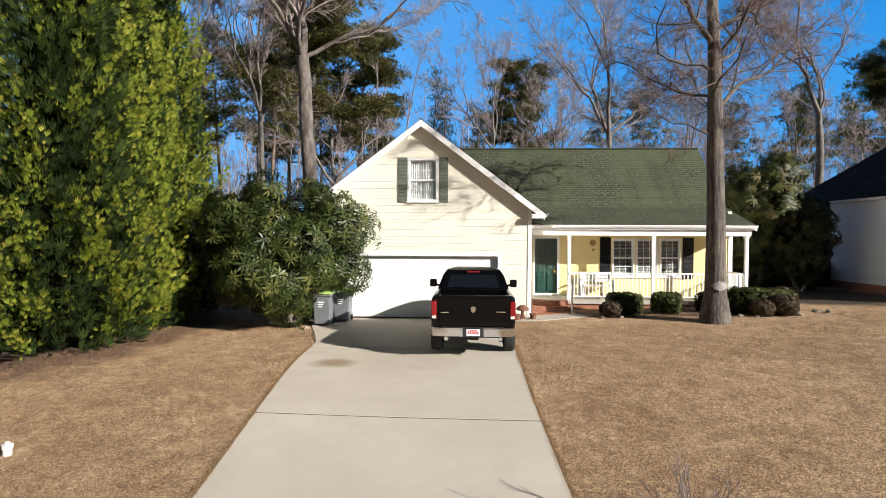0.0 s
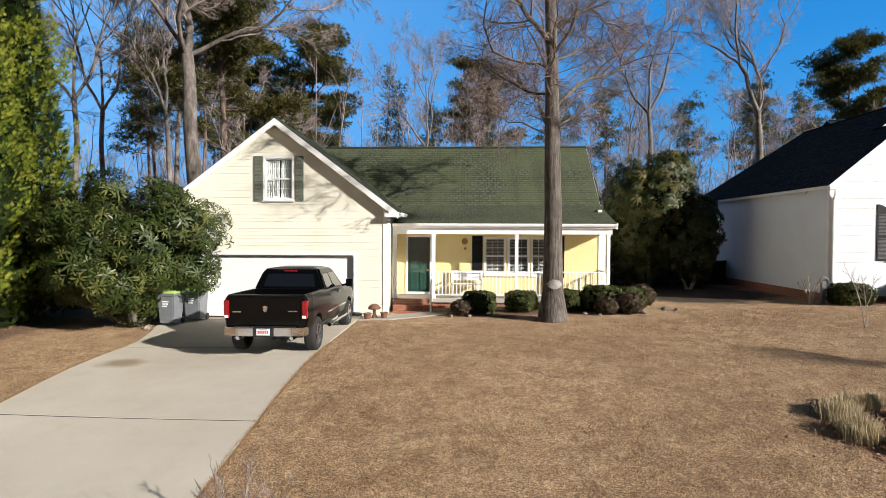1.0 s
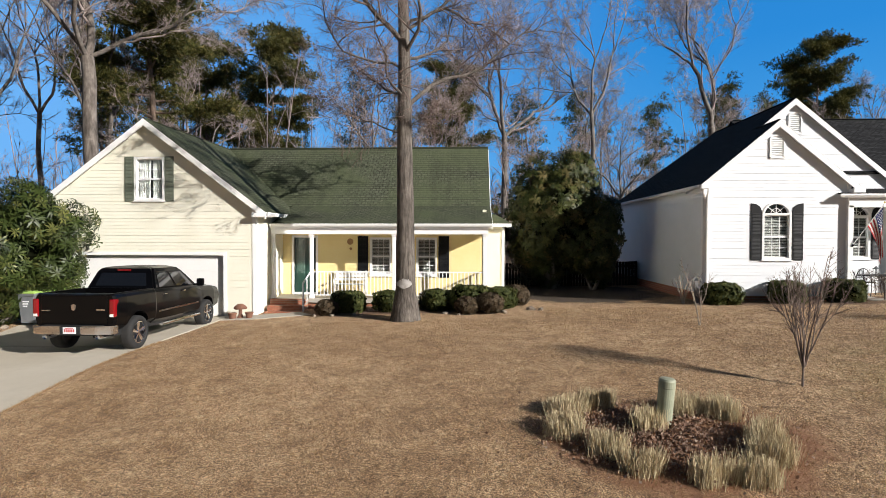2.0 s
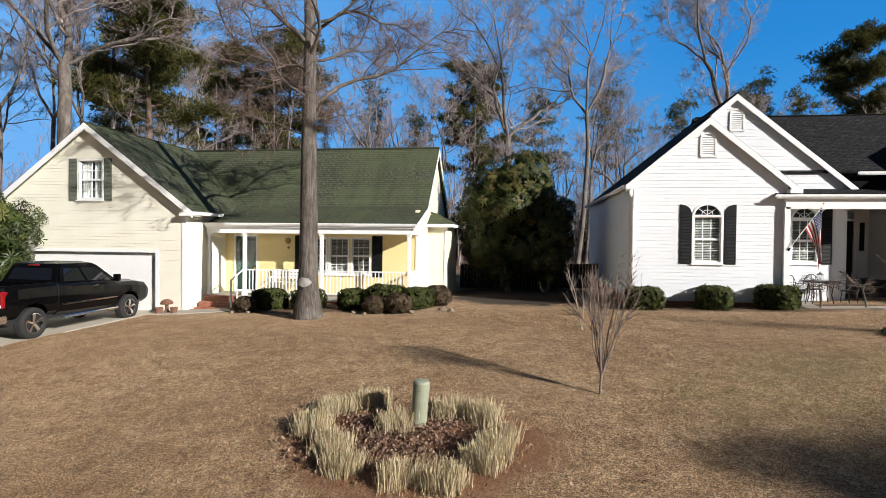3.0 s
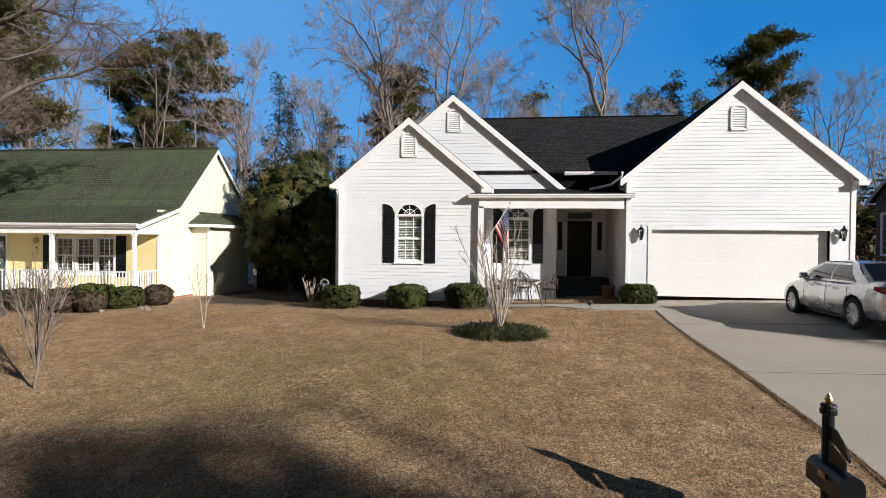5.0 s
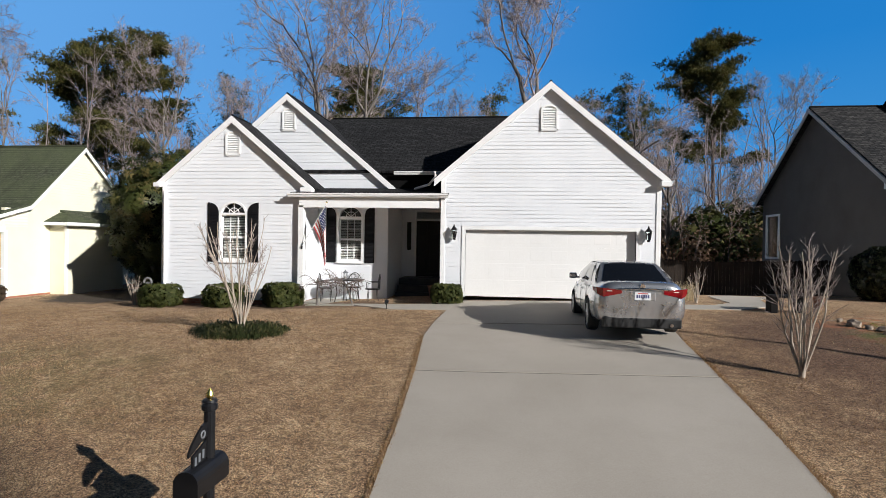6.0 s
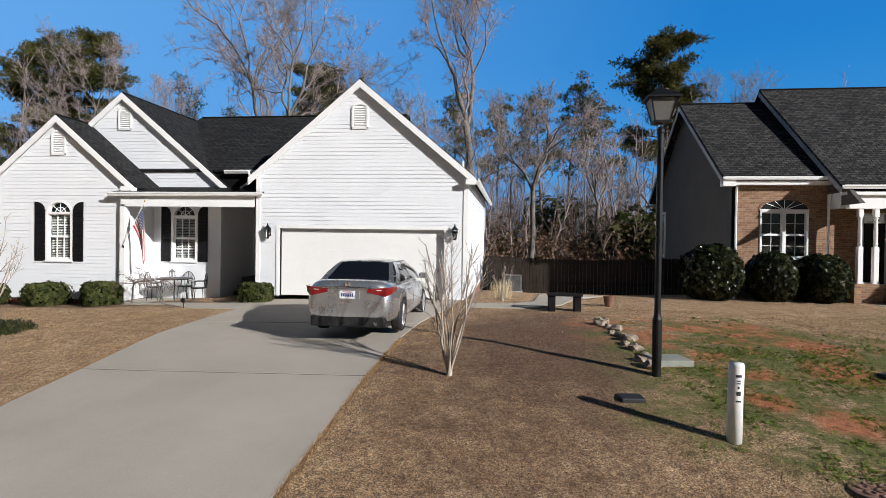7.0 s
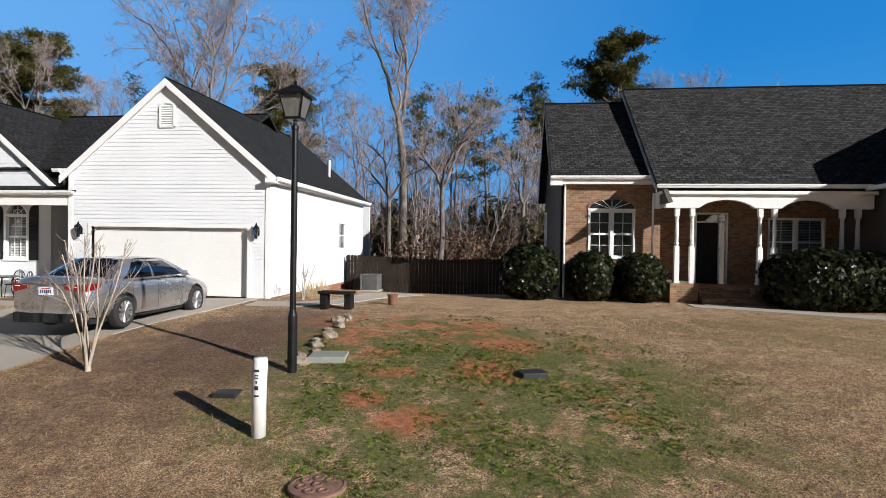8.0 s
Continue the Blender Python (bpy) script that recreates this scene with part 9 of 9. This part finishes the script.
def trash_bin(x, y, turn):
    g = ground(x, y) + 0.03
    t = thing("trash_bin", (x, y, g), "grey wheeled bin with a lime green lid", "bin", "wheeled bins")
    bm = B()
    rings = [[(x + sx * w, y + sy * d, g + h) for sx, sy in ((-1, -1), (1, -1), (1, 1), (-1, 1))] for w, d, h in ((0.23, 0.26, 0.06), (0.27, 0.33, 0.9), (0.3, 0.37, 0.93), (0.3, 0.37, 0.99))]
    hull(bm, rings)
    bmesh.ops.bevel(bm, geom=[e for e in bm.edges if abs(e.verts[0].co.z - e.verts[1].co.z) > 0.1], offset=0.03, segments=2, affect="EDGES")
    body = part("body", bm, BIN_GREY, t)
    bm = B()
    rings = [[(x + sx * w, y + sy * d, g + h) for sx, sy in ((-1, -1), (1, -1), (1, 1), (-1, 1))] for w, d, h in ((0.31, 0.39, 0.995), (0.31, 0.39, 1.02), (0.24, 0.3, 1.07))]
    hull(bm, rings)
    part("lid", bm, BIN_LID, t)
    bm = B()
    for k in range(3):
        box(bm, x - 0.1, x + 0.1 - 0.03 * k, y - 0.335 + 0.006 * k, y - 0.31, g + 0.72 - 0.07 * k, g + 0.755 - 0.07 * k)
    part("label_bar", bm, PLATE_WHITE, body)
    for s in (-1, 1):
        bm = B()
        lathe(bm, [(0.1, -0.025), (0.1, 0.025)], (x + s * 0.24, y + 0.28, g + 0.1), 16, "x")
        part("wheel", bm, TYRE, t)
    bm = B()
    tube(bm, [(x - 0.22, y + 0.36, g + 0.93), (x - 0.22, y + 0.43, g + 0.97), (x + 0.22, y + 0.43, g + 0.97), (x + 0.22, y + 0.36, g + 0.93)], 0.014, 6)
    part("handle", bm, BIN_GREY, t)


trash_bin(-3.42, 17.0, 0)
trash_bin(-2.98, 17.75, 0)


def stone(x, y, s, seed, label, name="edging_stone", group="stone edging", mat=None, flat=0.6):
    rng = np.random.default_rng(seed)
    g = ground(x, y)
    bm = lump(rng, (s, s * 0.75, s * flat), 1.0, seed * 1.7, 0.55, 2)
    bmesh.ops.rotate(bm, verts=bm.verts, matrix=Matrix.Rotation(seed * 1.3, 3, "Z"))
    bmesh.ops.translate(bm, verts=bm.verts, vec=(x, y, g + s * flat * 0.45))
    whole(name, bm, mat or STONE, (x, y, g), label, "stone", group)


for k in range(13):
    f = k / 12
    stone(37.25 + 0.35 * f + 0.1 * math.sin(k * 2.1), 16.3 - 3.7 * f, 0.085 + 0.07 * ((k * 37) % 5) / 4, 160 + k, "rough pale edging stone at the clay bed")
for k, (x, y, s) in enumerate(((-3.75, 16.25, 0.13), (12.3, 18.0, 0.14), (12.6, 17.9, 0.11), (5.4, 17.5, 0.09), (6.0, 17.45, 0.08), (6.7, 17.5, 0.1), (9.6, 17.3, 0.1), (10.0, 17.1, 0.08), (11.4, 17.4, 0.11))):
    stone(x, y, s, 180 + k, "small pale stone at the edge of the bed", group="bed stones")


def slab_thing(name, x, y, w, d, h, mat, label, category, turn=0.0):
    g = ground(x, y)
    bm = B()
    box(bm, -w / 2, w / 2, -d / 2, d / 2, -0.05, h, 0.015)
    bmesh.ops.rotate(bm, verts=bm.verts, matrix=Matrix.Rotation(turn, 3, "Z"))
    bmesh.ops.translate(bm, verts=bm.verts, vec=(x, y, g))
    return whole(name, bm, mat, (x, y, g), label, category)


slab_thing("utility_pad", 37.95, 12.95, 0.62, 0.55, 0.07, surface("grey_green_concrete", (0.21, 0.22, 0.19), (0.28, 0.29, 0.25), 3, 60, 0.85, 0.2), "low grey-green utility box beside the lamp post", "utility box", 0.15)
slab_thing("valve_cover", 41.4, 12.75, 0.42, 0.3, 0.07, BLACK_PLASTIC, "small black plastic valve cover in the grass", "cover", 0.3)
slab_thing("valve_cover", 37.0, 11.3, 0.34, 0.3, 0.04, BLACK_PLASTIC, "small black plastic valve cover in the grass", "cover", 0.1)


def manhole():
    x, y = 39.1, 9.25
    g = ground(x, y) + 0.01
    t = thing("meter_cover", (x, y, g), "rusty round cast meter cover in the grass", "cover")
    bm = B()
    lathe(bm, [(0.3, -0.03), (0.3, 0.015), (0.27, 0.02), (0.265, 0.012), (0.05, 0.012)], (x, y, g), 24)
    rust = surface("rusty_iron", (0.16, 0.085, 0.06), (0.27, 0.15, 0.11), 6, 60, 0.85, 0.4)
    part("lid", bm, rust, t)
    for k in range(7):
        a = k * 0.9
        r = 0.16 if k else 0.0
        bm = B()
        lathe(bm, [(0.055, 0.012), (0.06, 0.022), (0.04, 0.026), (0.035, 0.014)], (x + r * math.cos(a), y + r * math.sin(a), g), 10)
        part("boss", bm, rust, t)


manhole()


def stone_bench():
    x, y = 36.6, 17.5
    g = ground(x, y)
    mat = surface("dark_cast_stone", (0.008, 0.007, 0.007), (0.018, 0.016, 0.015), 4, 50, 0.8, 0.2, Specular_IOR_Level=0.1)
    t = thing("garden_bench", (x, y, g), "low dark stone garden bench beside the clay bed", "bench")
    bm = B()
    box(bm, x - 0.44, x + 0.44, y - 0.2, y + 0.2, g + 0.38, g + 0.45, 0.015)
    part("seat", bm, mat, t)
    for s in (-0.32, 0.32):
        bm = B()
        box(bm, x + s - 0.09, x + s + 0.09, y - 0.15, y + 0.15, g - 0.05, g + 0.38, 0.02)
        part("leg", bm, mat, t)


stone_bench()


def flower_pot(x, y, r, h, label):
    g = ground(x, y)
    bm = B()
    lathe(bm, [(r * 0.7, -0.02), (r, h * 0.85), (r * 1.1, h * 0.86), (r * 1.1, h), (r * 0.95, h), (r * 0.9, h * 0.88), (0.01, h * 0.86)], (x, y, g), 18)
    whole("flower_pot", bm, TERRACOTTA, (x, y, g), label, "pot")


flower_pot(37.85, 18.4, 0.14, 0.29, "brown clay flower pot by the side walk")
flower_pot(2.72, 17.6, 0.13, 0.2, "small terracotta pot by the garage corner")
flower_pot(3.25, 17.65, 0.12, 0.2, "small terracotta pot by the garage corner")
flower_pot(27.15, 20.4, 0.2, 0.42, "red glazed pot in the porch corner")


def mushroom():
    x, y = 2.92, 17.75
    g = ground(x, y) + 0.03
    t = thing("garden_mushroom", (x, y, g), "terracotta mushroom garden ornament by the garage", "ornament")
    bm = B()
    lathe(bm, [(0.1, -0.02), (0.06, 0.1), (0.055, 0.3)], (x, y, g), 14)
    part("stalk", bm, TERRACOTTA, t)
    bm = B()
    lathe(bm, [(0.06, 0.28), (0.2, 0.27), (0.21, 0.31), (0.16, 0.38), (0.08, 0.43), (0.01, 0.44)], (x, y, g), 18)
    part("cap", bm, TERRACOTTA, t, smooth=False)


mushroom()


def ac_unit():
    x, y = 35.3, 25.9
    g = ground(x, y)
    t = thing("ac_unit", (x, y, g), "grey louvred air conditioner unit beside the garage", "air conditioner")
    bm = B()
    box(bm, x - 0.45, x + 0.45, y - 0.45, y + 0.45, g, g + 0.08)
    part("pad", bm, CONCRETE, t)
    gm = surface("grey_painted_steel", (0.10, 0.104, 0.10), (0.14, 0.144, 0.14), 3, 60, 0.5)
    bm = B()
    for sx in (-1, 1):
        for sy in (-1, 1):
            box(bm, x + sx * 0.38 - 0.03, x + sx * 0.38 + 0.03, y + sy * 0.38 - 0.03, y + sy * 0.38 + 0.03, g + 0.08, g + 0.85)
    box(bm, x - 0.42, x + 0.42, y - 0.42, y + 0.42, g + 0.82, g + 0.87, 0.01)
    box(bm, x - 0.36, x + 0.36, y - 0.36, y + 0.36, g + 0.08, g + 0.82)
    part("cabinet", bm, gm, t)
    bm = B()
    for k in range(14):
        h = g + 0.12 + 0.05 * k
        box(bm, x - 0.385, x + 0.385, y - 0.39, y - 0.36, h, h + 0.022)
        box(bm, x - 0.39, x - 0.36, y - 0.36, y + 0.36, h, h + 0.022)
    part("louvre", bm, gm, t)
    t.scale = (0.86, 0.86, 0.8)


ac_unit()


def fence(name, a, b, h, label, step=0.145):
    """A board fence with posts and rails; each board is a part."""
    a, b = Vector((*a, 0)), Vector((*b, 0))
    d = b - a
    u = d.normalized()
    n = Vector((-u.y, u.x, 0))
    g = ground(*((a + b) / 2)[:2])
    t = thing(name, (*((a + b) / 2)[:2], g), label, "fence")
    k = int(d.length / step)
    rng = np.random.default_rng(200 + k)
    for i in range(k):
        p = a + u * (i * step)
        top = h + rng.uniform(-0.015, 0.015)
        bm = B()
        q = [p, p + u * (step - 0.012), p + u * (step - 0.012) + Vector((0, 0, top)), p + u * (step * 0.5) + Vector((0, 0, top + 0.03)), p + Vector((0, 0, top))]
        z = Vector((0, 0, ground(p.x, p.y) - 0.03))
        prism(bm, [v + z for v in q], n * 0.022)
        part("board", bm, DARK_WOOD, t)
    for f in np.linspace(0, 1, max(2, int(d.length / 2.2) + 1)):
        p = a + d * f
        bm = B()
        z = ground(p.x, p.y)
        box(bm, p.x - 0.05, p.x + 0.05, p.y + 0.03, p.y + 0.13, z - 0.1, z + h - 0.05)
        part("post", bm, DARK_WOOD, t)
    for hz in (0.3, h - 0.3):
        bm = B()
        z0, z1 = Vector((0, 0, ground(a.x, a.y) + hz)), Vector((0, 0, ground(b.x, b.y) + hz))
        prism(bm, [a + z0 + n * 0.023, b + z1 + n * 0.023, b + z1 + n * 0.06, a + z0 + n * 0.06], (0, 0, 0.09))
        part("rail", bm, DARK_WOOD, t)


fence("wooden_fence", (34.1, 26.5), (42.5, 26.5), 1.46, "dark weathered board fence between the houses")
fence("wooden_fence", (11.9, 27.0), (18.3, 27.0), 1.15, "dark weathered board fence between the houses")
fence("wooden_fence", (-12.0, 25.0), (-4.2, 25.0), 1.5, "dark weathered board fence behind the loquat")


def porch_flag():
    t = thing("flag", (23.1, 19.28, 2.25), "striped national flag hanging from a slanted pole at the porch post", "flag")
    foot, tip = Vector((23.06, 19.27, 2.28)), Vector((23.93, 19.08, 3.66))
    bm = B()
    tube(bm, [foot, tip], 0.014, 8)
    part("flag_pole", bm, WHITE, t)
    bm = B()
    lathe(bm, [(0.01, 0), (0.028, 0.02), (0.02, 0.05), (0.005, 0.06)], tip, 10)
    part("finial", bm, GOLD, t)
    bm = B()
    tube(bm, [foot + Vector((0, 0.04, -0.05)), foot + Vector((0.02, -0.01, 0.03))], 0.025, 8)
    part("bracket", bm, BLACK_METAL, t)
    red = surface("red_flag_cloth", (0.36, 0.03, 0.035), (0.42, 0.045, 0.045), 4, 80, 0.85, 0.1)
    whi = surface("white_flag_cloth", (0.68, 0.66, 0.64), (0.74, 0.72, 0.70), 4, 80, 0.85, 0.1)
    blu = surface("blue_flag_cloth", (0.02, 0.03, 0.10), (0.03, 0.04, 0.14), 4, 80, 0.85, 0.1)

    def cloth(s, q):
        """s: down the pole from the tip, q: along the hanging fly."""
        top = tip + (foot - tip) * (0.04 + 0.5 * s)
        drop = 1.62 * q
        x = top.x + (tip.x - 0.02 - top.x) * (1 - (1 - q) ** 2.2) * 0.86
        z = top.z - drop * (1 - 0.22 * s)
        y = top.y + 0.05 * math.sin(9 * s + 2.5 * q) * (0.3 + q)
        return Vector((x, y, z))

    def strip(s0, s1, q0, q1, mat, name):
        bm = B()
        ns, nq = 3, 14
        g = [[bm.verts.new(cloth(s0 + (s1 - s0) * i / ns, q0 + (q1 - q0) * j / nq)) for j in range(nq + 1)] for i in range(ns + 1)]
        for i in range(ns):
            for j in range(nq):
                bm.faces.new((g[i][j], g[i + 1][j], g[i + 1][j + 1], g[i][j + 1]))
        return part(name, bm, mat, t, smooth=True)

    for k in range(13):
        strip(k / 13, (k + 1) / 13, 0.4 if k < 7 else 0.0, 1.0, red if k % 2 == 0 else whi, "stripe")
    can = strip(0.0, 7 / 13, 0.0, 0.4, blu, "canton")
    for i in range(5):
        for j in range(6):
            p = cloth(0.05 + 0.1 * i, 0.035 + 0.065 * j)
            bm = B()
            box(bm, p.x - 0.012, p.x + 0.012, p.y - 0.012, p.y - 0.004, p.z - 0.012, p.z + 0.012)
            part("star", bm, whi, can)


porch_flag()


def patio_table():
    x, y, g = 24.35, 20.0, 0.52
    t = thing("patio_table", (x, y, g), "black wrought-iron patio table on the porch", "table")
    bm = B()
    lathe(bm, [(0.01, 0.70), (0.55, 0.70), (0.57, 0.715), (0.55, 0.73), (0.01, 0.73)], (x, y, g), 26)
    part("tabletop", bm, BLACK_METAL, t)
    for k in range(4):
        a = k * math.pi / 2 + 0.6
        bm = B()
        tube(bm, [(x + 0.42 * math.cos(a), y + 0.42 * math.sin(a), g), (x + 0.34 * math.cos(a), y + 0.34 * math.sin(a), g + 0.3), (x + 0.4 * math.cos(a), y + 0.4 * math.sin(a), g + 0.7)], 0.014, 6)
        part("leg", bm, BLACK_METAL, t)


def patio_chair():
    t = thing("patio_chair", (0, 0, 0), "black wrought-iron patio chair with a rounded back", "chair", "chairs round the patio table")
    bm = B()
    lathe(bm, [(0.01, 0.42), (0.24, 0.42), (0.25, 0.435), (0.24, 0.45), (0.01, 0.45)], (0, 0, 0), 18)
    part("seat", bm, BLACK_METAL, t)
    for k in range(4):
        a = k * math.pi / 2 + math.pi / 4
        bm = B()
        tube(bm, [(0.24 * math.cos(a), 0.24 * math.sin(a), 0), (0.19 * math.cos(a), 0.19 * math.sin(a), 0.43)], 0.011, 6)
        part("leg", bm, BLACK_METAL, t)
    bm = B()
    hoop = [(0.26 * math.cos(a), 0.2 + 0.03 * math.sin(a), 0.45 + 0.46 * math.sin(a)) for a in np.linspace(0, math.pi, 13)]
    tube(bm, hoop, 0.013, 6)
    for u in (-0.12, 0.0, 0.12):
        tube(bm, [(u, 0.2, 0.45), (u * 1.1, 0.22, 0.9 - abs(u) * 0.5)], 0.008, 5)
    part("backrest", bm, BLACK_METAL, t)
    for s in (-1, 1):
        bm = B()
        tube(bm, [(s * 0.25, 0.2, 0.66), (s * 0.29, -0.05, 0.66), (s * 0.25, -0.18, 0.62), (s * 0.22, -0.18, 0.44)], 0.011, 6)
        part("armrest", bm, BLACK_METAL, t)
    return t


patio_table()
pc = patio_chair()
copy_thing(pc, pose(23.65, 20.0, 0.52, 0, 0, 100))
copy_thing(pc, pose(24.4, 20.5, 0.52, 0, 0, 0))
pc.matrix_basis = pose(25.2, 20.0, 0.52, 0, 0, -70)


def table_lantern():
    x, y, g = 24.3, 19.95, 1.25
    t = thing("candle_lantern", (x, y, g), "small metal candle lantern on the patio table", "lantern")
    bm = B()
    box(bm, x - 0.07, x + 0.07, y - 0.07, y + 0.07, g, g + 0.02)
    for sx in (-1, 1):
        for sy in (-1, 1):
            box(bm, x + sx * 0.06 - 0.008, x + sx * 0.06 + 0.008, y + sy * 0.06 - 0.008, y + sy * 0.06 + 0.008, g + 0.02, g + 0.2)
    part("frame", bm, BIN_GREY, t)
    bm = B()
    lathe(bm, [(0.11, 0.2), (0.09, 0.23), (0.03, 0.27), (0.012, 0.31)], (x, y, g), 8)
    part("cap", bm, BIN_GREY, t)
    bm = B()
    lathe(bm, [(0.03, 0.02), (0.03, 0.12)], (x, y, g), 10)
    part("candle", bm, CURTAIN, t)


table_lantern()


def path_light():
    x, y = 26.2, 17.55
    g = ground(x, y)
    t = thing("path_light", (x, y, g), "small black spotlight on a spike in the lawn", "garden light")
    bm = B()
    tube(bm, [(x, y, g - 0.05), (x, y, g + 0.16)], 0.012, 6)
    part("spike", bm, BLACK_METAL, t)
    bm = B()
    tube(bm, [(x - 0.02, y + 0.05, g + 0.17), (x + 0.02, y - 0.07, g + 0.24)], [0.045, 0.06], 12)
    part("head", bm, BLACK_METAL, t)


path_light()


HOSE_GREY = surface("weathered_grey_post", (0.10, 0.10, 0.10), (0.19, 0.185, 0.18), 6, 60, 0.7, 0.2)


def hose_stand():
    x, y = 17.95, 19.2
    g = ground(x, y)
    t = thing("hose_stand", (x, y, g), "weathered grey hose post by the house corner", "hose stand")
    bm = B()
    box(bm, x - 0.07, x + 0.07, y - 0.05, y + 0.05, g - 0.05, g + 0.75, 0.01)
    part("post", bm, HOSE_GREY, t)
    bm = B()
    arc = [(x + 0.13 * math.cos(a), y - 0.05, g + 0.75 + 0.13 * math.sin(a)) for a in np.linspace(-0.3, math.pi + 0.3, 15)]
    tube(bm, arc, 0.035, 8)
    part("hose_hanger", bm, HOSE_GREY, t)


hose_stand()


def cleanout():
    x, y = -5.5, 7.3
    g = ground(x, y)
    bm = B()
    lathe(bm, [(0.06, -0.05), (0.06, 0.1), (0.075, 0.1), (0.075, 0.16), (0.03, 0.17), (0.03, 0.2)], (x, y, g), 14)
    whole("cleanout_cap", bm, PVC, (x, y, g), "white plastic cleanout cap in the lawn", "cap")


cleanout()


def porch_bench():
    """White bench behind the rail and a glider by the door of the cream house."""
    x, y, g = 5.9, 20.6, 0.34
    t = thing("porch_bench", (x, y, g), "white slatted bench on the cream house porch", "bench")
    for k in range(4):
        bm = B()
        box(bm, x - 0.55, x + 0.55, y - 0.25 + 0.12 * k, y - 0.16 + 0.12 * k, g + 0.42, g + 0.445)
        part("seat_slat", bm, WHITE, t)
    for k in range(3):
        bm = B()
        box(bm, x - 0.55, x + 0.55, y + 0.22, y + 0.245, g + 0.55 + 0.13 * k, g + 0.65 + 0.13 * k)
        part("back_slat", bm, WHITE, t)
    for s in (-1, 1):
        bm = B()
        box(bm, x + s * 0.55 - 0.03, x + s * 0.55 + 0.03, y - 0.25, y - 0.19, g, g + 0.62)
        box(bm, x + s * 0.55 - 0.03, x + s * 0.55 + 0.03, y + 0.19, y + 0.25, g, g + 0.92)
        box(bm, x + s * 0.55 - 0.035, x + s * 0.55 + 0.035, y - 0.27, y + 0.25, g + 0.60, g + 0.64)
        part("side_frame", bm, WHITE, t)


porch_bench()


def back_shed():
    """A far pale shed glimpsed between trunk and house corner."""
    x, y = 15.6, 29.5
    g = ground(x, y)
    t = thing("garden_shed", (x, y, g), "small pale garden shed behind the fence", "shed")
    bm = B()
    box(bm, x - 0.8, x + 0.8, y - 0.7, y + 0.7, g, g + 1.25)
    part("wall", bm, WHITE, t)
    bm = B()
    prism(bm, [(x - 0.95, y - 0.85, g + 1.2), (x + 0.95, y - 0.85, g + 1.2), (x, y - 0.85, g + 1.65)], (0, 1.7, 0))
    part("roof", bm, WHITE, t)


back_shed()
